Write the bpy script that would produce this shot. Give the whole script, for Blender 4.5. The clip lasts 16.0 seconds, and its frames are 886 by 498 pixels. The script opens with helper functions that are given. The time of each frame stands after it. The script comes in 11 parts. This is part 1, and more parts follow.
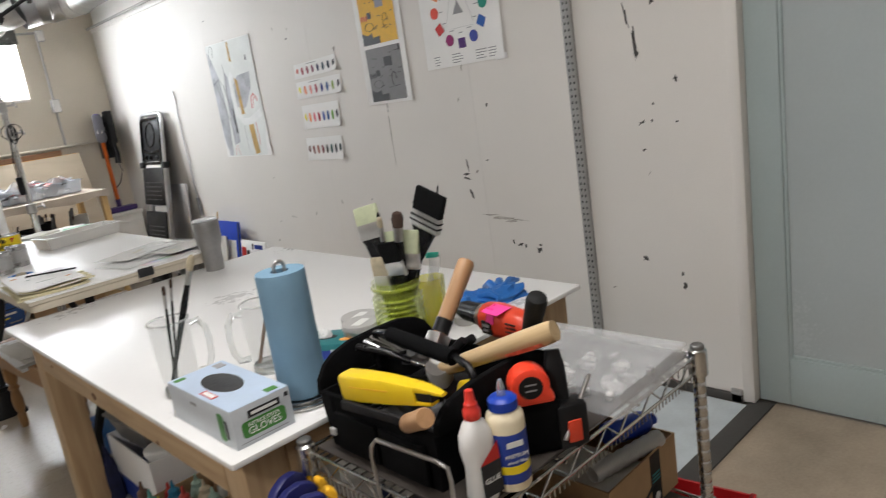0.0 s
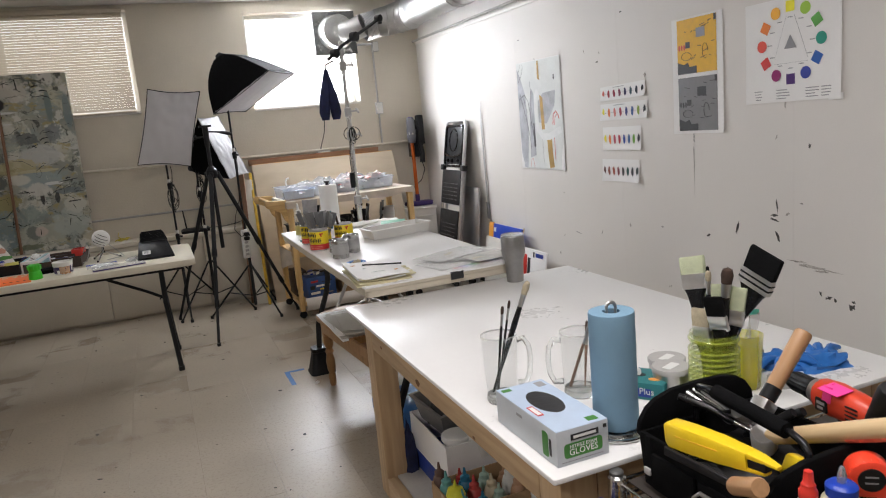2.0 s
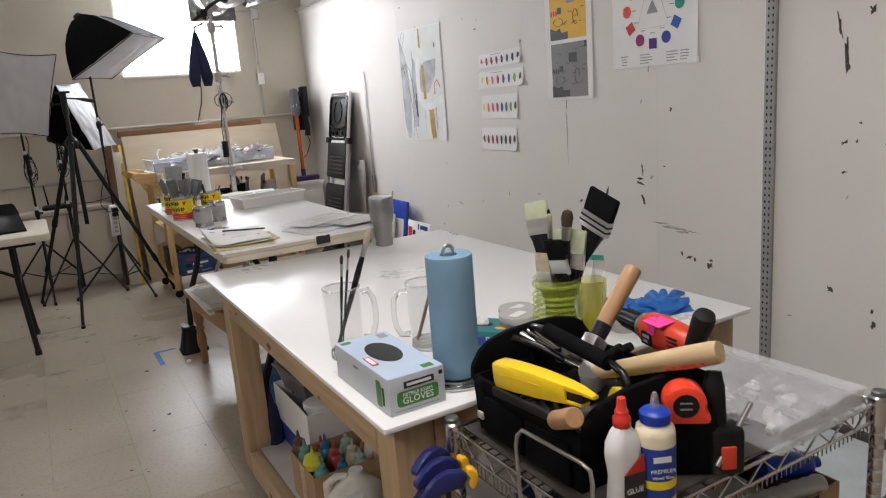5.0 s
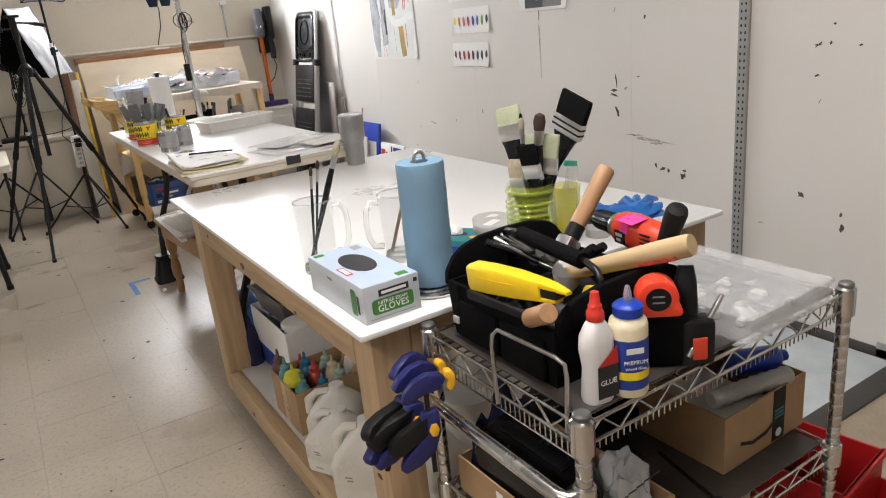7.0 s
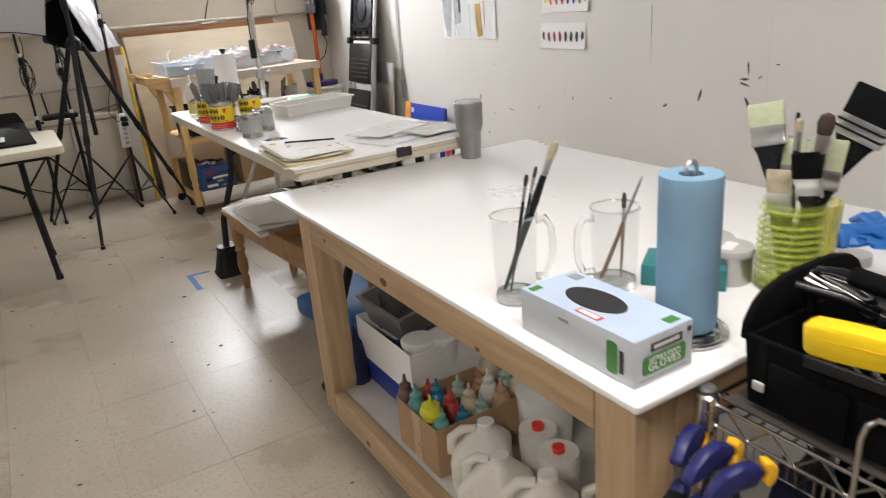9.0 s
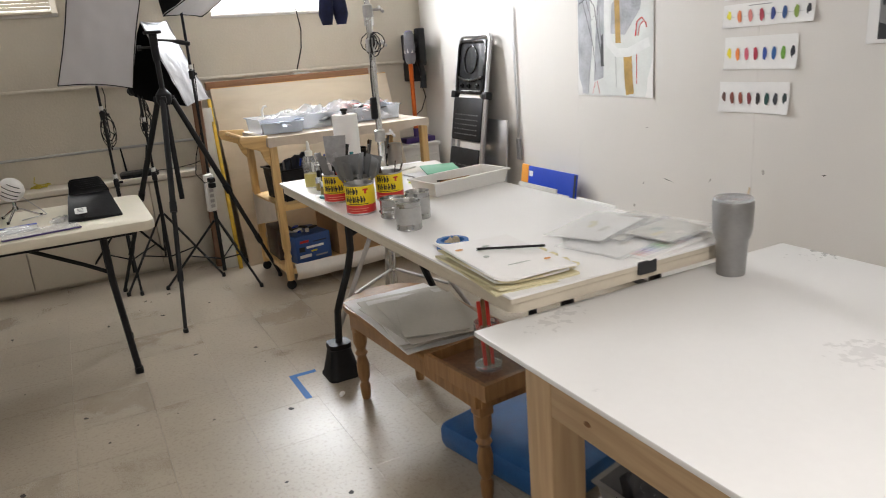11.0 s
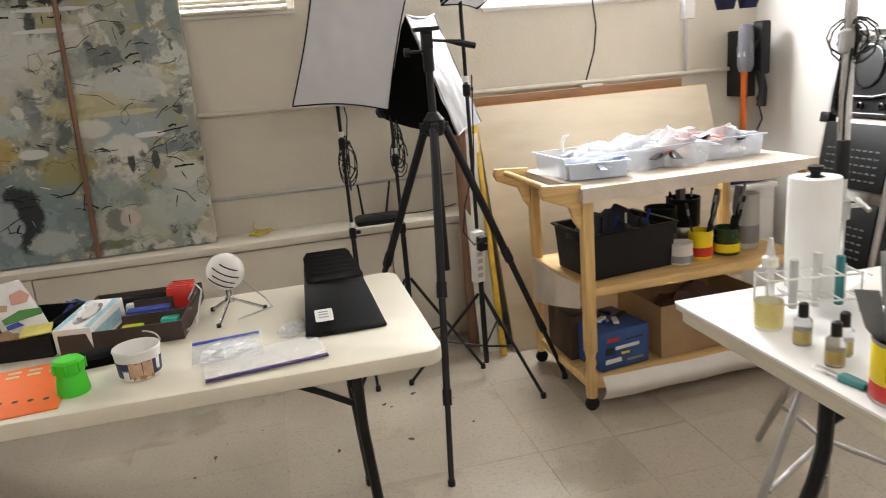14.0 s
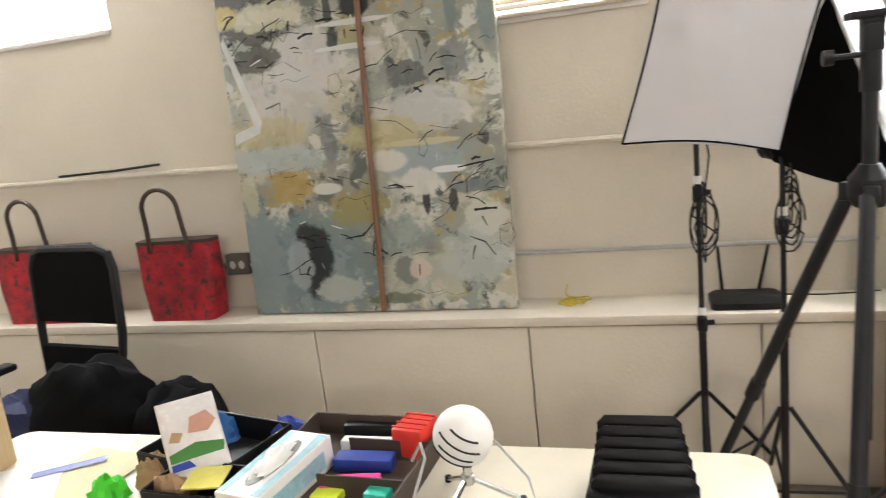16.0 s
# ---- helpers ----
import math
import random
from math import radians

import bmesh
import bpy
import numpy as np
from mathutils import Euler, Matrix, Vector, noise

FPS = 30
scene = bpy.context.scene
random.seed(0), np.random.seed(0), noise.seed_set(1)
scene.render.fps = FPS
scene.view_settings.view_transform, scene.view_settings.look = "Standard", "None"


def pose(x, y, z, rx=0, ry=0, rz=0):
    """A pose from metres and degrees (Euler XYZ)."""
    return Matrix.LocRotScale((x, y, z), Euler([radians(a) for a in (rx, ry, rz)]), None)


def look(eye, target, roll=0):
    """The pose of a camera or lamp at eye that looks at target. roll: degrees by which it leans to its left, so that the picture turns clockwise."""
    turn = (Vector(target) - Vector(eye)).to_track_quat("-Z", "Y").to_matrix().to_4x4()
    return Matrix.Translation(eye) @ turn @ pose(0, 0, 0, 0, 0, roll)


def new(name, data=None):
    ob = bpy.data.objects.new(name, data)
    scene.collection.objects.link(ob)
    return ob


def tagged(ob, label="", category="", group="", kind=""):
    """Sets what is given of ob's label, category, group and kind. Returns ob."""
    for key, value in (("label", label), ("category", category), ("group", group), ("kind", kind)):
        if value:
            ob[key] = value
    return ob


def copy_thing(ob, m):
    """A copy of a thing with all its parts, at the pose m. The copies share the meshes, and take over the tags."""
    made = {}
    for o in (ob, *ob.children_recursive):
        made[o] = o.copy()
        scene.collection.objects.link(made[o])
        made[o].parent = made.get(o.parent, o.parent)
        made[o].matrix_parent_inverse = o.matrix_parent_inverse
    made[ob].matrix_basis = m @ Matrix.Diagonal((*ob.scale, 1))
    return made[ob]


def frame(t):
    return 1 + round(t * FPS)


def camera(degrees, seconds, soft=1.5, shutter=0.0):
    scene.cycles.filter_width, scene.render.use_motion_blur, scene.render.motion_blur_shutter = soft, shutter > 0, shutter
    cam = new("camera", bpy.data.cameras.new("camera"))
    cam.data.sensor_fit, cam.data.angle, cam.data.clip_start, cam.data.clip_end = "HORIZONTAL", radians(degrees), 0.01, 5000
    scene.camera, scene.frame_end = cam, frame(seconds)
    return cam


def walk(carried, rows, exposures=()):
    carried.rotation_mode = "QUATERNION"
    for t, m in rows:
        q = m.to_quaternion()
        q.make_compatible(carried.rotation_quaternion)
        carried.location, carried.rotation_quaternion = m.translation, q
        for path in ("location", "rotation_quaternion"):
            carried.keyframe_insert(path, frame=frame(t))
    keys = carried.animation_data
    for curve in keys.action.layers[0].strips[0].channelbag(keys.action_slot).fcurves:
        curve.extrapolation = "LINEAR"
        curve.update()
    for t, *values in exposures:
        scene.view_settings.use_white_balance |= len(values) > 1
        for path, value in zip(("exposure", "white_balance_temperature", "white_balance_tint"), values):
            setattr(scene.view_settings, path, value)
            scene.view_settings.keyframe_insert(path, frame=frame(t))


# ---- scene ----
cam = camera(64.3, 16.0, soft=1.0, shutter=0.25)
PATH = [
    (0, (-2.393, -6.677, 1.342), (-1.078, -5.244, 0.877), -8.7),
    (0.5, (-2.477, -6.655, 1.339), (-1.346, -5.091, 0.814), -8.7),
    (1, (-2.529, -6.633, 1.366), (-1.511, -4.991, 0.849), -8.3),
    (1.5, (-2.554, -6.652, 1.425), (-1.684, -4.909, 0.97), -6.7),
    (2, (-2.569, -6.683, 1.46), (-1.843, -4.856, 1.093), -5.3),
    (2.5, (-2.548, -6.68, 1.475), (-1.808, -4.847, 1.17), -4.2),
    (3, (-2.536, -6.698, 1.475), (-1.822, -4.849, 1.206), -3.6),
    (3.5, (-2.5, -6.682, 1.458), (-1.73, -4.857, 1.18), -3.6),
    (4, (-2.483, -6.678, 1.426), (-1.651, -4.881, 1.146), -4.2),
    (4.5, (-2.459, -6.676, 1.389), (-1.577, -4.91, 1.066), -4.3),
    (5, (-2.421, -6.686, 1.352), (-1.46, -4.986, 0.917), -4.6),
    (5.2, (-2.407, -6.696, 1.343), (-1.448, -5.004, 0.875), -4.6),
    (7.3, (-2.417, -6.674, 1.295), (-1.456, -5.063, 0.601), -5.8),
    (7.5, (-2.445, -6.613, 1.287), (-1.503, -5.011, 0.549), -5.2),
    (8, (-2.515, -6.472, 1.289), (-1.476, -4.968, 0.476), -5.6),
    (8.5, (-2.566, -6.371, 1.288), (-1.467, -4.89, 0.516), -4.8),
    (9, (-2.581, -6.198, 1.321), (-1.641, -4.57, 0.638), -4.9),
    (9.2, (-2.591, -6.13, 1.331), (-1.656, -4.49, 0.672), -4.3),
    (11.3, (-2.661, -5.186, 1.387), (-1.832, -3.453, 0.831), -4.2),
    (11.5, (-2.657, -5.088, 1.388), (-1.881, -3.337, 0.812), -4.6),
    (12, (-2.691, -4.806, 1.396), (-1.866, -3.077, 0.822), -3.9),
    (12.5, (-2.719, -4.553, 1.427), (-1.956, -2.781, 0.898), -3.7),
    (13, (-2.738, -4.24, 1.45), (-2.109, -2.418, 0.918), -3.5),
    (13.5, (-2.772, -3.949, 1.429), (-2.285, -2.08, 0.911), -4.6),
    (14, (-2.735, -3.689, 1.43), (-2.326, -1.799, 0.919), -5.0),
    (14.5, (-2.624, -3.413, 1.446), (-2.459, -1.482, 0.952), -5.5),
    (15, (-2.579, -3.127, 1.449), (-2.53, -1.178, 1.003), -5.0),
    (15.5, (-2.614, -2.883, 1.476), (-2.811, -0.939, 1.049), -5.4),
    (16, (-2.598, -2.686, 1.486), (-3.165, -0.814, 1.066), -6.5),
]
EXPOSURES = [(0.0, -0.04, 6300, 10), (1.0, -0.04, 6320, 12), (1.5, 0.02, 6310, 12), (2.2, -0.06, 6300, 13), (3.0, -0.23, 6300, 13), (4.5, -0.18, 6320, 13), (5.0, -0.10, 6320, 13), (7.5, 0.38, 6440, 12), (8.5, 0.35, 6440, 12), (9.0, 0.36, 6440, 12), (11.5, 0.24, 6440, 11), (13.0, 0.45, 6600, 11), (13.5, 0.65, 6600, 11), (14.5, 0.70, 6620, 11), (15.2, 0.88, 6650, 11), (16.0, 1.42, 6550, 11)]
walk(cam, [(t, look(eye, target, roll)) for t, eye, target, roll in PATH], EXPOSURES)

# ---------------------------------------------------------------- world and light
world = bpy.data.worlds.new("world")
scene.world = world
world.use_nodes = True
wn = world.node_tree.nodes
sky = wn.new("ShaderNodeTexSky")
sky.sky_type, sky.sun_disc = "NISHITA", False
sky.sun_elevation, sky.sun_rotation = radians(50), radians(200)
world.node_tree.links.new(sky.outputs[0], wn["Background"].inputs[0])
wn["Background"].inputs[1].default_value = 0.12


def area_lamp(name, m, sx, sy, watts, color=(1, 1, 1)):
    data = bpy.data.lights.new(name, "AREA")
    data.shape, data.size, data.size_y, data.energy, data.color = "RECTANGLE", sx, sy, watts, color
    ob = new(name, data)
    ob.matrix_basis = m
    return ob


# daylight in the openings of the three windows, and the long ceiling lamps: two in view, two in the part of the room behind the camera
for i, (x, w) in enumerate(((-3.08, 1.0), (-1.10, 0.96), (-5.28, 0.96))):
    tagged(area_lamp("window_daylight", pose(x, 0.10, 2.12, -74, 0, 0), w, 0.84, (7, 88, 60)[i], (0.93, 0.97, 1.0)), "daylight in the window opening", "light")
CEILING_LAMPS = ((-1.955, -1.97, 2.5), (-1.055, -1.985, 2.5), (-1.955, -5.9, 31), (-3.9, -6.6, 34))
for x, y, watts in CEILING_LAMPS:
    tagged(area_lamp("ceiling_lamp", pose(x, y, 2.583, 0, 0, 0), 0.22, 1.2, watts, (1.0, 0.95, 0.90)), "fluorescent ceiling lamp", "light")

# ---------------------------------------------------------------- materials


def mat(name, col, rough=0.5, metal=0.0, var=0.12, scale=6.0, fine=90.0, bump=0.15, rvar=0.1, trans=0.0, ior=1.45, dirt=None, dirt_at=0.62, coat=0.0, random_=0.0, emit=0.0, spec=0.5, whole=False, alpha=1.0, speck=None, rrandom=0.0):
    """A worn surface: broad and fine variation in colour, roughness and relief; dirt: a second colour in blotches; whole: one pattern runs across all pieces; speck: fine flecks."""
    m = bpy.data.materials.new(name)
    m.use_nodes = True
    nt = m.node_tree
    n, l = nt.nodes, nt.links
    b = n["Principled BSDF"]
    tc = n.new("ShaderNodeTexCoord")
    n1, n2 = n.new("ShaderNodeTexNoise"), n.new("ShaderNodeTexNoise")
    at = n.new("ShaderNodeNewGeometry").outputs["Position"] if whole else tc.outputs["Object"]
    for node, sc, det in ((n1, scale, 5.0), (n2, fine, 3.0)):
        node.inputs["Scale"].default_value, node.inputs["Detail"].default_value = sc, det
        l.new(at, node.inputs["Vector"])
    add = n.new("ShaderNodeMath")
    add.operation = "MULTIPLY_ADD"
    l.new(n2.outputs["Fac"], add.inputs[0])
    add.inputs[1].default_value = 0.35
    l.new(n1.outputs["Fac"], add.inputs[2])
    ramp = n.new("ShaderNodeValToRGB")
    e = ramp.color_ramp.elements
    e[0].position, e[1].position = 0.45, 0.9
    e[0].color = (*[max(0.0, c * (1 - var)) for c in col], 1)
    e[1].color = (*[min(1.0, c * (1 + var)) for c in col], 1)
    l.new(add.outputs[0], ramp.inputs["Fac"])
    out = ramp.outputs["Color"]
    if random_:
        info, bright = n.new("ShaderNodeObjectInfo"), n.new("ShaderNodeHueSaturation")
        mr = n.new("ShaderNodeMapRange")
        mr.inputs["To Min"].default_value, mr.inputs["To Max"].default_value = 1 - random_, 1 + random_
        l.new(info.outputs["Random"], mr.inputs["Value"])
        l.new(mr.outputs[0], bright.inputs["Value"])
        l.new(out, bright.inputs["Color"])
        out = bright.outputs["Color"]
    if dirt:
        n3, r3, mix = n.new("ShaderNodeTexNoise"), n.new("ShaderNodeValToRGB"), n.new("ShaderNodeMix")
        n3.inputs["Scale"].default_value, n3.inputs["Detail"].default_value, n3.inputs["Roughness"].default_value = scale * 1.7, 8.0, 0.7
        l.new(tc.outputs["Object"], n3.inputs["Vector"])
        r3.color_ramp.elements[0].position, r3.color_ramp.elements[1].position = dirt_at, dirt_at + 0.1
        l.new(n3.outputs["Fac"], r3.inputs["Fac"])
        mix.data_type = "RGBA"
        l.new(r3.outputs["Color"], mix.inputs["Factor"])
        l.new(out, mix.inputs["A"])
        mix.inputs["B"].default_value = (*dirt, 1)
        out = mix.outputs["Result"]
    if speck:
        n4, r4, mix = n.new("ShaderNodeTexNoise"), n.new("ShaderNodeMapRange"), n.new("ShaderNodeMix")
        n4.inputs["Scale"].default_value, n4.inputs["Detail"].default_value, n4.inputs["Roughness"].default_value = 75.0, 4.0, 0.6
        l.new(at, n4.inputs["Vector"])
        r4.inputs["From Min"].default_value, r4.inputs["From Max"].default_value, r4.inputs["To Max"].default_value = 0.52, 0.70, 0.8
        l.new(n4.outputs["Fac"], r4.inputs["Value"])
        mix.data_type = "RGBA"
        l.new(r4.outputs[0], mix.inputs["Factor"])
        l.new(out, mix.inputs["A"])
        mix.inputs["B"].default_value = (*speck, 1)
        out = mix.outputs["Result"]
    l.new(out, b.inputs["Base Color"])
    mr = n.new("ShaderNodeMapRange")
    mr.inputs["From Min"].default_value, mr.inputs["From Max"].default_value = 0.3, 0.9
    mr.inputs["To Min"].default_value, mr.inputs["To Max"].default_value = max(0.02, rough - rvar), min(1.0, rough + rvar)
    l.new(add.outputs[0], mr.inputs["Value"])
    shine = mr.outputs[0]
    if rrandom:
        info, rr, mul = n.new("ShaderNodeObjectInfo"), n.new("ShaderNodeMapRange"), n.new("ShaderNodeMath")
        rr.inputs["To Min"].default_value, rr.inputs["To Max"].default_value = 1 - rrandom, 1 + rrandom
        l.new(info.outputs["Random"], rr.inputs["Value"])
        mul.operation = "MULTIPLY"
        l.new(shine, mul.inputs[0])
        l.new(rr.outputs[0], mul.inputs[1])
        shine = mul.outputs[0]
    l.new(shine, b.inputs["Roughness"])
    if bump:
        bp = n.new("ShaderNodeBump")
        bp.inputs["Strength"].default_value, bp.inputs["Distance"].default_value = bump, 0.004
        l.new(n2.outputs["Fac"], bp.inputs["Height"])
        l.new(bp.outputs["Normal"], b.inputs["Normal"])
    b.inputs["Metallic"].default_value, b.inputs["IOR"].default_value = metal, ior
    b.inputs["Transmission Weight"].default_value, b.inputs["Coat Weight"].default_value = trans, coat
    b.inputs["Specular IOR Level"].default_value, b.inputs["Alpha"].default_value = spec, alpha
    if emit:
        l.new(out, b.inputs["Emission Color"])
        b.inputs["Emission Strength"].default_value = emit
    return m


def wood(name, a, c, rough=0.5, along=2, stretch=14.0, scale=7.0):
    """Streaked grain along one axis, with knots and pores."""
    m = bpy.data.materials.new(name)
    m.use_nodes = True
    n, l = m.node_tree.nodes, m.node_tree.links
    b, tc, mp = n["Principled BSDF"], n.new("ShaderNodeTexCoord"), n.new("ShaderNodeMapping")
    sc = [stretch] * 3
    sc[along] = 1.0
    mp.inputs["Scale"].default_value = sc
    l.new(tc.outputs["Object"], mp.inputs["Vector"])
    n1, n2 = n.new("ShaderNodeTexNoise"), n.new("ShaderNodeTexNoise")
    n1.inputs["Scale"].default_value, n1.inputs["Detail"].default_value, n1.inputs["Distortion"].default_value = scale * 0.5, 6.0, 0.6
    n2.inputs["Scale"].default_value = 3.0
    l.new(mp.outputs[0], n1.inputs["Vector"])
    l.new(tc.outputs["Object"], n2.inputs["Vector"])
    add = n.new("ShaderNodeMath")
    add.operation = "MULTIPLY_ADD"
    add.inputs[1].default_value = 0.35
    l.new(n2.outputs["Fac"], add.inputs[0])
    l.new(n1.outputs["Fac"], add.inputs[2])
    ramp = n.new("ShaderNodeValToRGB")
    e = ramp.color_ramp.elements
    e[0].position, e[1].position = 0.45, 0.85
    e[0].color, e[1].color = (*a, 1), (*c, 1)
    l.new(add.outputs[0], ramp.inputs["Fac"])
    l.new(ramp.outputs["Color"], b.inputs["Base Color"])
    b.inputs["Roughness"].default_value = rough
    bp = n.new("ShaderNodeBump")
    bp.inputs["Strength"].default_value, bp.inputs["Distance"].default_value = 0.2, 0.003
    l.new(n1.outputs["Fac"], bp.inputs["Height"])
    l.new(bp.outputs["Normal"], b.inputs["Normal"])
    return m


def glass(name, col=(1, 1, 1), rough=0.02, ior=1.45):
    m = bpy.data.materials.new(name)
    m.use_nodes = True
    b = m.node_tree.nodes["Principled BSDF"]
    b.inputs["Base Color"].default_value = (*col, 1)
    b.inputs["Roughness"].default_value, b.inputs["IOR"].default_value, b.inputs["Transmission Weight"].default_value = rough, ior, 1.0
    return m


def glow(name, col, strength):
    m = bpy.data.materials.new(name)
    m.use_nodes = True
    b = m.node_tree.nodes["Principled BSDF"]
    b.inputs["Base Color"].default_value = (*col, 1)
    b.inputs["Emission Color"].default_value, b.inputs["Emission Strength"].default_value = (*col, 1), strength
    return m


WALL = mat("wall_paint", (0.72, 0.69, 0.652), 0.62, var=0.035, scale=1.2, fine=160, bump=0.12)
BLOCKWALL = mat("masonry_paint", (0.66, 0.605, 0.51), 0.6, var=0.06, scale=2.0, fine=70, bump=0.35)
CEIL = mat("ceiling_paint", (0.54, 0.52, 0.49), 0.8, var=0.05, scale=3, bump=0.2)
TILE = mat("vinyl_tile", (0.385, 0.332, 0.262), 0.30, spec=0.36, var=0.10, scale=2.6, fine=260, bump=0.03, rvar=0.08, random_=0.015, rrandom=0.13, whole=True, speck=(0.27, 0.228, 0.178))
GROUT = mat("tile_joint", (0.20, 0.17, 0.135), 0.8)
SLAB = mat("concrete_floor", (0.36, 0.29, 0.215), 0.5, var=0.22, scale=5, dirt=(0.09, 0.07, 0.055), dirt_at=0.66)
PAINTFLOOR = mat("pale_painted_floor", (0.55, 0.60, 0.62), 0.45, var=0.1, scale=9, dirt=(0.25, 0.25, 0.25), dirt_at=0.68)
RUBBER = mat("dark_threshold", (0.07, 0.065, 0.06), 0.7)
DOORPAINT = mat("pale_green_paint", (0.40, 0.47, 0.47), 0.4, var=0.05, scale=2.0, bump=0.05)
DOORGLASS = mat("frosted_panel", (0.45, 0.50, 0.51), 0.22, var=0.04, scale=1.5, bump=0.0)
BOARDWHITE = mat("glossy_white_paint", (0.86, 0.855, 0.845), 0.34, var=0.02, scale=2.5, fine=60, bump=0.005, rvar=0.05)
WHITE = mat("white_laminate", (0.79, 0.785, 0.775), 0.30, var=0.025, scale=2.5, fine=60, bump=0.01, rvar=0.10)
PLASTIC_TABLE = mat("ivory_plastic", (0.72, 0.67, 0.55), 0.45, var=0.05, scale=10, fine=260, bump=0.25)
PLASTIC_EDGE = mat("beige_plastic_edge", (0.56, 0.50, 0.40), 0.5, var=0.06, scale=10)
LUMBER = wood("pine_lumber", (0.37, 0.245, 0.135), (0.50, 0.355, 0.205), 0.6, along=2)
LUMBER_Y = wood("pine_rail", (0.37, 0.245, 0.135), (0.50, 0.355, 0.205), 0.6, along=1)
LUMBER_X = wood("pine_rail_across", (0.37, 0.245, 0.135), (0.50, 0.355, 0.205), 0.6, along=0)
GREYCAP = mat("grey_cap", (0.16, 0.16, 0.155), 0.42, metal=0.6, var=0.2, scale=30)
KNOT = mat("dark_knot", (0.16, 0.075, 0.03), 0.6, var=0.35, scale=60)
SHELFPAINT = mat("grey_white_shelf", (0.50, 0.48, 0.445), 0.6, var=0.12, scale=6)
HONEY = wood("honey_pine", (0.52, 0.32, 0.12), (0.71, 0.48, 0.205), 0.42, along=2)
HONEY_X = wood("honey_pine_rail", (0.52, 0.32, 0.12), (0.71, 0.48, 0.205), 0.42, along=0)
OAK = wood("chair_oak", (0.21, 0.105, 0.038), (0.34, 0.18, 0.07), 0.4, along=2)
PLY = wood("plywood_face", (0.49, 0.405, 0.295), (0.58, 0.49, 0.37), 0.6, along=0, stretch=5, scale=4)
PLYEDGE = mat("orange_edge", (0.62, 0.33, 0.10), 0.6)
BROWNWOOD = wood("brown_board", (0.24, 0.12, 0.06), (0.36, 0.20, 0.11), 0.5, along=0)
BROWNSTICK = wood("brown_stick", (0.15, 0.07, 0.035), (0.24, 0.125, 0.07), 0.45, along=2)
BLACK = mat("black_plastic", (0.009, 0.009, 0.010), 0.45, var=0.3, scale=20, spec=0.3)
BLACKGLOSS = mat("black_gloss", (0.008, 0.008, 0.009), 0.22, var=0.3, scale=20, bump=0.03, spec=0.4)
BLACKCLOTH = mat("black_nylon", (0.0045, 0.0045, 0.005), 0.85, var=0.4, scale=30, fine=500, bump=0.5, spec=0.10)
BLACKMETAL = mat("black_metal", (0.010, 0.010, 0.011), 0.42, var=0.3, scale=20, spec=0.35)
CHROME = mat("chrome", (0.62, 0.62, 0.61), 0.2, metal=1.0, var=0.1, scale=12, bump=0.03)
STEEL = mat("brushed_steel", (0.48, 0.47, 0.46), 0.34, metal=1.0, var=0.12, scale=9)
GALV = mat("galvanised_steel", (0.42, 0.42, 0.41), 0.36, metal=1.0, var=0.18, scale=5, fine=30, bump=0.1)
ALU = mat("aluminium", (0.55, 0.55, 0.56), 0.36, metal=1.0, var=0.08, scale=8)
PAPER = mat("white_paper", (0.84, 0.83, 0.815), 0.75, var=0.03, scale=6, bump=0.06)
CARD = mat("cardboard", (0.40, 0.26, 0.14), 0.8, var=0.1, scale=6, fine=50)
GREYPLASTIC = mat("grey_plastic", (0.45, 0.44, 0.43), 0.45)
WHITEPLASTIC = mat("white_plastic", (0.76, 0.75, 0.72), 0.4, var=0.04)
BLUETOWEL = mat("blue_towel_paper", (0.19, 0.325, 0.445), 0.9, var=0.06, scale=14, fine=420, bump=0.16)
SKYGLOW = glow("bright_sky", (1.0, 0.985, 0.96), 2.6)

CLEARGLASS = mat("clear_glass", (0.42, 0.47, 0.45), 0.03, var=0.02, bump=0.0, alpha=0.075, spec=1.0)
HANDLEGLASS = mat("thick_clear_glass", (0.94, 0.96, 0.95), 0.03, trans=0.85, var=0.02, bump=0.0)
GREENGLASS = mat("lime_glass", (0.52, 0.62, 0.06), 0.05, var=0.04, bump=0.0, alpha=0.20, spec=1.0)
LIMERIB = mat("thick_lime_glass", (0.46, 0.55, 0.05), 0.06, var=0.04, bump=0.0, alpha=0.46, spec=1.0)
NICKEL = mat("bright_nickel", (0.80, 0.79, 0.77), 0.30, metal=1.0, var=0.08, scale=20, bump=0.03)
YELLOWGLASS = mat("yellow_glass", (0.80, 0.76, 0.05), 0.05, var=0.02, bump=0.0, alpha=0.42, spec=1.0)
FROSTPLASTIC = mat("milky_plastic", (0.72, 0.72, 0.70), 0.4, trans=0.35, var=0.05)
MILKYPLASTIC = mat("milky_clear_plastic", (0.80, 0.81, 0.82), 0.22, var=0.05, scale=20, bump=0.06, alpha=0.21, spec=0.7)
CLEARPLASTIC = mat("clear_plastic", (0.82, 0.84, 0.86), 0.2, trans=0.75, ior=1.3, var=0.04, bump=0.05)
BAGPLASTIC = mat("clear_bag", (0.86, 0.87, 0.88), 0.10, var=0.03, scale=30, fine=60, bump=0.7, alpha=0.28, spec=0.8)
BAGMILK = mat("milky_bag_film", (0.84, 0.86, 0.89), 0.14, var=0.06, scale=30, fine=50, bump=0.9, alpha=0.5, spec=0.7)
JUGPLASTIC = mat("cloudy_jug", (0.88, 0.85, 0.76), 0.30, var=0.06, scale=9, alpha=0.76)
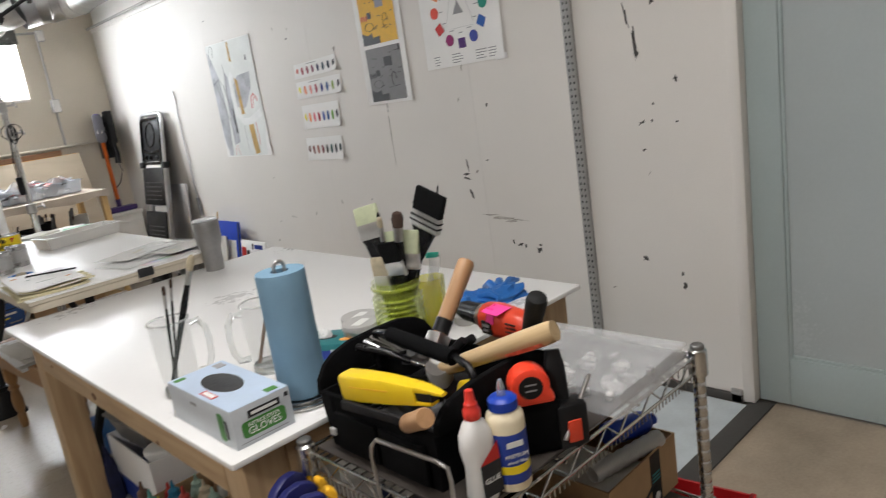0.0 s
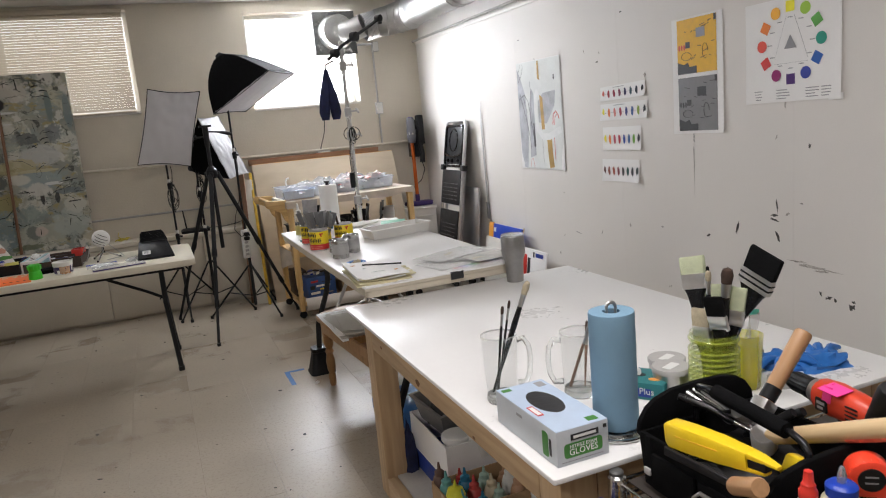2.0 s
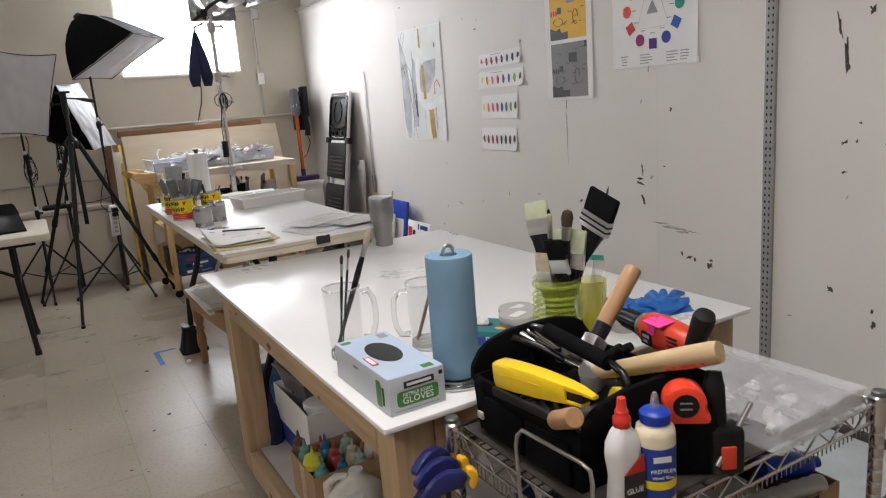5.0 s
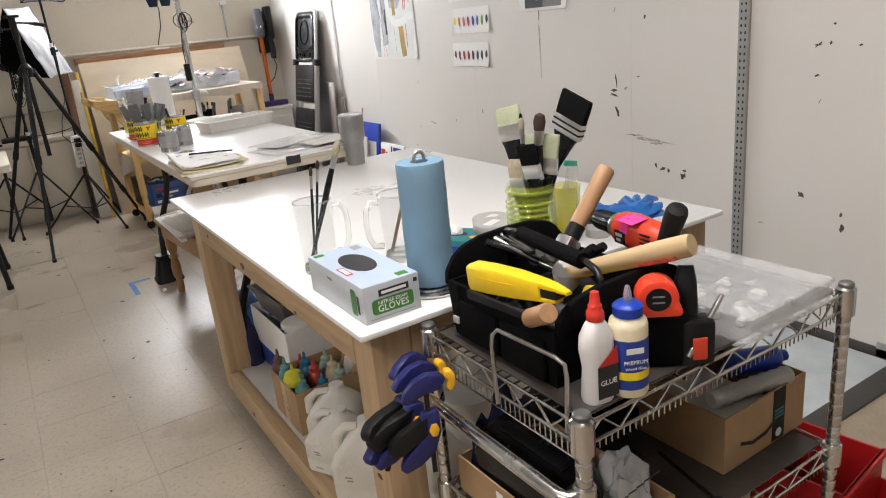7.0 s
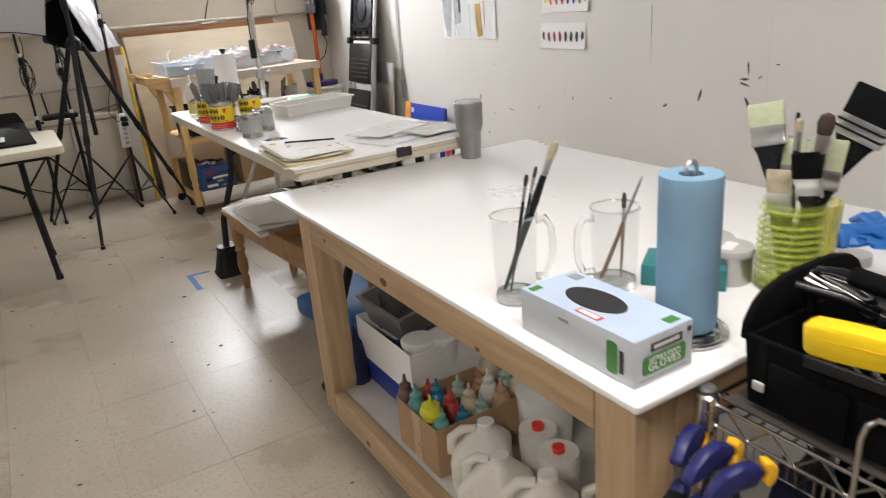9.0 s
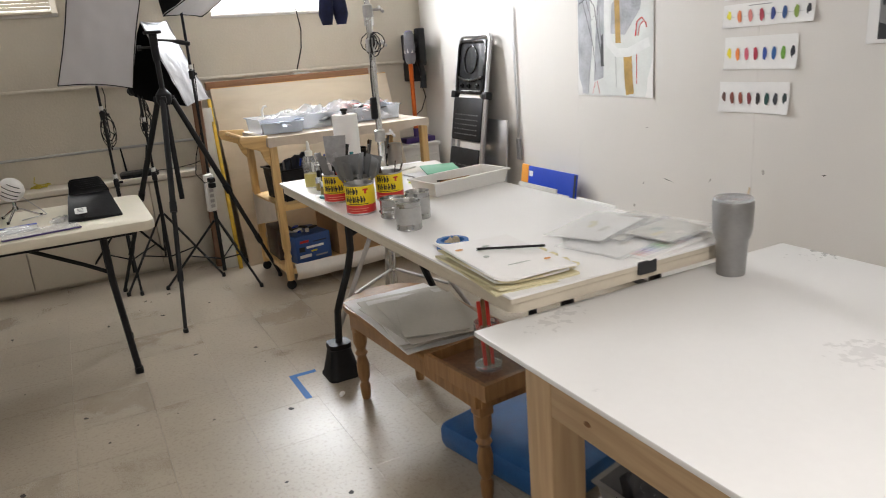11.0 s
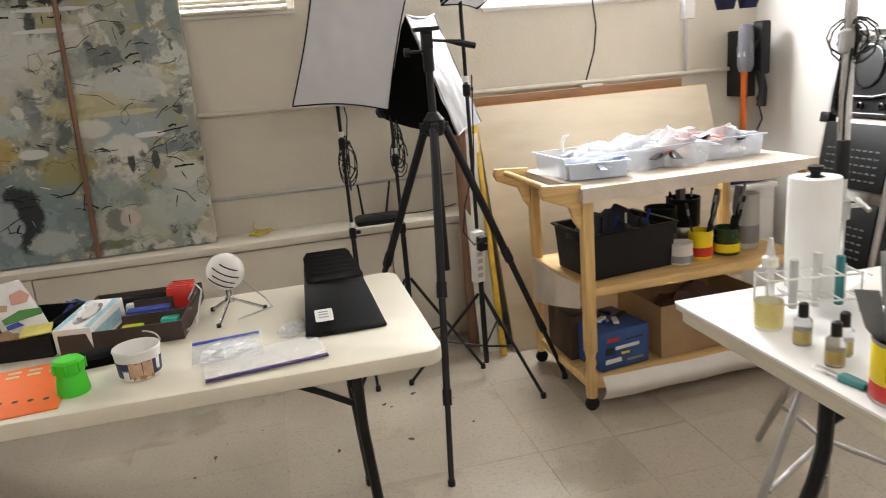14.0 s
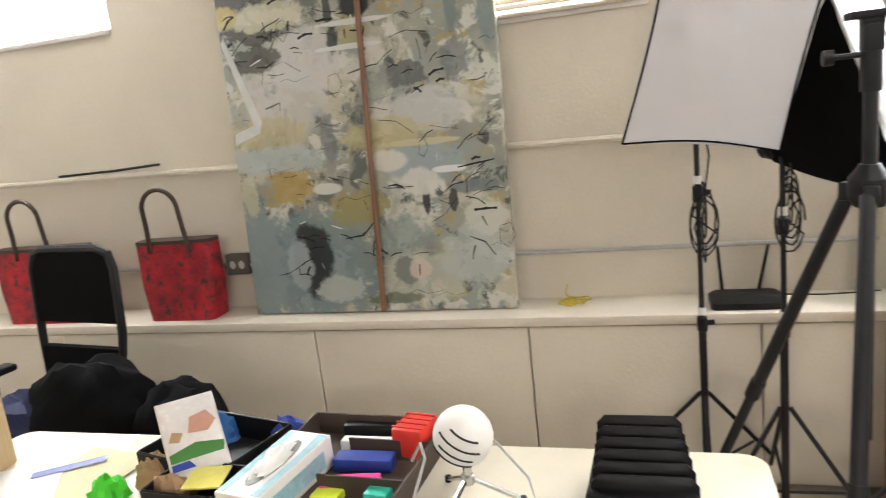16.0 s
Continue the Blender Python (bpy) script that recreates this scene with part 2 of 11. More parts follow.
BAGTHIN = mat("thin_bag_film", (0.88, 0.90, 0.93), 0.12, var=0.06, scale=30, fine=50, bump=1.0, alpha=0.30, spec=0.9)
BOXBLUE = mat("pale_blue_card", (0.46, 0.56, 0.70), 0.4, var=0.05, scale=14)
BOXGREY = mat("grey_card", (0.50, 0.53, 0.56), 0.45, var=0.05)
PRINTGREEN = mat("green_print", (0.05, 0.20, 0.035), 0.5, var=0.08)
PRINTWHITE = mat("white_print", (0.78, 0.78, 0.76), 0.5, var=0.02)
PRINTBLACK = mat("black_print", (0.02, 0.02, 0.022), 0.5, var=0.1)
PRINTGREY = mat("grey_print", (0.28, 0.28, 0.29), 0.6, var=0.1)
PRINTRED = mat("red_print", (0.55, 0.025, 0.02), 0.45, var=0.08)
PRINTBLUE = mat("blue_print", (0.02, 0.05, 0.30), 0.45, var=0.08)
TINYELLOW = mat("yellow_tin_print", (0.86, 0.66, 0.015), 0.35, var=0.05)
TINRED = mat("red_tin_print", (0.60, 0.035, 0.03), 0.35, var=0.08)
TOOLYELLOW = mat("yellow_tool_plastic", (0.86, 0.60, 0.01), 0.4, var=0.05)
TOOLORANGE = mat("orange_tool_plastic", (0.62, 0.055, 0.022), 0.38, var=0.06)
TAPERED = mat("fluorescent_red_plastic", (0.95, 0.07, 0.03), 0.3, var=0.04)
PINK = mat("pink_tape", (0.95, 0.06, 0.33), 0.5)
DARKFILM = mat("dark_glossy_film", (0.022, 0.023, 0.026), 0.34, var=0.5, scale=14, fine=60, bump=0.9)
CLAMPBLUE = mat("navy_plastic", (0.014, 0.017, 0.11), 0.4, var=0.1)
CLAMPYELLOW = mat("clamp_yellow", (0.85, 0.45, 0.02), 0.42, var=0.06)
HANDLEWOOD = wood("hammer_handle", (0.34, 0.185, 0.085), (0.46, 0.265, 0.13), 0.5, along=2)
PALEWOOD = wood("pale_handle", (0.46, 0.32, 0.16), (0.60, 0.44, 0.25), 0.5, along=2)
BRISTLEBLACK = mat("black_bristle", (0.005, 0.005, 0.0055), 0.8, var=0.5, scale=60, fine=700, bump=0.8, spec=0.12)
BRISTLEPALE = mat("pale_green_bristle", (0.50, 0.54, 0.36), 0.8, var=0.12, scale=60, fine=700, bump=0.8)
BRISTLETAN = mat("tan_bristle", (0.50, 0.43, 0.30), 0.8, var=0.2, scale=60, fine=700, bump=0.8)
BRISTLEBROWN = mat("brown_bristle", (0.06, 0.035, 0.025), 0.8, var=0.3, scale=60, fine=700, bump=0.8)
GLOVEBLUE = mat("blue_nitrile", (0.02, 0.13, 0.42), 0.45, var=0.15, scale=25)
TEAL = mat("teal_card", (0.03, 0.19, 0.205), 0.45, var=0.1)
TEALCAP = mat("teal_plastic", (0.03, 0.50, 0.36), 0.4)
GLUEWHITE = mat("white_bottle", (0.78, 0.77, 0.75), 0.35, var=0.02)
GLUECREAM = mat("cream_bottle", (0.80, 0.70, 0.50), 0.35, var=0.03)
CAPRED = mat("red_cap", (0.70, 0.045, 0.03), 0.35, var=0.04)
CAPBLUE = mat("blue_cap", (0.01, 0.05, 0.42), 0.35, var=0.05)
LINER = mat("dark_shelf_liner", (0.055, 0.046, 0.040), 0.42, var=0.25, scale=6, fine=40)
BLUEFABRIC = mat("blue_plastic_sheet", (0.02, 0.10, 0.28), 0.4, var=0.2, scale=10)
REDPLASTIC = mat("red_plastic", (0.45, 0.012, 0.015), 0.4, var=0.1)
PAPERGREY = mat("grey_board_paper", (0.63, 0.61, 0.56), 0.8, var=0.08, scale=5)
PAPERYELLOW = mat("aged_paper", (0.70, 0.64, 0.42), 0.8, var=0.08, scale=9)
MASKTAPE = mat("blue_masking_tape", (0.035, 0.15, 0.42), 0.6, var=0.08)
GREENMAT = mat("green_cutting_mat", (0.10, 0.34, 0.20), 0.55, var=0.08)
NEON = mat("neon_yellow", (0.70, 0.85, 0.05), 0.5)
LIMEPLASTIC = mat("green_plastic", (0.06, 0.62, 0.03), 0.4, var=0.05)
ORANGE = mat("orange_card", (0.90, 0.16, 0.012), 0.55, var=0.08, scale=8)
PURPLE = mat("purple_plastic", (0.045, 0.022, 0.12), 0.4, var=0.1)
SILVERCLOTH = mat("silver_fabric", (0.37, 0.37, 0.38), 0.42, var=0.10, scale=7, fine=24, bump=1.0)
DIFFUSER = mat("grey_white_diffuser", (0.57, 0.565, 0.59), 0.9, var=0.04, scale=4, fine=300, bump=0.2)
NAVY = mat("navy_cloth", (0.012, 0.016, 0.055), 0.8, var=0.4, scale=25, bump=0.5)
BLINDSLAT = mat("cream_blind_slat", (0.55, 0.49, 0.40), 0.5, trans=0.0, var=0.04)
REDFLORAL = mat("red_floral_cloth", (0.36, 0.016, 0.026), 0.7, var=0.6, scale=13, dirt=(0.05, 0.03, 0.03), dirt_at=0.52)
LEATHER = mat("dark_leather", (0.05, 0.03, 0.02), 0.5, var=0.3)
LEVELYELLOW = mat("level_yellow", (0.62, 0.40, 0.04), 0.5, var=0.3, scale=12)
BROWNRAW = mat("dark_brown_card", (0.065, 0.045, 0.035), 0.6, var=0.15)
TIN = mat("bare_tinplate", (0.42, 0.42, 0.41), 0.22, metal=1.0, var=0.15, scale=10, bump=0.05)

# ---------------------------------------------------------------- mesh helpers


def mesh_of(name, bm, material, smooth=True):
    me = bpy.data.meshes.new(name)
    bmesh.ops.recalc_face_normals(bm, faces=bm.faces[:])
    bm.to_mesh(me)
    bm.free()
    for m in material if isinstance(material, (list, tuple)) else (material,):
        me.materials.append(m)
    if smooth:
        me.shade_smooth()
        me.set_sharp_from_angle(angle=radians(38))
    return me


def part(name, bm, material, parent, label="", m=None):
    ob = new(name, mesh_of(name, bm, material))
    ob.parent = parent
    if m is not None:
        ob.matrix_basis = m
    if label:
        ob["label"] = label
    return ob


def share(name, mesh, parent, m):
    ob = new(name, mesh)
    ob.parent, ob.matrix_basis = parent, m
    return ob


def thing(name, m, label, category, group="", kind=""):
    ob = new(name)
    ob.empty_display_size, ob.matrix_basis = 0.05, m
    return tagged(ob, label, category, group, kind)


def solid(name, bm, material, m, label, category, group="", kind=""):
    ob = new(name, mesh_of(name, bm, material))
    ob.matrix_basis = m
    return tagged(ob, label, category, group, kind)


def B():
    return bmesh.new()


def place(bm, verts, m):
    if m is not None:
        bmesh.ops.transform(bm, matrix=m, verts=verts)


def box(bm, x0, x1, y0, y1, z0, z1, bev=0.0, seg=2, m=None, mi=0):
    g = bmesh.ops.create_cube(bm, size=1.0)
    vs = g["verts"]
    bmesh.ops.transform(bm, matrix=Matrix.Translation(((x0 + x1) / 2, (y0 + y1) / 2, (z0 + z1) / 2)) @ Matrix.Diagonal((x1 - x0, y1 - y0, z1 - z0, 1)), verts=vs)
    fs = {f for v in vs for f in v.link_faces}
    if bev:
        r = bmesh.ops.bevel(bm, geom=list({e for v in vs for e in v.link_edges}), offset=bev, segments=seg, profile=0.5, affect="EDGES")
        vs = list({v for f in r["faces"] for v in f.verts} | {v for v in vs if v.is_valid})
        fs = {f for v in vs for f in v.link_faces}
    for f in fs:
        f.material_index = mi
    place(bm, vs, m)
    return vs


def ring_loop(bm, c, a, b, r, n):
    return [bm.verts.new(c + (a * math.cos(2 * math.pi * i / n) + b * math.sin(2 * math.pi * i / n)) * r) for i in range(n)]


def tube(bm, pts, r, n=8, closed=False, m=None, mi=0):
    """A round bar along points; r: one radius or one for each point."""
    pts = [Vector(p) for p in pts]
    if m is not None:
        pts = [m @ p for p in pts]
    rs = r if isinstance(r, (list, tuple)) else [r] * len(pts)
    loops, a = [], None
    k = len(pts)
    for i, p in enumerate(pts):
        q0, q1 = (pts[i - 1], pts[(i + 1) % k]) if closed or 0 < i < k - 1 else (pts[max(0, i - 1)], pts[min(k - 1, i + 1)])
        d = (q1 - q0).normalized()
        if a is None:
            a = d.orthogonal().normalized()
        else:
            a = (a - d * a.dot(d)).normalized()
        loops.append(ring_loop(bm, p, a, d.cross(a), rs[i], n))
    made = []
    pairs = list(zip(loops, loops[1:])) + ([(loops[-1], loops[0])] if closed else [])
    for la, lb in pairs:
        for i in range(n):
            made.append(bm.faces.new((la[i], la[(i + 1) % n], lb[(i + 1) % n], lb[i])))
    if not closed:
        made += [bm.faces.new(loops[0][::-1]), bm.faces.new(loops[-1])]
    for f in made:
        f.material_index = mi
    return loops


def arc(c, u, v, r, a0, a1, n=8):
    """Points on an arc about c in the plane of u and v, angles in degrees."""
    c, u, v = Vector(c), Vector(u), Vector(v)
    return [c + (u * math.cos(radians(a0 + (a1 - a0) * i / n)) + v * math.sin(radians(a0 + (a1 - a0) * i / n))) * r for i in range(n + 1)]


def lathe(bm, prof, n=24, m=None, mi=0, flute=0, depth=0.0):
    """Turns a profile of (r, z) about z; r = 0 closes an end. flute: number of ripples round it."""
    loops = []
    for r, z in prof:
        if r <= 1e-6:
            loops.append([bm.verts.new((0, 0, z))])
        else:
            loops.append([bm.verts.new(((r + depth * math.cos(flute * 2 * math.pi * i / n)) * math.cos(2 * math.pi * i / n), (r + depth * math.cos(flute * 2 * math.pi * i / n)) * math.sin(2 * math.pi * i / n), z)) for i in range(n)])
    for la, lb in zip(loops, loops[1:]):
        for i in range(n):
            j = (i + 1) % n
            if len(la) == 1 and len(lb) == 1:
                continue
            vs = (la[0], lb[j], lb[i]) if len(la) == 1 else (la[i], la[j], lb[0]) if len(lb) == 1 else (la[i], la[j], lb[j], lb[i])
            bm.faces.new(vs).material_index = mi
    place(bm, [v for lp in loops for v in lp], m)


def rod(bm, p, q, r, n=8, r1=None, mi=0):
    return tube(bm, [p, q], [r, r if r1 is None else r1], n, mi=mi)


def prism(bm, pts, h, m=None, mi=0, bev=0.0):
    """A flat outline in x and y, raised to the height h."""
    vs = [bm.verts.new((x, y, 0)) for x, y in pts]
    f = bm.faces.new(vs)
    top = bmesh.ops.extrude_face_region(bm, geom=[f])["geom"]
    tv = [g for g in top if isinstance(g, bmesh.types.BMVert)]
    bmesh.ops.translate(bm, vec=(0, 0, h), verts=tv)
    allv = vs + tv
    fs = {g for v in allv for g in v.link_faces}
    if bev:
        r = bmesh.ops.bevel(bm, geom=list({e for v in allv for e in v.link_edges}), offset=bev, segments=2, profile=0.5, affect="EDGES")
        allv = list({v for g in r["faces"] for v in g.verts} | {v for v in allv if v.is_valid})
        fs = {g for v in allv for g in v.link_faces}
    for g in fs:
        g.material_index = mi
    place(bm, allv, m)
    return allv


def rounded(w, d, r, n=5):
    """The outline of a rectangle with round corners about the origin."""
    out = []
    for cx, cy, a in ((w / 2 - r, d / 2 - r, 0), (-w / 2 + r, d / 2 - r, 90), (-w / 2 + r, -d / 2 + r, 180), (w / 2 - r, -d / 2 + r, 270)):
        out += [(cx + r * math.cos(radians(a + 90 * i / n)), cy + r * math.sin(radians(a + 90 * i / n))) for i in range(n + 1)]
    return out


def sheet(bm, nx, ny, f, mi=0, thick=0.0):
    """A grid over u, v from 0 to 1, placed by f(u, v); thick gives it a back."""
    g = [[bm.verts.new(f(i / nx, j / ny)) for i in range(nx + 1)] for j in range(ny + 1)]
    fs = [bm.faces.new((g[j][i], g[j][i + 1], g[j + 1][i + 1], g[j + 1][i])) for j in range(ny) for i in range(nx)]
    for fc in fs:
        fc.material_index = mi
    if thick:
        bmesh.ops.recalc_face_normals(bm, faces=fs)
        bmesh.ops.solidify(bm, geom=fs, thickness=thick)
    return g


def text(name, body, size, m, material, parent, label="", depth=0.0004, stretch=1.0):
    cu = bpy.data.curves.new(name, "FONT")
    cu.body, cu.size, cu.extrude, cu.align_x, cu.align_y, cu.resolution_u = body, size, depth, "CENTER", "CENTER", 2
    tmp = bpy.data.objects.new(name, cu)
    me = bpy.data.meshes.new_from_object(tmp)
    bpy.data.objects.remove(tmp)
    bpy.data.curves.remove(cu)
    me.materials.clear()
    me.materials.append(material)
    ob = new(name, me)
    ob.parent, ob.matrix_basis = parent, m @ Matrix.Diagonal((stretch, 1, 1, 1))
    if label:
        ob["label"] = label
    return ob


def loft(bm, secs, n=5, m=None, mi=0):
    """Skins rounded rectangles (cx, cy, z, width, depth, corner) one above the other."""
    loops = []
    for cx, cy, z, w, d, r in secs:
        loops.append([bm.verts.new((cx + x, cy + y, z)) for x, y in rounded(w, d, min(r, w / 2 - 1e-4, d / 2 - 1e-4), n)])
    k = len(loops[0])
    fs = [bm.faces.new((a[i], a[(i + 1) % k], b[(i + 1) % k], b[i])) for a, b in zip(loops, loops[1:]) for i in range(k)]
    fs += [bm.faces.new(loops[0][::-1]), bm.faces.new(loops[-1])]
    for f in fs:
        f.material_index = mi
    place(bm, [v for lp in loops for v in lp], m)


def flat(name, pts, m, material, parent, h=0.0006, label=""):
    """A thin flat patch, such as print on a label, with its outline in x and y."""
    bm = B()
    prism(bm, pts, h, m)
    return part(name, bm, material, parent, label)


def rect(x0, x1, y0, y1):
    return [(x0, y0), (x1, y0), (x1, y1), (x0, y1)]


def disc(cx, cy, rx, ry=None, n=18):
    return [(cx + rx * math.cos(2 * math.pi * i / n), cy + (ry or rx) * math.sin(2 * math.pi * i / n)) for i in range(n)]


def clump(bm, w, d, h, seed, n=14, amp=0.35, m=None, mi=0):
    """A crumpled heap on a base of w by d."""
    off = Vector((seed * 3.1, seed * 1.7, seed))
    ls = []
    rings = 7
    for j in range(rings + 1):
        a = math.pi / 2 * j / rings
        ring = []
        for i in range(n):
            t = 2 * math.pi * i / n
            p = Vector((math.cos(t) * math.cos(a), math.sin(t) * math.cos(a), math.sin(a)))
            k = 1 + amp * noise.noise(p * 2.3 + off) + 0.4 * amp * noise.noise(p * 6 + off)
            ring.append(bm.verts.new((p.x * k * w / 2, p.y * k * d / 2, max(0.0, p.z * k * h))))
        ls.append(ring)
    for a, b in zip(ls, ls[1:]):
        for i in range(n):
            bm.faces.new((a[i], a[(i + 1) % n], b[(i + 1) % n], b[i])).material_index = mi
    bm.faces.new(ls[0][::-1])
    bm.faces.new(ls[-1])
    place(bm, [v for lp in ls for v in lp], m)


def open_box(bm, w, d, h, t, rim=0.0, taper=0.0, m=None, mi=0):
    """An open box with walls t thick in one piece; rim: a lip turned outwards; taper: how much narrower the foot is on each side."""
    e, b = taper, taper * 0.9
    levels = [(w / 2 - e, d / 2 - e, 0.0), (w / 2, d / 2, h - (0.006 if rim else 0.0))]
    if rim:
        levels += [(w / 2 + rim, d / 2 + rim, h - 0.006), (w / 2 + rim, d / 2 + rim, h)]
    levels += [(w / 2 - t, d / 2 - t, h), (w / 2 - t - b, d / 2 - t - b, t)]
    loops = [[bm.verts.new((sx * x, sy * y, z)) for sx, sy in ((1, 1), (-1, 1), (-1, -1), (1, -1))] for x, y, z in levels]
    fs = [bm.faces.new((p[i], p[(i + 1) % 4], q[(i + 1) % 4], q[i])) for p, q in zip(loops, loops[1:]) for i in range(4)]
    fs += [bm.faces.new(loops[0][::-1]), bm.faces.new(loops[-1])]
    for f in fs:
        f.material_index = mi
    place(bm, [v for lp in loops for v in lp], m)

# ---------------------------------------------------------------- the room
X_LEFT, Y_BACK, CEIL_Z = -7.2, -9.6, 2.62

bm = B()
box(bm, X_LEFT - 0.2, 0.4, Y_BACK - 0.2, 0.3, -0.2, -0.012)
floor = solid("floor", bm, GROUT, Matrix(), "beige vinyl tile floor with worn dark joints", "floor", kind="structure")

# window wall with three openings, two runs of conduit are separate things
WINDOWS = ((-1.62, -0.62, 1.68, 2.52), (-3.56, -2.57, 1.74, 2.58), (-5.77, -4.79, 1.925, 2.56))
bm = B()
xs = [0.12] + [v for a, b, *_ in WINDOWS for v in (b, a)] + [X_LEFT]
for i in range(0, len(xs), 2):
    box(bm, xs[i + 1], xs[i], 0, 0.24, -0.02, CEIL_Z + 0.02)
for a, b, z0, z1 in WINDOWS:
    box(bm, a, b, 0, 0.24, -0.02, z0)
    box(bm, a, b, 0, 0.24, z1, CEIL_Z + 0.02)
wall_window = solid("wall_window", bm, BLOCKWALL, Matrix(), "cream painted masonry wall with small high windows", "wall", kind="structure")

bm = B()
for a, b in ((-1.99, 0.30), (-3.205, -1.9903), (-4.42, -3.2053), (-5.60, -4.4203)):
    box(bm, 0, 0.03, a, b, 0.0, 2.19, 0.0008, 1)
box(bm, 0.03, 0.15, -5.62, 0.30, -0.02, CEIL_Z + 0.02)
box(bm, 0.03, 0.15, -5.62 - 1.10, -5.62, 2.08, CEIL_Z + 0.02)
box(bm, 0.03, 0.15, Y_BACK, -5.62 - 1.10, -0.02, CEIL_Z + 0.02)
wall_right = solid("wall_right", bm, WALL, Matrix(), "off-white painted wall of large boards with scuffs", "wall", kind="structure")
bm = B()
box(bm, X_LEFT - 0.15, X_LEFT, Y_BACK, 0.24, -0.02, CEIL_Z + 0.02)
solid("wall_left", bm, WALL, Matrix(), "off-white painted plain wall", "wall", kind="structure")
bm = B()
box(bm, X_LEFT - 0.15, 0.15, Y_BACK - 0.15, Y_BACK, -0.02, CEIL_Z + 0.02)
solid("wall_back", bm, WALL, Matrix(), "off-white painted plain wall", "wall", kind="structure")

bm = B()
box(bm, X_LEFT - 0.15, 0.15, Y_BACK - 0.15, 0.3, CEIL_Z + 0.012, CEIL_Z + 0.1)
nx, ny = 12, 16
for i in range(nx):
    for j in range(ny):
        x0, y0 = -0.005 - (i + 1) * 0.61, 0.0 - (j + 1) * 0.61
        box(bm, max(x0, X_LEFT) + 0.003, x0 + 0.61, max(y0, Y_BACK) + 0.003, y0 + 0.607, CEIL_Z, CEIL_Z + 0.02)
for a in ((-1.30, -0.80, -0.19, -0.165), (-3.5, -2.82, -0.36, -0.335)):
    box(bm, *a, CEIL_Z - 0.014, CEIL_Z + 0.005, 0.003)
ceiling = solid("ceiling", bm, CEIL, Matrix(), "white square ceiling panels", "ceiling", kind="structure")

# long fluorescent lamps set in the ceiling
LAMPGLOW = glow("lamp_diffuser", (1.0, 0.97, 0.92), 2.2)
LAMPFRAME = mat("white_lamp_frame", (0.62, 0.61, 0.58), 0.5, var=0.05)
for x, y, watts in CEILING_LAMPS:
    t = thing("ceiling_light", pose(x, y, CEIL_Z), "long fluorescent ceiling light with a bright diffuser", "ceiling light", "ceiling lights")
    bm = B()
    for x0, x1, y0, y1 in ((-0.135, -0.118, -0.625, 0.625), (0.118, 0.135, -0.625, 0.625), (-0.118, 0.118, -0.625, -0.608), (-0.118, 0.118, 0.608, 0.625)):
        box(bm, x0, x1, y0, y1, -0.022, 0.0, 0.003)
    part("frame", bm, LAMPFRAME, t)
    bm = B()
    box(bm, -0.118, 0.118, -0.608, 0.608, -0.016, -0.003)
    part("diffuser", bm, LAMPGLOW, t, "glowing white diffuser")
# cream casing between the boards and the door
bm = B()
box(bm, -0.006, 0.10, -5.644, -5.6005, 0.009, 2.19, 0.004)
solid("trim", bm, WALL, Matrix(), "cream painted door casing", "trim", kind="structure")
# seam strip along the top of the boards
bm = B()
box(bm, -0.014, 0.0, -5.62, -0.02, 2.17, 2.20, 0.003)
solid("trim", bm, WALL, Matrix(), "painted strip along the top of the wall boards", "trim", kind="structure")
bm = B()
box(bm, -0.012, 0.0, -5.60, -0.40, 0.0, 0.035, 0.002)
solid("baseboard", bm, RUBBER, Matrix(), "dark strip at the foot of the wall", "baseboard", kind="structure")

# painted strip of floor, threshold and bare concrete by the door
bm = B()
box(bm, -1.10, -0.02, -5.62, -4.6, -0.012, 0.004)
solid("painted_floor", bm, PAINTFLOOR, Matrix(), "pale blue-grey painted patch of floor", "floor", kind="structure")
bm = B()
box(bm, -2.2, 0.03, -5.70, -5.62, -0.012, 0.008, 0.003)
solid("threshold", bm, RUBBER, Matrix(), "dark threshold strip in the floor", "floor", kind="structure")
bm = B()
box(bm, X_LEFT, 0.1, Y_BACK, -5.70, -0.012, 0.0)
solid("concrete_floor", bm, SLAB, Matrix(), "brown stained bare concrete floor", "floor", kind="structure")

# door
door = thing("door_1", pose(0.0, -6.18, 0), "pale grey-green panelled door, closed", "door", kind="structure")
bm = B()
box(bm, 0.082, 0.12, 0.46, 0.55, 0, 2.08, 0.004)
box(bm, 0.030, 0.12, -0.54, -0.452, 0, 2.08, 0.004)
box(bm, 0.030, 0.12, -0.452, 0.46, 2.002, 2.08, 0.004)
part("door_frame", bm, DOORPAINT, door)
bm = B()
box(bm, 0.036, 0.08, 0.425, 0.535, 0.012, 2.0, 0.004)
box(bm, 0.036, 0.08, -0.45, -0.34, 0.012, 2.0, 0.004)
box(bm, 0.036, 0.08, -0.34, 0.425, 0.012, 0.195, 0.004)
box(bm, 0.036, 0.08, -0.34, 0.425, 1.88, 2.0, 0.004)
leaf = part("door_leaf", bm, DOORPAINT, door)
bm = B()
box(bm, 0.048, 0.068, -0.345, 0.430, 0.190, 1.885)
part("panel", bm, DOORGLASS, leaf, "smooth recessed panel")
bm = B()
for y0, y1, z0, z1 in ((0.413, 0.425, 0.195, 1.88), (-0.34, -0.328, 0.195, 1.88), (-0.328, 0.413, 0.195, 0.207), (-0.328, 0.413, 1.868, 1.88)):
    box(bm, 0.040, 0.050, y0, y1, z0, z1, 0.003)
part("beading", bm, DOORPAINT, leaf)
bm = B()
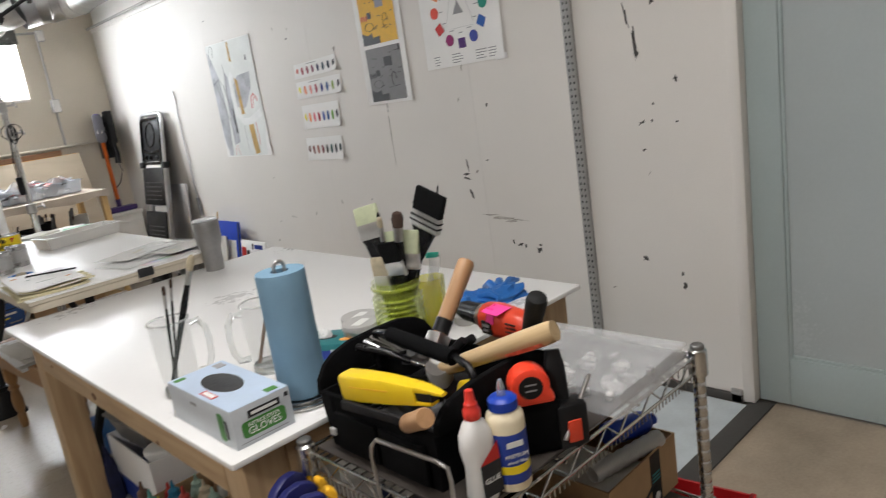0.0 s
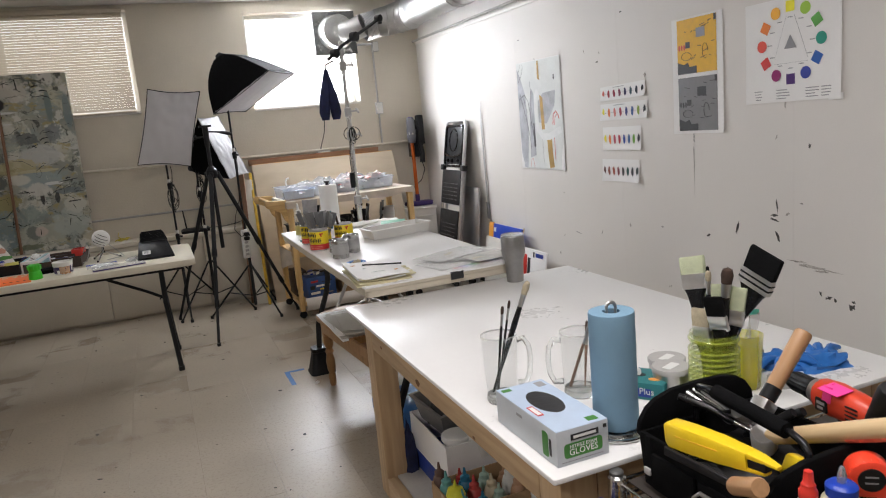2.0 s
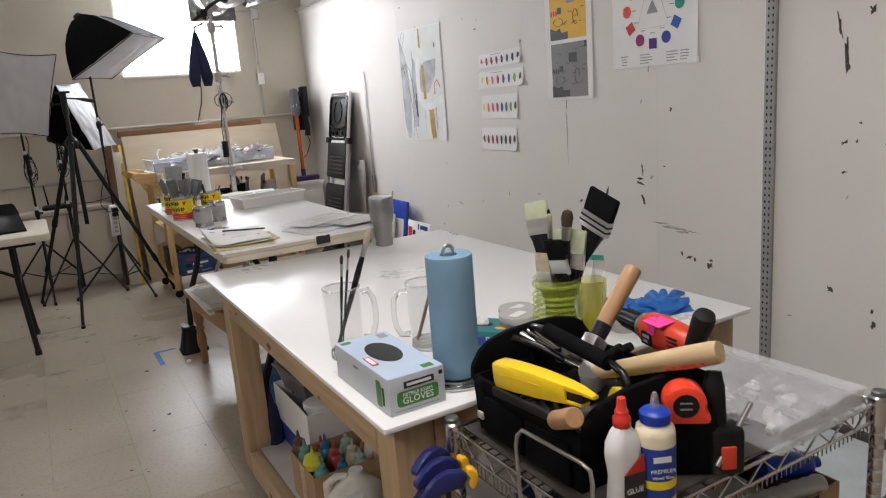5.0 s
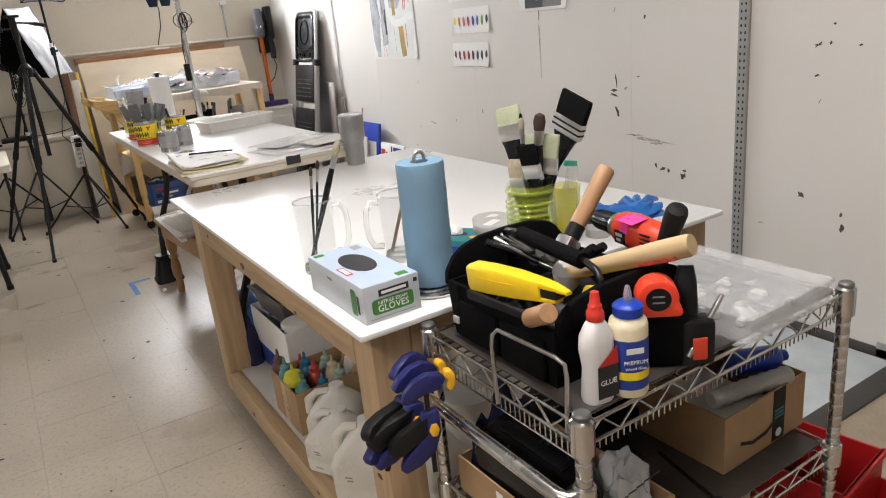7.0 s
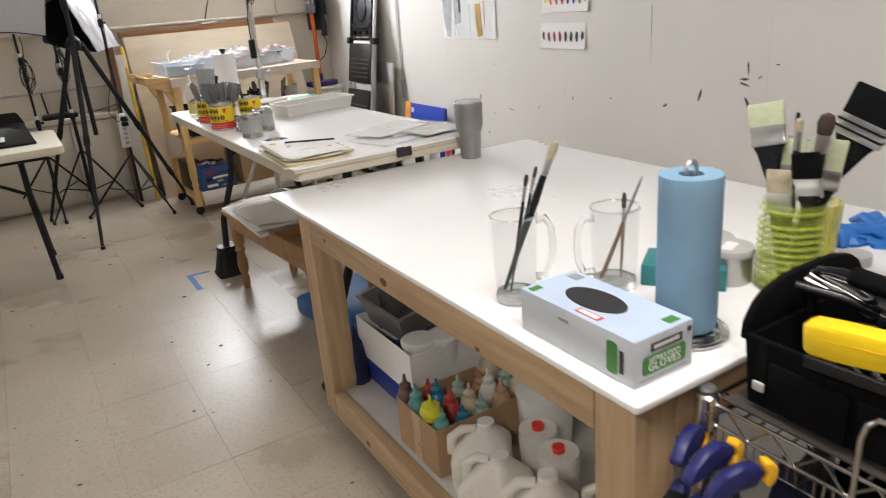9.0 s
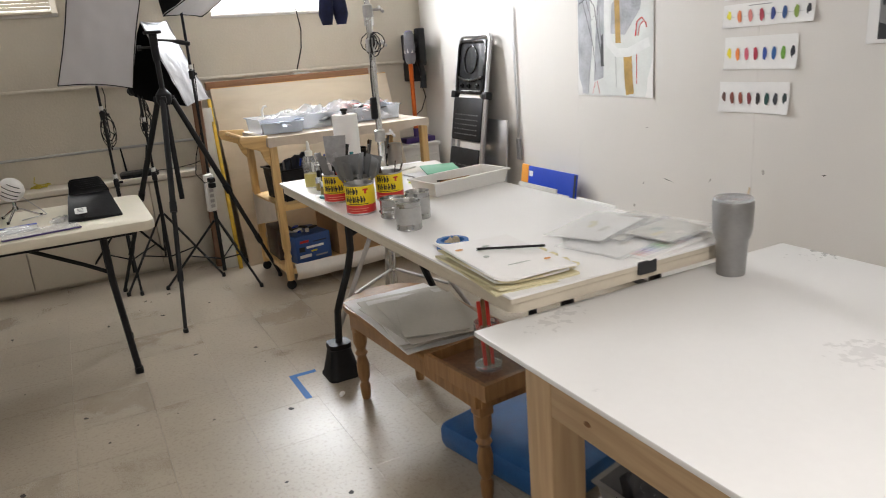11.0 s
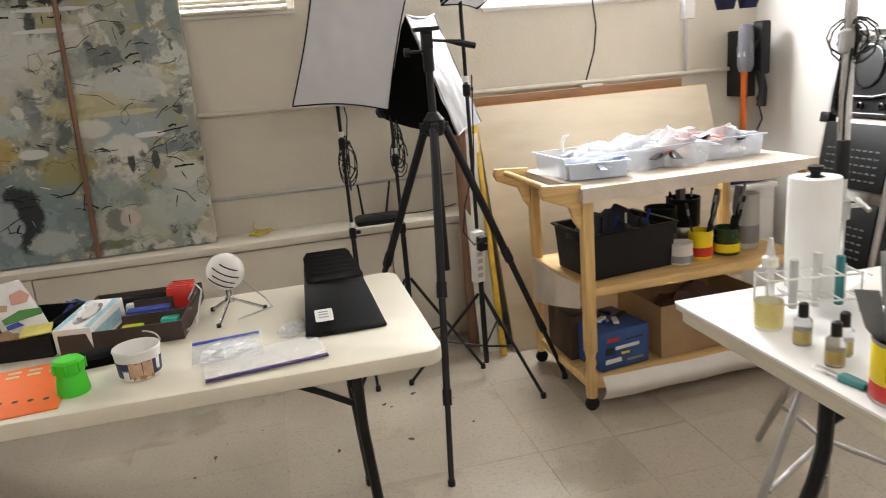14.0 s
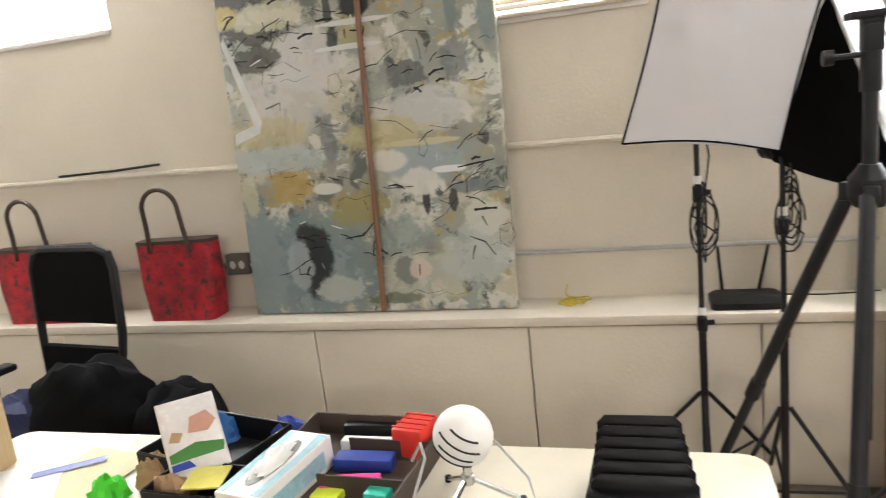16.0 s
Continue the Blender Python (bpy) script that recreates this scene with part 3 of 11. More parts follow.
box(bm, -0.012, 0.0, -5.60, -5.555, 0.0, 0.055, 0.004)
solid("post_foot", bm, STEEL, Matrix(), "small metal bracket at the foot of the wall", "bracket")


def window(i, a, b, z0, z1):
    w = thing("window_%d" % i, pose((a + b) / 2, 0.0, z0), "small high window with bright daylight behind", "window", kind="structure")
    h, W = z1 - z0, b - a
    bm = B()
    for x0, x1, c, d in ((-W / 2, -W / 2 + 0.035, 0, h), (W / 2 - 0.035, W / 2, 0, h), (-W / 2 + 0.035, W / 2 - 0.035, 0, 0.035), (-W / 2 + 0.035, W / 2 - 0.035, h - 0.035, h)):
        box(bm, x0, x1, 0.13, 0.17, c, d, 0.004)
    part("window_frame", bm, WHITEPLASTIC, w)
    bm = B()
    box(bm, -W / 2 + 0.03, W / 2 - 0.03, 0.148, 0.152, 0.03, h - 0.03)
    p = part("pane", bm, PANE, w)
    p.visible_shadow = False
    bm = B()
    box(bm, -W / 2, W / 2, -0.012, 0.13, -0.02, 0.004, 0.004)
    part("window_sill", bm, WALL, w)
    return w


PANE = glass("window_glass")
for i, spec in enumerate(WINDOWS):
    window(i + 1, *spec)
bm = B()
box(bm, X_LEFT - 1, 1.5, 0.9, 0.95, 0.6, 4.5)
solid("backdrop", bm, SKYGLOW, Matrix(), "overexposed white daylight outside the windows", "sky", kind="structure")

# ledge of low panelled cupboards below the windows
ledge = thing("wall_ledge", pose(-4.4, 0, 0), "low cream painted ledge with flat panels", "ledge", kind="structure")
bm = B()
box(bm, -2.75, 2.62, -0.245, 0.0, 0.628, 0.665, 0.006)
part("ledge_top", bm, BLOCKWALL, ledge)
bm = B()
box(bm, -2.75, 2.62, -0.188, -0.01, 0.0, 0.628)
part("ledge_body", bm, BLOCKWALL, ledge)
for a, b in ((-2.6, -1.793), (-1.788, -0.793), (-0.788, 0.4735), (0.4785, 1.3485), (1.3535, 2.145), (2.150, 2.60)):
    bm = B()
    box(bm, a, b, -0.228, -0.188, 0.03, 0.620, 0.003)
    part("panel", bm, BLOCKWALL, ledge)

# floor tiles, laid square to the walls
tile_bm = B()
box(tile_bm, -0.1521, 0.1521, -0.1521, 0.1521, -0.012, 0.0)
tile_mesh = mesh_of("tile", tile_bm, TILE, smooth=False)

# ---------------------------------------------------------------- tables and large furniture
TOP = 0.773


def worktable():
    t = thing("work_table", pose(-1.46, -4.8475, 0), "home-built pine work table with a white laminate top", "table")
    w, d = 1.01, 1.535
    bm = B()
    prism(bm, rounded(w, d, 0.006, 3), 0.012, pose(0, 0, TOP - 0.012), bev=0.002)
    part("tabletop", bm, WHITE, t)
    hx, y_near, y_far = w / 2 - 0.03, -d / 2 + 0.03, d / 2 - 0.15
    for sx in (-1, 1):
        for y0, y1 in ((y_near, y_near + 0.085), (y_far - 0.085, y_far)):
            bm = B()
            x0 = sx * hx
            box(bm, min(x0, x0 - sx * 0.085), max(x0, x0 - sx * 0.085), y0, y1, 0.072, TOP - 0.0125, 0.004)
            part("leg", bm, LUMBER, t)
            bm = B()
            cx, cy = x0 - sx * 0.07, (y0 + y1) / 2 + (0.05 if y0 < 0 else -0.05)
            lathe(bm, [(0, -0.012), (0.024, -0.011), (0.027, 0), (0.024, 0.011), (0, 0.012)], 14, pose(cx, cy, 0.027, 0, 90, 20))
            box(bm, cx - 0.018, cx + 0.018, cy - 0.02, cy + 0.02, 0.048, 0.088, 0.004)
            part("caster", bm, BLACK, t, "small black swivel caster")
    for sx in (-1, 1):
        for z0, z1 in ((TOP - 0.11, TOP - 0.0125), (0.070, 0.157)):
            bm = B()
            a, b = sorted((sx * hx, sx * (hx - 0.038)))
            box(bm, a, b, y_near + 0.087, y_far - 0.087, z0, z1, 0.003)
            part("rail", bm, LUMBER_Y, t)
    for a, b in ((y_near, y_near + 0.038), (y_far - 0.038, y_far)):
        for z0, z1 in ((TOP - 0.11, TOP - 0.0125), (0.070, 0.157)):
            bm = B()
            box(bm, -hx + 0.087, hx - 0.087, a, b, z0, z1, 0.003)
            part("rail", bm, LUMBER_X, t)
    bm = B()
    box(bm, -hx + 0.04, hx - 0.04, y_near + 0.04, y_far - 0.04, 0.140, 0.158, 0.002)
    part("lower_shelf", bm, SHELFPAINT, t, "grey-white lower shelf")
    # knots in the lumber
    for y, z, r, k in ((0.064, 0.688, 0.013, 0), (-0.33, 0.672, 0.006, 1), (0.42, 0.70, 0.007, 2), (-0.69, 0.42, 0.008, 3), (-0.25, 0.115, 0.007, 4), (0.30, 0.10, 0.010, 5)):
        pts = [(r * (1.3 + 0.25 * math.sin(3 * q + k)) * math.cos(q), r * 0.8 * math.sin(q)) for q in [2 * math.pi * i / 12 for i in range(12)]]
        flat("knot", pts, pose(-hx - 0.0002, y, z, 90, 0, -90), KNOT, t, 0.0008)
    for x, z, r in ((-0.45, 0.33, 0.009), (-0.43, 0.55, 0.006)):
        flat("knot", [(r * math.cos(q), r * 1.6 * math.sin(q)) for q in [2 * math.pi * i / 12 for i in range(12)]], pose(x, y_near - 0.0002, z, 90, 0, 0), KNOT, t, 0.0008)
    return t


def folding_table(m, L, D, z, top_mat):
    t = thing("folding_table", m, "ivory plastic folding table with black steel legs", "table")
    bm = B()
    prism(bm, rounded(L, D, 0.05, 6), 0.042, pose(0, 0, z - 0.042), bev=0.006)
    part("tabletop", bm, top_mat, t)
    bm = B()
    for s in (-1, 1):
        box(bm, -L / 2 + 0.08, L / 2 - 0.08, s * (D / 2 - 0.10) - 0.012, s * (D / 2 - 0.10) + 0.012, z - 0.07, z - 0.042, 0.003)
    part("frame", bm, BLACKMETAL, t)
    return t


worktable()

# ivory folding table under the windows
ft = folding_table(pose(-3.322, -1.692, 0), 1.84, 0.755, 0.735, PLASTIC_TABLE)
for sx in (-1, 1):
    xx = sx * 0.708
    for s in (-1, 1):
        bm = B()
        tube(bm, [(xx, s * 0.13, 0.69), (xx, s * 0.15, 0.44), (xx + sx * 0.03, s * 0.25, 0.012)], 0.0155, 8)
        tube(bm, [(xx + sx * 0.03, s * 0.25, 0.0), (xx + sx * 0.03, s * 0.25, 0.03)], 0.019, 8)
        part("leg", bm, BLACKMETAL, ft)
    bm = B()
    rod(bm, (xx + sx * 0.005, -0.152, 0.43), (xx + sx * 0.005, 0.152, 0.43), 0.012)
    part("crossbar", bm, BLACKMETAL, ft)
    bm = B()
    tube(bm, [(xx, 0.0, 0.44), (xx - sx * 0.10, 0, 0.50), (xx - sx * 0.45, 0, 0.685)], 0.011, 6)
    part("brace", bm, BLACKMETAL, ft)

# white board on a raised folding table in the middle of the room
wt = thing("folding_table", pose(-1.545, -3.20, 0), "white board laid on a folding table raised on black risers", "table")
WZ = 0.844
bm = B()
prism(bm, rounded(0.69, 1.84, 0.008, 2), 0.006, pose(0, 0, WZ - 0.006), bev=0.001)
part("white_board", bm, BOARDWHITE, wt, "glossy white painted board")
bm = B()
prism(bm, rounded(0.685, 1.835, 0.006, 2), 0.012, pose(0, 0, WZ - 0.0185), bev=0.001)
prism(bm, rounded(0.675, 1.83, 0.03, 4), 0.026, pose(0, 0, WZ - 0.045), bev=0.004)
part("tabletop", bm, PLASTIC_EDGE, wt, "beige layered table edge")
for yy in (-0.85, 0.655):
    for s in (-1, 1):
        bm = B()
        tube(bm, [(s * 0.14, yy, 0.80), (s * 0.145, yy, 0.56), (s * 0.165, yy, 0.48), (s * 0.235, yy, 0.30), (s * 0.25, yy, 0.12)], 0.0165, 8)
        part("leg", bm, BLACKMETAL, wt)
    bm = B()
    tube(bm, [(-0.15, yy, 0.62), (-0.06, yy, 0.655), (0.06, yy, 0.655), (0.15, yy, 0.62)], 0.013, 8)
    part("crossbar", bm, BLACKMETAL, wt)
    for s in (-1, 1):
        bm = B()
        loft(bm, [(s * 0.25, yy, 0.0, 0.150, 0.150, 0.028), (s * 0.25, yy, 0.012, 0.150, 0.150, 0.030), (s * 0.25, yy, 0.02, 0.138, 0.138, 0.030), (s * 0.25, yy, 0.13, 0.092, 0.092, 0.026), (s * 0.25, yy, 0.135, 0.100, 0.100, 0.028), (s * 0.25, yy, 0.155, 0.096, 0.096, 0.028)], 5)
        part("riser", bm, BLACK, wt, "black plastic furniture riser")

# ---------------------------------------------------------------- on the work table


def glove_box():
    t = thing("glove_box", pose(-1.8745, -5.452, TOP), "pale blue cardboard dispenser box of exam gloves", "box")
    w, d, h = 0.119, 0.256, 0.074
    bm = B()
    box(bm, -w / 2, w / 2, -d / 2, d / 2, 0, h - 0.0006, 0.0015)
    part("carton", bm, BOXGREY, t)
    bm = B()
    prism(bm, rounded(w - 0.001, d - 0.001, 0.002, 2), 0.0008, pose(0, 0, h - 0.0006))
    part("top_panel", bm, BOXBLUE, t, "pale blue printed top")
    bm = B()
    prism(bm, disc(0, 0.012, 0.032, 0.062, 28), 0.0006, pose(0, 0, h + 0.0003))
    part("opening", bm, PRINTBLACK, t, "oval dark opening")
    front = pose(0, -d / 2 - 0.0004, 0, 90, 0, 0)
    flat("print", rounded(0.088, 0.030, 0.007, 3), front @ pose(0.0, 0.030, 0), PRINTGREEN, t, label="green printed panel")
    flat("print", rect(-0.028, 0.036, -0.0065, 0.0065), front @ pose(0.0, 0.056, 0), PRINTBLACK, t, label="dark brand bar")
    flat("print", rect(-0.022, 0.030, -0.0028, 0.0028), front @ pose(0.0, 0.056, 0.0006), PRINTWHITE, t, 0.0004)
    text("lettering", "NITRILE EXAM", 0.0098, front @ pose(0, 0.0375, 0.0008), PRINTWHITE, t)
    text("lettering", "GLOVES", 0.0185, front @ pose(0, 0.0255, 0.0008), PRINTWHITE, t)
    flat("print", rect(-0.05, 0.045, 0.007, 0.0085), front, PRINTGREY, t)
    flat("print", rect(0.047, 0.055, 0.058, 0.066), front, PRINTBLACK, t)
    side = pose(-w / 2 - 0.0004, 0, 0, 90, 0, -90)
    flat("print", rounded(0.022, 0.052, 0.006, 3), side @ pose(0.085, 0.035, 0), PRINTGREEN, t)
    flat("print", rect(-0.012, 0.012, -0.003, 0.003), side @ pose(-0.02, 0.055, 0), PRINTGREY, t)
    flat("print", rect(0.100, 0.108, 0.016, 0.052), side, PRINTBLACK, t)
    top = pose(0, 0, h + 0.0003)
    flat("print", rect(-0.05, -0.036, -0.045, 0.005), top, PRINTRED, t)
    flat("print", rect(-0.0478, -0.0382, -0.040, 0.0), top @ pose(0, 0, 0.0005), PRINTWHITE, t, 0.0003)
    for x0, x1, y0, y1 in ((0.022, 0.045, -0.118, -0.100), (-0.052, -0.030, 0.104, 0.118), (0.03, 0.05, 0.09, 0.116)):
        flat("print", rect(x0, x1, y0, y1), top, PRINTGREEN if x0 < 0.025 else PRINTGREY, t)
    return t


def towel_roll():
    t = thing("paper_towel_holder", pose(-1.744, -5.507, TOP) @ Matrix.Diagonal((1, 1, 1.05, 1)), "blue shop towel roll on a chrome wire holder", "towel roll")
    bm = B()
    tube(bm, [(0.064 * math.cos(a), 0.064 * math.sin(a), 0.005) for a in [2 * math.pi * i / 28 for i in range(28)]], 0.0042, 8, True)
    tube(bm, [(0.052 * math.cos(a), 0.052 * math.sin(a), 0.011) for a in [2 * math.pi * i / 28 for i in range(28)]], 0.003, 8, True)
    lathe(bm, [(0, 0.004), (0.062, 0.004), (0.062, 0.008), (0, 0.008)], 28)
    part("base_ring", bm, CHROME, t, "chrome wire base")
    bm = B()
    tube(bm, [(-0.011, 0, 0.01), (-0.011, 0, 0.255)] + arc((0, 0, 0.258), (-1, 0, 0), (0, 0, 1), 0.0115, 0, 180, 8) + [(0.011, 0, 0.255), (0.011, 0, 0.01)], 0.0035, 8)
    part("loop_post", bm, STEEL, t, "bent wire post with loop")
    bm = B()
    prof = [(0.018, 0.016), (0.046, 0.016), (0.0475, 0.02)] + [(0.0475 + 0.0003 * math.sin(k * 1.9), 0.02 + 0.228 * k / 10) for k in range(1, 11)] + [(0.0465, 0.252), (0.018, 0.252), (0.018, 0.016)]
    lathe(bm, prof, 32)
    part("roll", bm, BLUETOWEL, t, "blue embossed paper towel roll")


def mug(m, h=0.165, r=0.0435, side=-20):
    t = thing("glass_mug", m, "heavy clear glass beer mug holding paint brushes", "mug", "mugs on the work table")
    bm = B()
    lathe(bm, [(0, 0), (r * 0.86, 0), (r * 0.90, 0.006), (r * 0.86, 0.022), (r * 0.93, 0.06), (r, h), (r - 0.0035, h), (r - 0.005, 0.06), (r * 0.82, 0.010), (r * 0.7, 0.006), (0, 0.005)], 28)
    part("body", bm, CLEARGLASS, t)
    bm = B()
    tube(bm, [((r - 0.0018) * math.cos(q), (r - 0.0018) * math.sin(q), h) for q in [2 * math.pi * i / 32 for i in range(32)]], 0.0022, 6, True)
    part("rim", bm, HANDLEGLASS, t)
    bm = B()
    lathe(bm, [(0, 0.0005), (r * 0.84, 0.0005), (r * 0.89, 0.007), (r * 0.85, 0.018), (r * 0.6, 0.012), (0, 0.010)], 28)
    part("base", bm, HANDLEGLASS, t)
    bm = B()
    c, s = math.cos(radians(side)), math.sin(radians(side))
    pts = [(0.97, 0.90), (1.35, 0.92), (1.62, 0.80), (1.68, 0.6), (1.62, 0.4), (1.38, 0.25), (0.93, 0.24)]
    tube(bm, [(r * a * c, r * a * s, h * b) for a, b in pts], [0.007, 0.007, 0.0065, 0.0065, 0.0065, 0.007, 0.008], 10)
    part("handle", bm, HANDLEGLASS, t)
    return t


def along(p, q):
    """The pose at p whose z axis points to q."""
    d = Vector(q) - Vector(p)
    return Matrix.Translation(p) @ d.to_track_quat("Z", "Y").to_matrix().to_4x4()


def round_brush(p, q, r=0.004, tip=0.022, hair=None, handle=None):
    L = (Vector(q) - Vector(p)).length
    t = thing("paint_brush", along(p, q), "long thin artist brush with a dark handle", "paint brush", "brushes in the mugs")
    bm = B()
    lathe(bm, [(0, 0), (r * 0.45, 0.003), (r * 0.75, L * 0.35), (r, L * 0.62), (r * 0.8, L - tip - 0.03), (0, L - tip - 0.03)], 10)
    part("handle", bm, handle or BLACKGLOSS, t)
    bm = B()
    lathe(bm, [(r * 0.8, L - tip - 0.032), (r * 0.95, L - tip)], 10)
    part("ferrule", bm, STEEL, t)
    bm = B()
    lathe(bm, [(0, L - tip - 0.004), (r * 0.9, L - tip - 0.003), (r * 1.15, L - tip * 0.5), (r * 0.85, L - tip * 0.14), (0, L)], 10)
    part("bristles", bm, hair or BRISTLEBROWN, t)
    return t


def wide_brush(p, q, w=0.05, th=0.014, hair=None, handle=None, tipl=0.05, wide=(0.67, -0.74, 0), label="wide flat brush with a black handle"):
    """A flat brush that stands from p, the end of its handle, to q, the tip."""
    L = (Vector(q) - Vector(p)).length
    zz = (Vector(q) - Vector(p)).normalized()
    xx = (Vector(wide) - zz * zz.dot(Vector(wide))).normalized()
    turn = Matrix((xx, zz.cross(xx), zz)).transposed().to_4x4()
    t = thing("flat_brush", Matrix.Translation(p) @ turn, label, "paint brush", "brushes in the jar")
    z1 = L - tipl
    z0 = z1 - 0.035
    bm = B()
    loft(bm, [(0, 0, 0, 0.012, 0.010, 0.005), (0, 0, z0 * 0.45, 0.018, 0.012, 0.006), (0, 0, z0 * 0.7, 0.016, 0.012, 0.006), (0, 0, z0 - 0.012, w * 0.72, 0.013, 0.006), (0, 0, z0 + 0.004, w * 0.96, 0.012, 0.005)])
    part("handle", bm, handle or BLACKGLOSS, t)
    bm = B()
    loft(bm, [(0, 0, z0, w + 0.001, th * 0.9, 0.003), (0, 0, z0 + 0.008, w + 0.0015, th, 0.003), (0, 0, z0 + 0.01, w, th * 0.92, 0.003), (0, 0, z0 + 0.024, w, th * 0.92, 0.003), (0, 0, z0 + 0.026, w + 0.0015, th, 0.003), (0, 0, z1, w, th, 0.003)])
    fer = part("ferrule", bm, NICKEL, t, "crimped bright steel ferrule")
    for z in (z0 + 0.010, z0 + 0.022) if w > 0.07 else ():
        bm = B()
        loft(bm, [(0, 0, z, w + 0.0022, th + 0.0008, 0.003), (0, 0, z + 0.004, w + 0.0022, th + 0.0008, 0.003)])
        part("groove", bm, BLACKMETAL, fer)
    bm = B()
    loft(bm, [(0, 0, z1 - 0.003, w * 0.98, th * 0.9, 0.002), (0, 0, z1 + tipl * 0.5, w * 1.0, th * 0.85, 0.002), (0, 0, L - 0.003, w * 1.03, th * 0.6, 0.002), (0, 0, L, w * 1.0, th * 0.45, 0.002)])
    part("bristles", bm, hair or BRISTLEBLACK, t)
    return t


glove_box()
towel_roll()
mug(pose(-1.868, -5.223, TOP), side=-20)
mug(pose(-1.693, -5.297, TOP), 0.157, 0.046, side=165)
Z0 = TOP + 0.02
round_brush((-1.885, -5.228, Z0), (-1.881, -5.285, 1.026), 0.0035, 0.02)
round_brush((-1.876, -5.215, Z0), (-1.866, -5.292, 1.038), 0.003, 0.02)
round_brush((-1.888, -5.212, Z0), (-1.800, -5.265, 1.068), 0.0075, 0.035, BRISTLETAN)
round_brush((-1.69, -5.31, Z0), (-1.662, -5.29, 0.95), 0.004, 0.03, BRISTLEBROWN, BROWNSTICK)
# palette knife in the second mug
t = thing("palette_knife", along((-1.715, -5.285, Z0), (-1.679, -5.345, 0.985)), "dark painted wooden stirring paddle", "palette knife")
bm = B()
tube(bm, [(0, 0, 0), (0, 0, 0.12)], 0.004, 8)
part("handle", bm, BROWNSTICK, t)
bm = B()
loft(bm, [(0, 0, 0.12, 0.008, 0.004, 0.002), (0, 0, 0.15, 0.022, 0.003, 0.001), (0, 0, 0.195, 0.024, 0.003, 0.001), (0, 0, 0.21, 0.012, 0.003, 0.001)])
part("blade", bm, PRINTGREY, t)

# jar of brushes
jar = thing("glass_jar", pose(-1.471, -5.502, TOP) @ Matrix.Scale(1.05, 4), "ribbed lime green glass jar full of brushes", "jar")
bm = B()
prof = [(0, 0), (0.045, 0), (0.049, 0.006), (0.0495, 0.125), (0.048, 0.132), (0.050, 0.136), (0.050, 0.155), (0.047, 0.155), (0.046, 0.13), (0.046, 0.01), (0, 0.008)]
lathe(bm, prof, 36)
part("body", bm, GREENGLASS, jar)
for k in range(10):
    z = 0.014 + 0.0116 * k
    bm = B()
    lathe(bm, [(0.0496, z - 0.0034), (0.0525, z - 0.002), (0.0534, z), (0.0525, z + 0.002), (0.0496, z + 0.0034)], 36)
    part("rib", bm, LIMERIB, jar)
bm = B()
lathe(bm, [(0.0502, 0.138), (0.0525, 0.140), (0.0525, 0.144), (0.0502, 0.146)], 36)
part("rim", bm, LIMERIB, jar)
JZ = TOP + 0.012
wide_brush((-1.485, -5.50, JZ), (-1.4585, -5.4235, 1.094), 0.060, 0.016, BRISTLEPALE, tipl=0.040, wide=(0.31, -0.93, 0.2))
wide_brush((-1.445, -5.478, JZ + 0.015), (-1.405, -5.592, 1.118), 0.080, 0.018, BRISTLEBLACK, tipl=0.050, wide=(0.03, -0.92, -0.38), label="wide black flat brush with a steel ferrule")
wide_brush((-1.465, -5.52, JZ), (-1.450, -5.543, 1.043), 0.054, 0.016, BRISTLEPALE, tipl=0.05, wide=(0.5, -0.86, 0))
wide_brush((-1.492, -5.505, JZ), (-1.490, -5.484, 0.989), 0.046, 0.016, BRISTLETAN, tipl=0.04, wide=(0.1, -0.99, 0.1))
wide_brush((-1.450, -5.540, JZ + 0.03), (-1.502, -5.533, 1.028), 0.042, 0.012, BRISTLEBLACK, tipl=0.045, wide=(0.25, -0.85, 0.45), label="black flat brush leaning across the jar")
wide_brush((-1.455, -5.48, JZ), (-1.425, -5.462, 1.03), 0.045, 0.014, BRISTLEPALE, tipl=0.045, wide=(0.85, -0.5, 0))
round_brush((-1.475, -5.512, JZ), (-1.468, -5.545, 1.09), 0.012, 0.036, BRISTLEBROWN)
round_brush((-1.48, -5.50, JZ), (-1.492, -5.512, 1.082), 0.006, 0.024, BRISTLETAN)
round_brush((-1.478, -5.495, JZ), (-1.487, -5.505, 1.09), 0.0035, 0.02, BRISTLEBLACK)

# yellow tumbler glass with a bag clip
cup = thing("drinking_glass", pose(-1.356, -5.484, TOP) @ Matrix.Scale(1.1, 4), "fluted yellow drinking glass", "glass")
bm = B()
lathe(bm, [(0, 0), (0.025, 0), (0.027, 0.01), (0.033, 0.118), (0.031, 0.118), (0.025, 0.014), (0, 0.012)], 36, flute=12, depth=0.0007)
part("body", bm, YELLOWGLASS, cup)
bm = B()
lathe(bm, [(0, 0.013), (0.0245, 0.013), (0.0255, 0.03), (0, 0.03)], 20)
part("liquid", bm, mat("amber_liquid", (0.42, 0.20, 0.02), 0.2, trans=0.5), cup)
bag_t = thing("plastic_bag", pose(-1.350, -5.480, TOP + 0.055, 0, 14, 20), "clear zip bag with a teal seal in the yellow glass", "bag")
bm = B()
sheet(bm, 6, 8, lambda u, v: (0.045 * (u - 0.5) * (0.4 + v), 0.006 * math.sin(u * 7 + v * 5), 0.12 * v), thick=0.0005)
part("film", bm, BAGPLASTIC, bag_t)
bm = B()
box(bm, -0.030, 0.030, -0.003, 0.003, 0.115, 0.128, 0.002)
part("seal", bm, TEALCAP, bag_t, "teal zip seal")

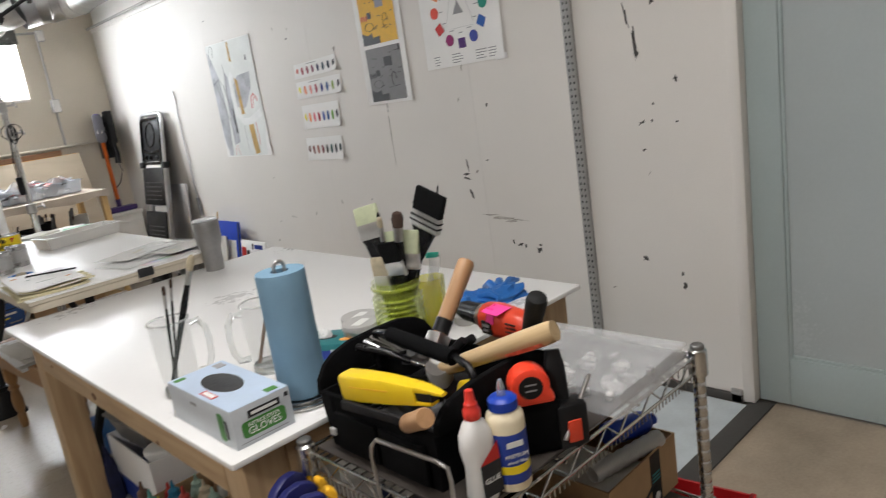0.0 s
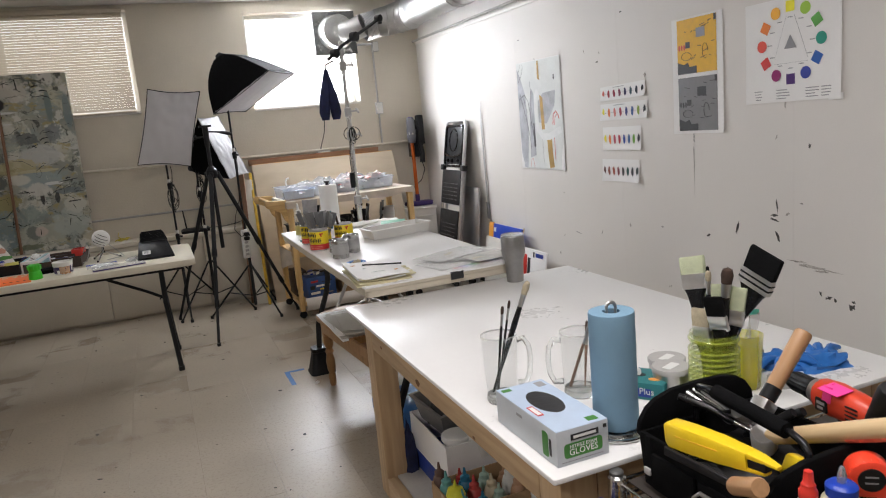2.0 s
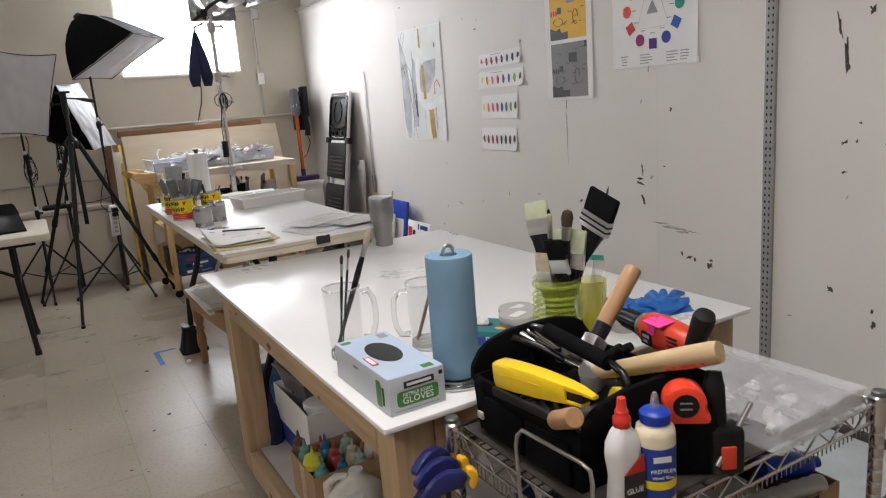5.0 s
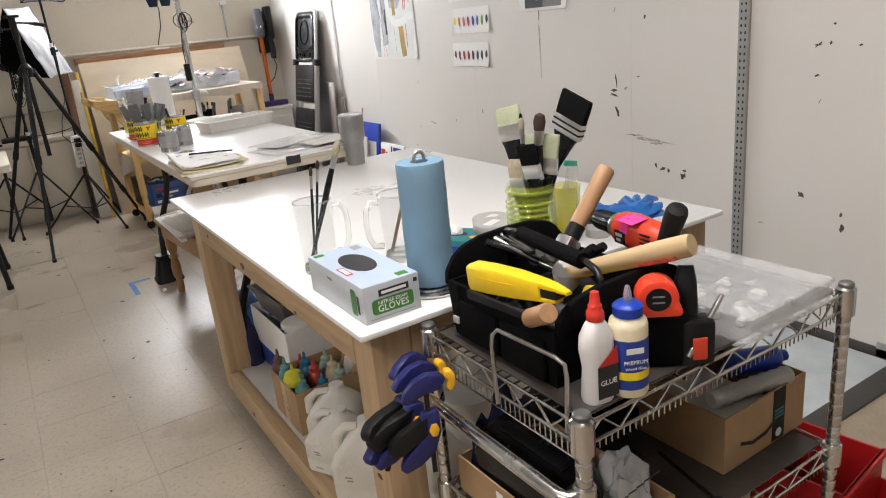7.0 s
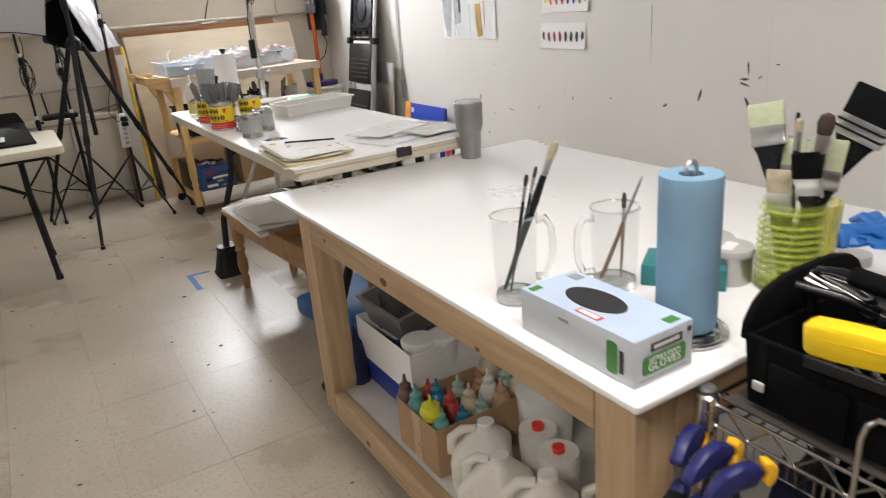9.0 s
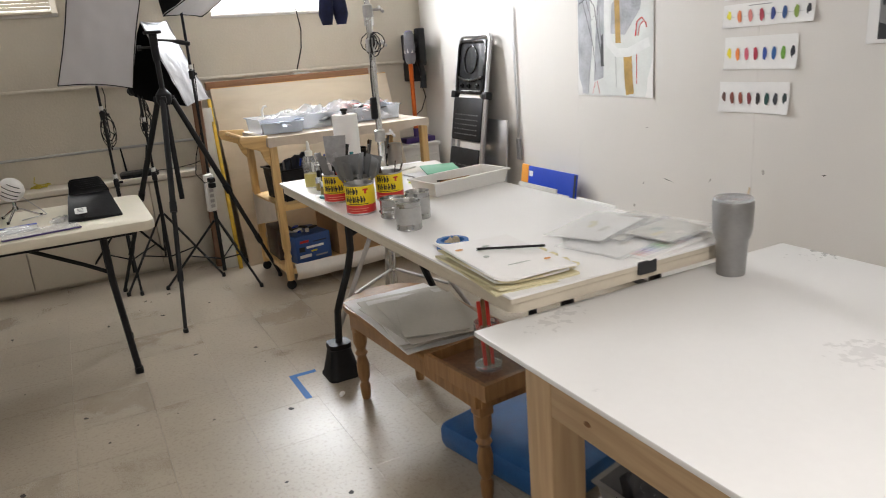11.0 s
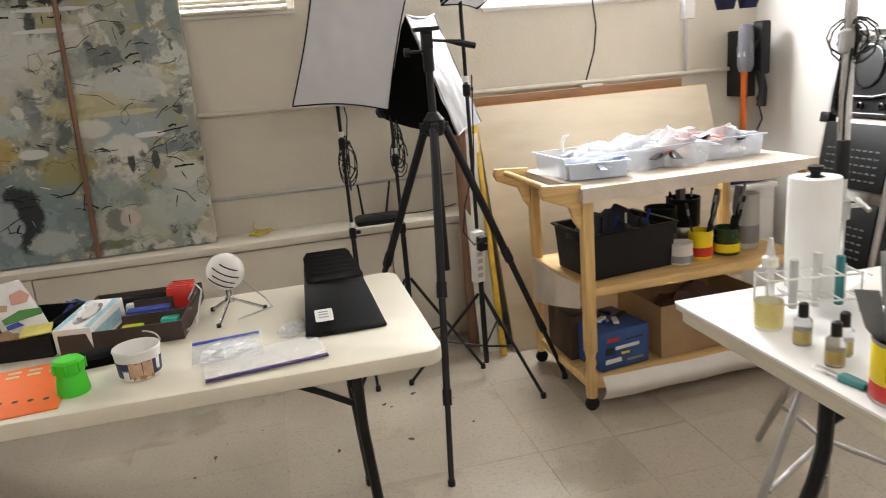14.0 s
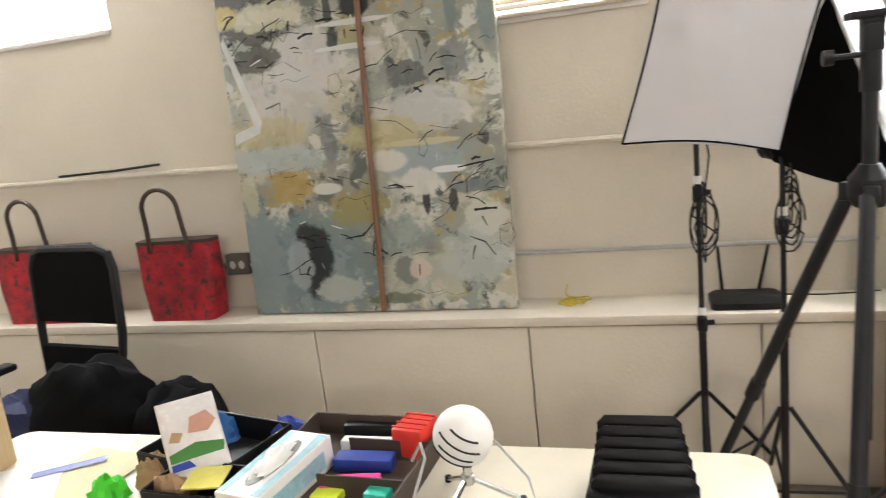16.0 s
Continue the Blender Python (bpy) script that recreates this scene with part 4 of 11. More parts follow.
# low round tin
tin = thing("round_tin", pose(-1.452, -5.318, TOP), "low grey round tin with a white label on the lid", "tin")
bm = B()
lathe(bm, [(0, 0), (0.044, 0), (0.044, 0.038), (0, 0.038)], 28)
part("body", bm, STEEL, tin)
bm = B()
lathe(bm, [(0.0445, 0.034), (0.0465, 0.035), (0.0465, 0.044), (0.045, 0.046), (0, 0.045)], 28)
lid = part("lid", bm, GREYPLASTIC, tin)
flat("sticker", rounded(0.045, 0.022, 0.003, 2), pose(0, 0, 0.0456, 0, 0, 20), PRINTWHITE, tin, label="white sticker")

tin = thing("round_tin", pose(-1.518, -5.413, TOP), "round grey tin with a white label on the lid", "tin")
bm = B()
lathe(bm, [(0, 0), (0.041, 0), (0.042, 0.002), (0.042, 0.057), (0, 0.057)], 28)
part("body", bm, STEEL, tin)
bm = B()
lathe(bm, [(0.0425, 0.054), (0.0442, 0.055), (0.0442, 0.065), (0.043, 0.067), (0.038, 0.0655), (0, 0.0655)], 28)
part("lid", bm, GREYPLASTIC, tin)
flat("sticker", rounded(0.045, 0.022, 0.003, 2), pose(0, 0, 0.0658, 0, 0, 20), PRINTWHITE, tin, label="white sticker")

# teal packet
t = thing("tissue_packet", pose(-1.575, -5.362, TOP, 0, 0, -55), "teal printed cardboard packet with a torn opening", "box")
bm = B()
box(bm, -0.075, 0.075, -0.048, 0.048, 0, 0.042, 0.003)
part("carton", bm, TEAL, t)
flat("opening", disc(-0.01, 0.0, 0.03, 0.014, 14), pose(0, 0, 0.0421), PRINTBLACK, t, 0.0008)
bm = B()
clump(bm, 0.035, 0.02, 0.02, 3, amp=0.5, m=pose(-0.01, 0, 0.0425))
part("tissue", bm, PAPER, t)
flat("print", disc(0.045, -0.02, 0.014, 0.009), pose(0, 0, 0.0422), mat("orange_print", (0.8, 0.35, 0.08), 0.5), t)
flat("print", rect(-0.03, 0.045, -0.012, 0.008), pose(0, -0.0484, 0.02, 90), PRINTBLUE, t)
text("lettering", "Plus", 0.022, pose(0.035, -0.0489, 0.021, 90), PRINTWHITE, t)

# crumpled nitrile gloves
t = thing("nitrile_glove", pose(-1.115, -5.485, TOP), "crumpled blue nitrile glove", "glove", "gloves on the work table")
bm = B()
clump(bm, 0.15, 0.10, 0.032, 5, 18, 0.45)
for k, (a, L) in enumerate(((20, 0.075), (48, 0.07), (75, 0.05), (150, 0.05))):
    c, s = math.cos(radians(a)), math.sin(radians(a))
    tube(bm, [(0.03 * c, 0.03 * s, 0.02), (0.06 * c, 0.06 * s, 0.028), ((0.04 + L) * c, (0.04 + L) * s, 0.012)], [0.012, 0.011, 0.006], 8)
part("rubber", bm, GLOVEBLUE, t)
copy_thing(t, pose(-1.185, -5.43, TOP, 0, 0, 140))
# black phone-like sander pad
bm = B()
box(bm, -0.06, 0.06, -0.03, 0.03, 0, 0.012, 0.004)
solid("sanding_pad", bm, BLACK, pose(-1.22, -5.36, TOP, 0, 0, 40), "flat black sanding pad", "tool")
# grey wrench by the table edge
bm = B()
lathe(bm, [(0, 0), (0.028, 0), (0.03, 0.004), (0.03, 0.02), (0, 0.022)], 20)
solid("tape_roll", bm, GREYPLASTIC, pose(-1.29, -5.52, TOP), "small grey roll of tape on the table", "tape")

# steel tumbler
t = thing("travel_tumbler", pose(-1.262, -4.165, TOP), "brushed steel travel tumbler with a clear lid", "tumbler")
bm = B()
lathe(bm, [(0, 0.002), (0.031, 0.002), (0.034, 0.0), (0.0345, 0.004), (0.0385, 0.088), (0.0455, 0.104), (0.0478, 0.12), (0.0490, 0.186), (0.0475, 0.190), (0.046, 0.188), (0.044, 0.11), (0, 0.10)], 36)
part("body", bm, mat("dull_tumbler_steel", (0.34, 0.335, 0.33), 0.36, metal=1.0, var=0.12, scale=9), t)
bm = B()
lathe(bm, [(0, 0.184), (0.0465, 0.184), (0.0475, 0.192), (0.045, 0.196), (0.01, 0.193), (0, 0.193)], 32)
part("lid", bm, CLEARPLASTIC, t)
bm = B()
box(bm, -0.004, 0.004, -0.0015, 0.0015, 0.12, 0.215, 0.001, m=pose(0.012, 0.01, 0, 8, 10, 30))
part("stir_stick", bm, PALEWOOD, t)

# ---------------------------------------------------------------- wire utility cart and what lies on it
CX0, CX1, CY0, CY1 = -1.83, -1.165, -6.035, -5.622
SH = 0.737


def wire_shelf(parent, z):
    """A wire shelf: two rim wires with a zigzag truss between them on each side, and rods across."""
    shelf = part("shelf_rim", rim_mesh(z), CHROME, parent)
    bm = B()
    y = CY0 + 0.02
    while y < CY1 - 0.01:
        rod(bm, (CX0 + 0.008, y, z - 0.004), (CX1 - 0.008, y, z - 0.004), 0.0019, 5)
        y += 0.024
    for x in (CX0 + 0.22, CX0 + 0.44):
        rod(bm, (x, CY0, z - 0.009), (x, CY1, z - 0.009), 0.003, 6)
    y = CY0 + 0.02
    while y < CY1 - 0.01:
        for x in (CX0, CX1):
            rod(bm, (x, y, z - 0.034), (x, y, z - 0.062), 0.0012, 4)
        y += 0.0125
    x = CX0 + 0.02
    while x < CX1 - 0.01:
        rod(bm, (x, CY0, z - 0.034), (x, CY0, z - 0.050), 0.0012, 4)
        x += 0.0125
    rod(bm, (CX0, CY0, z - 0.062), (CX0, CY1, z - 0.062), 0.0018, 5)
    tagged(part("wire_grid", bm, CHROME, shelf), kind="stuff")
    return shelf


def rim_mesh(z):
    bm = B()
    for zz in (z, z - 0.034):
        for a, b in (((CX0, CY0), (CX1, CY0)), ((CX1, CY0), (CX1, CY1)), ((CX1, CY1), (CX0, CY1)), ((CX0, CY1), (CX0, CY0))):
            rod(bm, (*a, zz), (*b, zz), 0.0030, 6)
    for a, b, n in (((CX0, CY0), (CX1, CY0), 18), ((CX1, CY0), (CX1, CY1), 12), ((CX1, CY1), (CX0, CY1), 18), ((CX0, CY1), (CX0, CY0), 12)):
        pts = [(a[0] + (b[0] - a[0]) * i / n, a[1] + (b[1] - a[1]) * i / n, z - (0.001 if i % 2 else 0.033)) for i in range(n + 1)]
        tube(bm, pts, 0.0023, 5)
    return bm


cart = thing("wire_cart", pose(0, 0, 0), "chrome wire shelf cart with a push handle", "cart")
for x in (CX0, CX1):
    for y in (CY0, CY1):
        bm = B()
        prof = [(0.0127, 0.10)]
        z = 0.12
        while z < 0.74:
            prof += [(0.0127, z), (0.0120, z + 0.001), (0.0120, z + 0.003), (0.0127, z + 0.004)]
            z += 0.0254
        lathe(bm, prof + [(0.0127, 0.752)], 14, pose(x, y, 0))
        post = part("post", bm, CHROME, cart)
        bm = B()
        lathe(bm, [(0.0132, 0.748), (0.0138, 0.752), (0.0138, 0.757), (0.011, 0.760), (0, 0.7605)], 14, pose(x, y, 0))
        part("cap", bm, GREYCAP, post, "dull grey cap")
        for z in (SH, 0.405, 0.13):
            bm = B()
            lathe(bm, [(0.0130, z - 0.045), (0.0185, z - 0.042), (0.0180, z + 0.010 if z == SH else z + 0.004), (0.0130, z + 0.014 if z == SH else z + 0.006)], 18, pose(x, y, 0))
            part("collar", bm, CHROME, post)
        bm = B()
        lathe(bm, [(0, 0.0), (0.03, 0.0), (0.034, 0.012), (0.034, 0.048), (0.03, 0.06), (0, 0.06)], 16, pose(x, y - 0.012, 0.03) @ pose(0, 0, 0, 0, 90, 0) @ pose(0, 0, -0.03))
        wheel = part("caster_wheel", bm, BLACK, post)
        bm = B()
        box(bm, x - 0.02, x + 0.02, y - 0.02, y + 0.02, 0.062, 0.105, 0.006)
        part("caster_fork", bm, STEEL, post)
for z in (SH, 0.405, 0.13):
    wire_shelf(cart, z)
bm = B()
tube(bm, [(CX0, CY1, 0.624), (CX0 - 0.028, CY1 - 0.004, 0.624), (CX0 - 0.034, CY1 - 0.02, 0.624), (CX0 - 0.034, CY0 + 0.02, 0.624), (CX0 - 0.028, CY0 + 0.004, 0.624), (CX0, CY0, 0.624)], 0.0125, 12)
part("push_handle", bm, CHROME, cart, "bright chrome tube handle")
for y in (CY0, CY1):
    bm = B()
    lathe(bm, [(0.0132, 0.592), (0.0175, 0.595), (0.0175, 0.636), (0.0132, 0.64)], 14, pose(CX0, y, 0))
    part("handle_socket", bm, CHROME, cart)
bm = B()
tube(bm, [(CX0 - 0.004, -5.838, SH - 0.05), (CX0 - 0.010, -5.842, SH + 0.06), (CX0 - 0.010, -5.847, SH + 0.080), (CX0 - 0.008, -5.858, SH + 0.092), (CX0 + 0.010, -5.972, SH + 0.082), (CX0 + 0.014, -5.988, SH + 0.074), (CX0 + 0.012, -5.994, SH + 0.056), (CX0 + 0.004, -5.998, SH - 0.03)], 0.0034, 8)
part("wire_loop", bm, STEEL, cart, "bent grey wire hoop")
for z, lx0 in ((SH + 0.0005, CX0 + 0.015), (0.4055, CX0 + 0.015)):
    bm = B()
    box(bm, lx0, CX1 - 0.015, CY0 + 0.015, CY1 - 0.015, z, z + 0.003)
    part("shelf_liner", bm, LINER, cart, "dark plastic shelf liner")
CZ = SH + 0.0036

# tool bag
bag = thing("tool_bag", pose(-1.655, -5.80, CZ), "open black nylon tool bag with a foam carry handle", "tool bag")
W2, D2, H2 = 0.142, 0.146, 0.105
bm = B()
open_box(bm, 2 * W2, 2 * D2, H2, 0.008, taper=0.006)
part("body", bm, BLACKCLOTH, bag)
for s in (-1, 1):
    bm = B()
    k = 1.0 if s > 0 else 0.72
    pts = [(x, H2 + z * k) for x, z in ((-W2, -0.01), (W2, -0.01), (W2 - 0.003, 0.016), (0.122, 0.040), (0.10, 0.054), (0.06, 0.064), (0.0, 0.066), (-0.06, 0.064), (-0.10, 0.054), (-0.122, 0.040), (-W2 + 0.003, 0.016))]
    prism(bm, pts, 0.012, pose(0, s * (D2 + 0.004) + 0.006, 0, 90), bev=0.003)
    part("end_panel", bm, BLACKCLOTH, bag)
bm = B()
tube(bm, [(-0.015, D2 - 0.012, 0.10), (-0.015, D2 - 0.014, 0.160), (-0.017, 0.122, 0.172), (-0.020, 0.090, 0.178), (-0.031, -0.100, 0.170), (-0.038, -0.130, 0.166), (-0.042, -0.143, 0.155), (-0.044, -D2 + 0.002, 0.10)], 0.0065, 10)
part("handle_tube", bm, BLACKGLOSS, bag)
bm = B()
tube(bm, [(-0.021, 0.075, 0.178), (-0.031, -0.092, 0.170)], 0.0140, 14)
part("handle_grip", bm, BLACKCLOTH, bag, "black foam grip")
for y in (-0.07, 0.05):
    bm = B()
    box(bm, -W2 - 0.007, -W2 + 0.001, y - 0.055, y + 0.055, 0.008, 0.078, 0.003)
    part("outer_pocket", bm, BLACKCLOTH, bag)
bm = B()
box(bm, -W2 - 0.003, -W2 + 0.003, 0.11, 0.125, 0.02, H2, 0.002)
strap = part("strap", bm, BLACKCLOTH, bag)
bm = B()
box(bm, -W2 - 0.0085, -W2 - 0.003, 0.109, 0.126, 0.030, 0.044, 0.002)
part("buckle", bm, GREYPLASTIC, strap, "grey plastic buckle")

# tools sticking out of the bag
t = thing("utility_knife", along((-1.797, -5.742, CZ + 0.139), (-1.780, -5.940, CZ + 0.158)), "large yellow utility knife of moulded plastic", "tool")
bm = B()
loft(bm, [(0, 0, 0.0, 0.026, 0.036, 0.004), (0, 0, 0.008, 0.034, 0.046, 0.006), (0, 0, 0.05, 0.036, 0.047, 0.007), (0, 0, 0.11, 0.034, 0.043, 0.007), (0, -0.001, 0.172, 0.028, 0.032, 0.005)], 2)
body = part("body", bm, TOOLYELLOW, t)
bm = B()
box(bm, -0.0182, -0.0170, 0.003, 0.0045, 0.03, 0.12)
part("seam", bm, CLAMPYELLOW, body)
bm = B()
loft(bm, [(0, 0.010, 0.165, 0.026, 0.011, 0.003), (0, 0.008, 0.19, 0.022, 0.008, 0.002), (0, 0.002, 0.222, 0.012, 0.005, 0.002)], 2)
part("upper_prong", bm, TOOLYELLOW, t)
bm = B()
loft(bm, [(0, -0.013, 0.165, 0.026, 0.007, 0.002), (0, -0.013, 0.20, 0.018, 0.006, 0.002)], 2)
part("lower_prong", bm, TOOLYELLOW, t)
bm = B()
box(bm, -0.010, 0.010, -0.010, 0.005, 0.168, 0.204, 0.002)
part("blade_slot", bm, BLACK, t, "black blade slot")
t = thing("flat_file", along((-1.816, -5.752, CZ + 0.112), (-1.806, -5.892, CZ + 0.113)), "dark grey flat file lying across the bag", "file")
bm = B()
loft(bm, [(0, 0, 0, 0.008, 0.016, 0.002), (0, 0, 0.13, 0.007, 0.015, 0.002), (0, 0, 0.142, 0.004, 0.006, 0.001)], 2)
part("blade", bm, mat("dark_steel", (0.03, 0.03, 0.033), 0.4, metal=0.7, var=0.2, scale=20), t)
# chrome locking pliers with a black ring handle
t = thing("locking_pliers", along((-1.680, -5.680, CZ + 0.156), (-1.652, -5.795, CZ + 0.118)), "shiny chrome locking pliers with black loops", "pliers")
for off, tilt in ((-0.010, 4), (0.010, -4)):
    bm = B()
    loft(bm, [(off, 0, -0.015, 0.013, 0.012, 0.004), (off, 0, 0.03, 0.015, 0.014, 0.005), (off * 0.6, 0, 0.065, 0.013, 0.012, 0.004), (off * 0.5, 0, 0.085, 0.014, 0.010, 0.003), (off * 0.3, 0, 0.118, 0.008, 0.008, 0.002)], 3)
    part("jaw", bm, CHROME, t)
bm = B()
lathe(bm, [(0, -0.009), (0.011, -0.009), (0.012, -0.006), (0.012, 0.006), (0.011, 0.009), (0, 0.009)], 16, pose(0, 0, 0.072, 90))
part("pivot", bm, STEEL, t, "round steel pivot")
bm = B()
tube(bm, arc((0.012, 0.004, 0.058), (1, 0, 0), (0, 0.5, 0.85), 0.021, 0, 345, 18), 0.0042, 8, True)
part("ring_handle", bm, BLACKGLOSS, t, "black rubber loop")
for k, off in enumerate((-0.026, 0.028)):
    bm = B()
    tube(bm, [(off, -0.006, -0.02), (off * 0.8, 0.006, 0.04), (off * 0.4, 0.002, 0.085)], [0.007, 0.008, 0.006], 10)
    part("grip", bm, BLACKGLOSS, t)


def stick(p, q, r, material, name, label, category="tool"):
    L = (Vector(q) - Vector(p)).length
    bm = B()
    lathe(bm, [(0, 0), (r * 0.92, 0), (r, 0.004), (r * 0.97, L * 0.4), (r * 1.03, L - 0.006), (r * 0.9, L), (0, L)], 16)
    return solid(name, bm, material, along(p, q), label, category)


stick((-1.800, -5.895, CZ + 0.108), (-1.827, -5.972, CZ + 0.150), 0.0152, HANDLEWOOD, "wood_chisel", "worn wooden chisel, handle end out of the bag")
hm = thing("hammer", along((-1.621, -5.768, 0.872), (-1.502, -5.766, 1.008)), "hammer with a brown wooden handle, head down in the bag", "hammer")
bm = B()
lathe(bm, [(0, 0), (0.013, 0), (0.0145, 0.05), (0.016, 0.14), (0.0165, 0.176), (0.0145, 0.181), (0, 0.181)], 14)
part("handle", bm, HANDLEWOOD, hm)
bm = B()
lathe(bm, [(0.0142, 0.036), (0.0158, 0.037), (0.0162, 0.062), (0.0148, 0.063)], 14)
part("grip_band", bm, BLACK, hm, "black printed band")
bm = B()
lathe(bm, [(0, -0.05), (0.014, -0.05), (0.014, -0.025), (0.010, -0.02), (0.010, 0.02), (0.014, 0.03), (0, 0.05)], 14, pose(0, 0, -0.012, 90))
box(bm, -0.0165, 0.0165, -0.0165, 0.0165, -0.02, 0.035, 0.003)
part("head", bm, STEEL, hm)
t = thing("wooden_mallet", along((-1.654, -5.823, 0.863), (-1.590, -6.026, 0.943)), "thick pale wooden mallet handle with a red mark", "mallet")
bm = B()
lathe(bm, [(0, 0), (0.012, 0), (0.0130, 0.004), (0.0150, 0.08), (0.0175, 0.16), (0.0180, 0.218), (0.0165, 0.2275), (0, 0.2275)], 20)
part("handle", bm, PALEWOOD, t)
bm = B()
rows = [[bm.verts.new((rr * math.cos(radians(a)), rr * math.sin(radians(a)), z)) for a in range(205, 300, 12)] for rr, z in ((0.0170, 0.135), (0.0178, 0.155), (0.0184, 0.19), (0.0185, 0.205))]
for ra, rb in zip(rows, rows[1:]):
    for i in range(len(ra) - 1):
        bm.faces.new((ra[i], ra[i + 1], rb[i + 1], rb[i]))
part("red_mark", bm, mat("worn_red_paint", (0.72, 0.20, 0.12), 0.6, var=0.5, scale=60), t, "worn red paint mark")
stick((-1.62, -5.74, CZ + 0.08), (-1.592, -5.822, CZ + 0.152), 0.0085, BLACK, "pliers", "pliers with a black rubber handle")
stick((-1.60, -5.73, CZ + 0.08), (-1.572, -5.826, CZ + 0.150), 0.0085, BLACK, "pliers", "pliers with a black rubber handle")
for k in range(5):
    a = 0.02 * k
    stick((-1.74 + a, -5.70 - 0.012 * k, CZ + 0.04), (-1.745 + a * 0.6, -5.78 - 0.02 * k, CZ + 0.115 - 0.002 * k), 0.0055, (STEEL, BLACKGLOSS, CHROME, BLACK, STEEL)[k], "screwdriver", ("steel wrench shaft in the tool bag", "black screwdriver handle in the tool bag")[k % 2], "tool")
stick((-1.625, -5.79, CZ + 0.055), (-1.662, -5.822, CZ + 0.132), 0.022, GREYPLASTIC, "scraper_tool", "pale grey plastic scraper in the tool bag")
bm = B()
box(bm, -0.018, 0.018, -0.04, 0.04, 0, 0.05, 0.008)
solid("staple_gun", bm, TOOLYELLOW, pose(-1.66, -5.90, CZ + 0.06, 10, 20, 15), "yellow plastic tool in the bag", "tool")
bm = B()
clump(bm, 0.25, 0.25, 0.085, 11, 18, 0.3)
solid("tool_clutter", bm, BLACK, pose(-1.655, -5.80, CZ + 0.012), "jumble of dark tools inside the bag", "tools", kind="stuff")

# drill, and a rubber-handled hammer beside it
dr = thing("cordless_drill", along((-1.514, -5.738, 0.915), (-1.549, -5.940, 0.918)) @ Matrix.Diagonal((0.9, 0.9, 0.97, 1)), "orange and black cordless drill with pink tape", "drill")
bm = B()
lathe(bm, [(0, 0), (0.010, 0), (0.0135, 0.004), (0.0180, 0.022), (0.0205, 0.028), (0.0205, 0.062), (0.0225, 0.066), (0.0225, 0.080), (0, 0.080)], 36, flute=18, depth=0.0006)
part("chuck", bm, BLACK, dr, "black ribbed chuck")
bm = B()
lathe(bm, [(0.020, 0.079), (0.0245, 0.080), (0.0262, 0.084), (0.0262, 0.093), (0.024, 0.095)], 28)
part("collar", bm, NICKEL, dr, "bright steel collar")
bm = B()
loft(bm, [(0, 0, 0.092, 0.050, 0.052, 0.024), (0, 0, 0.098, 0.058, 0.062, 0.027), (0, 0, 0.13, 0.062, 0.068, 0.027), (0, 0.0, 0.185, 0.058, 0.060, 0.025), (0, 0, 0.210, 0.048, 0.048, 0.022), (0, 0, 0.218, 0.030, 0.030, 0.014)], 6)
hs = part("motor_housing", bm, TOOLORANGE, dr)
bm = B()
loft(bm, [(0, -0.02, 0.150, 0.034, 0.05, 0.014), (0, -0.055, 0.160, 0.032, 0.045, 0.014), (0, -0.11, 0.172, 0.034, 0.05, 0.014)], 4)
part("pistol_grip", bm, BLACK, dr)
bm = B()
box(bm, -0.0338, -0.0290, -0.020, 0.006, 0.112, 0.140, 0.002)
badge = part("badge", bm, BLACK, dr, "black printed badge")
for z0, z1, y0, y1 in ((0.117, 0.136, -0.005, 0.001), (0.119, 0.132, -0.014, -0.009)):
    bm = B()
    box(bm, -0.0343, -0.0336, y0, y1, z0, z1)
    part("print", bm, PRINTGREY, badge)
for k in range(4):
    bm = B()
    box(bm, -0.0302, -0.0262, 0.010 - 0.008 * k, 0.013 - 0.008 * k, 0.178, 0.204, 0.001)
    part("vent_slot", bm, BLACK, hs)
bm = B()
tube(bm, [(-0.026, 0.014, 0.126), (-0.020, 0.030, 0.130), (-0.008, 0.0365, 0.134)], 0.001, 6)
box(bm, -0.036, 0.002, 0.0335, 0.0350, 0.125, 0.172, 0.0005, m=pose(0, 0, 0, 0, 0, 8))
box(bm, -0.0335, -0.0315, -0.002, 0.030, 0.128, 0.148, 0.0005, m=pose(0, 0, 0, 0, 0, -10))
part("tape", bm, PINK, dr, "bright pink tape strip")
t = thing("claw_hammer", along((-1.540, -5.905, 0.835), (-1.576, -5.990, 0.994)), "hammer with a thick black rubber grip standing in the bag", "hammer")
bm = B()
lathe(bm, [(0, -0.03), (0.010, -0.03), (0.012, 0.0), (0.0145, 0.03), (0.0140, 0.07), (0.0152, 0.11), (0.0172, 0.15), (0.0178, 0.168), (0.0155, 0.176), (0.009, 0.179), (0, 0.179)], 20)
part("grip", bm, mat("matt_rubber", (0.010, 0.010, 0.010), 0.6, var=0.4, scale=30, spec=0.3), t, "black rubber grip")
bm = B()
box(bm, -0.05, 0.045, -0.012, 0.012, -0.052, -0.024, 0.006)
part("head", bm, STEEL, t)

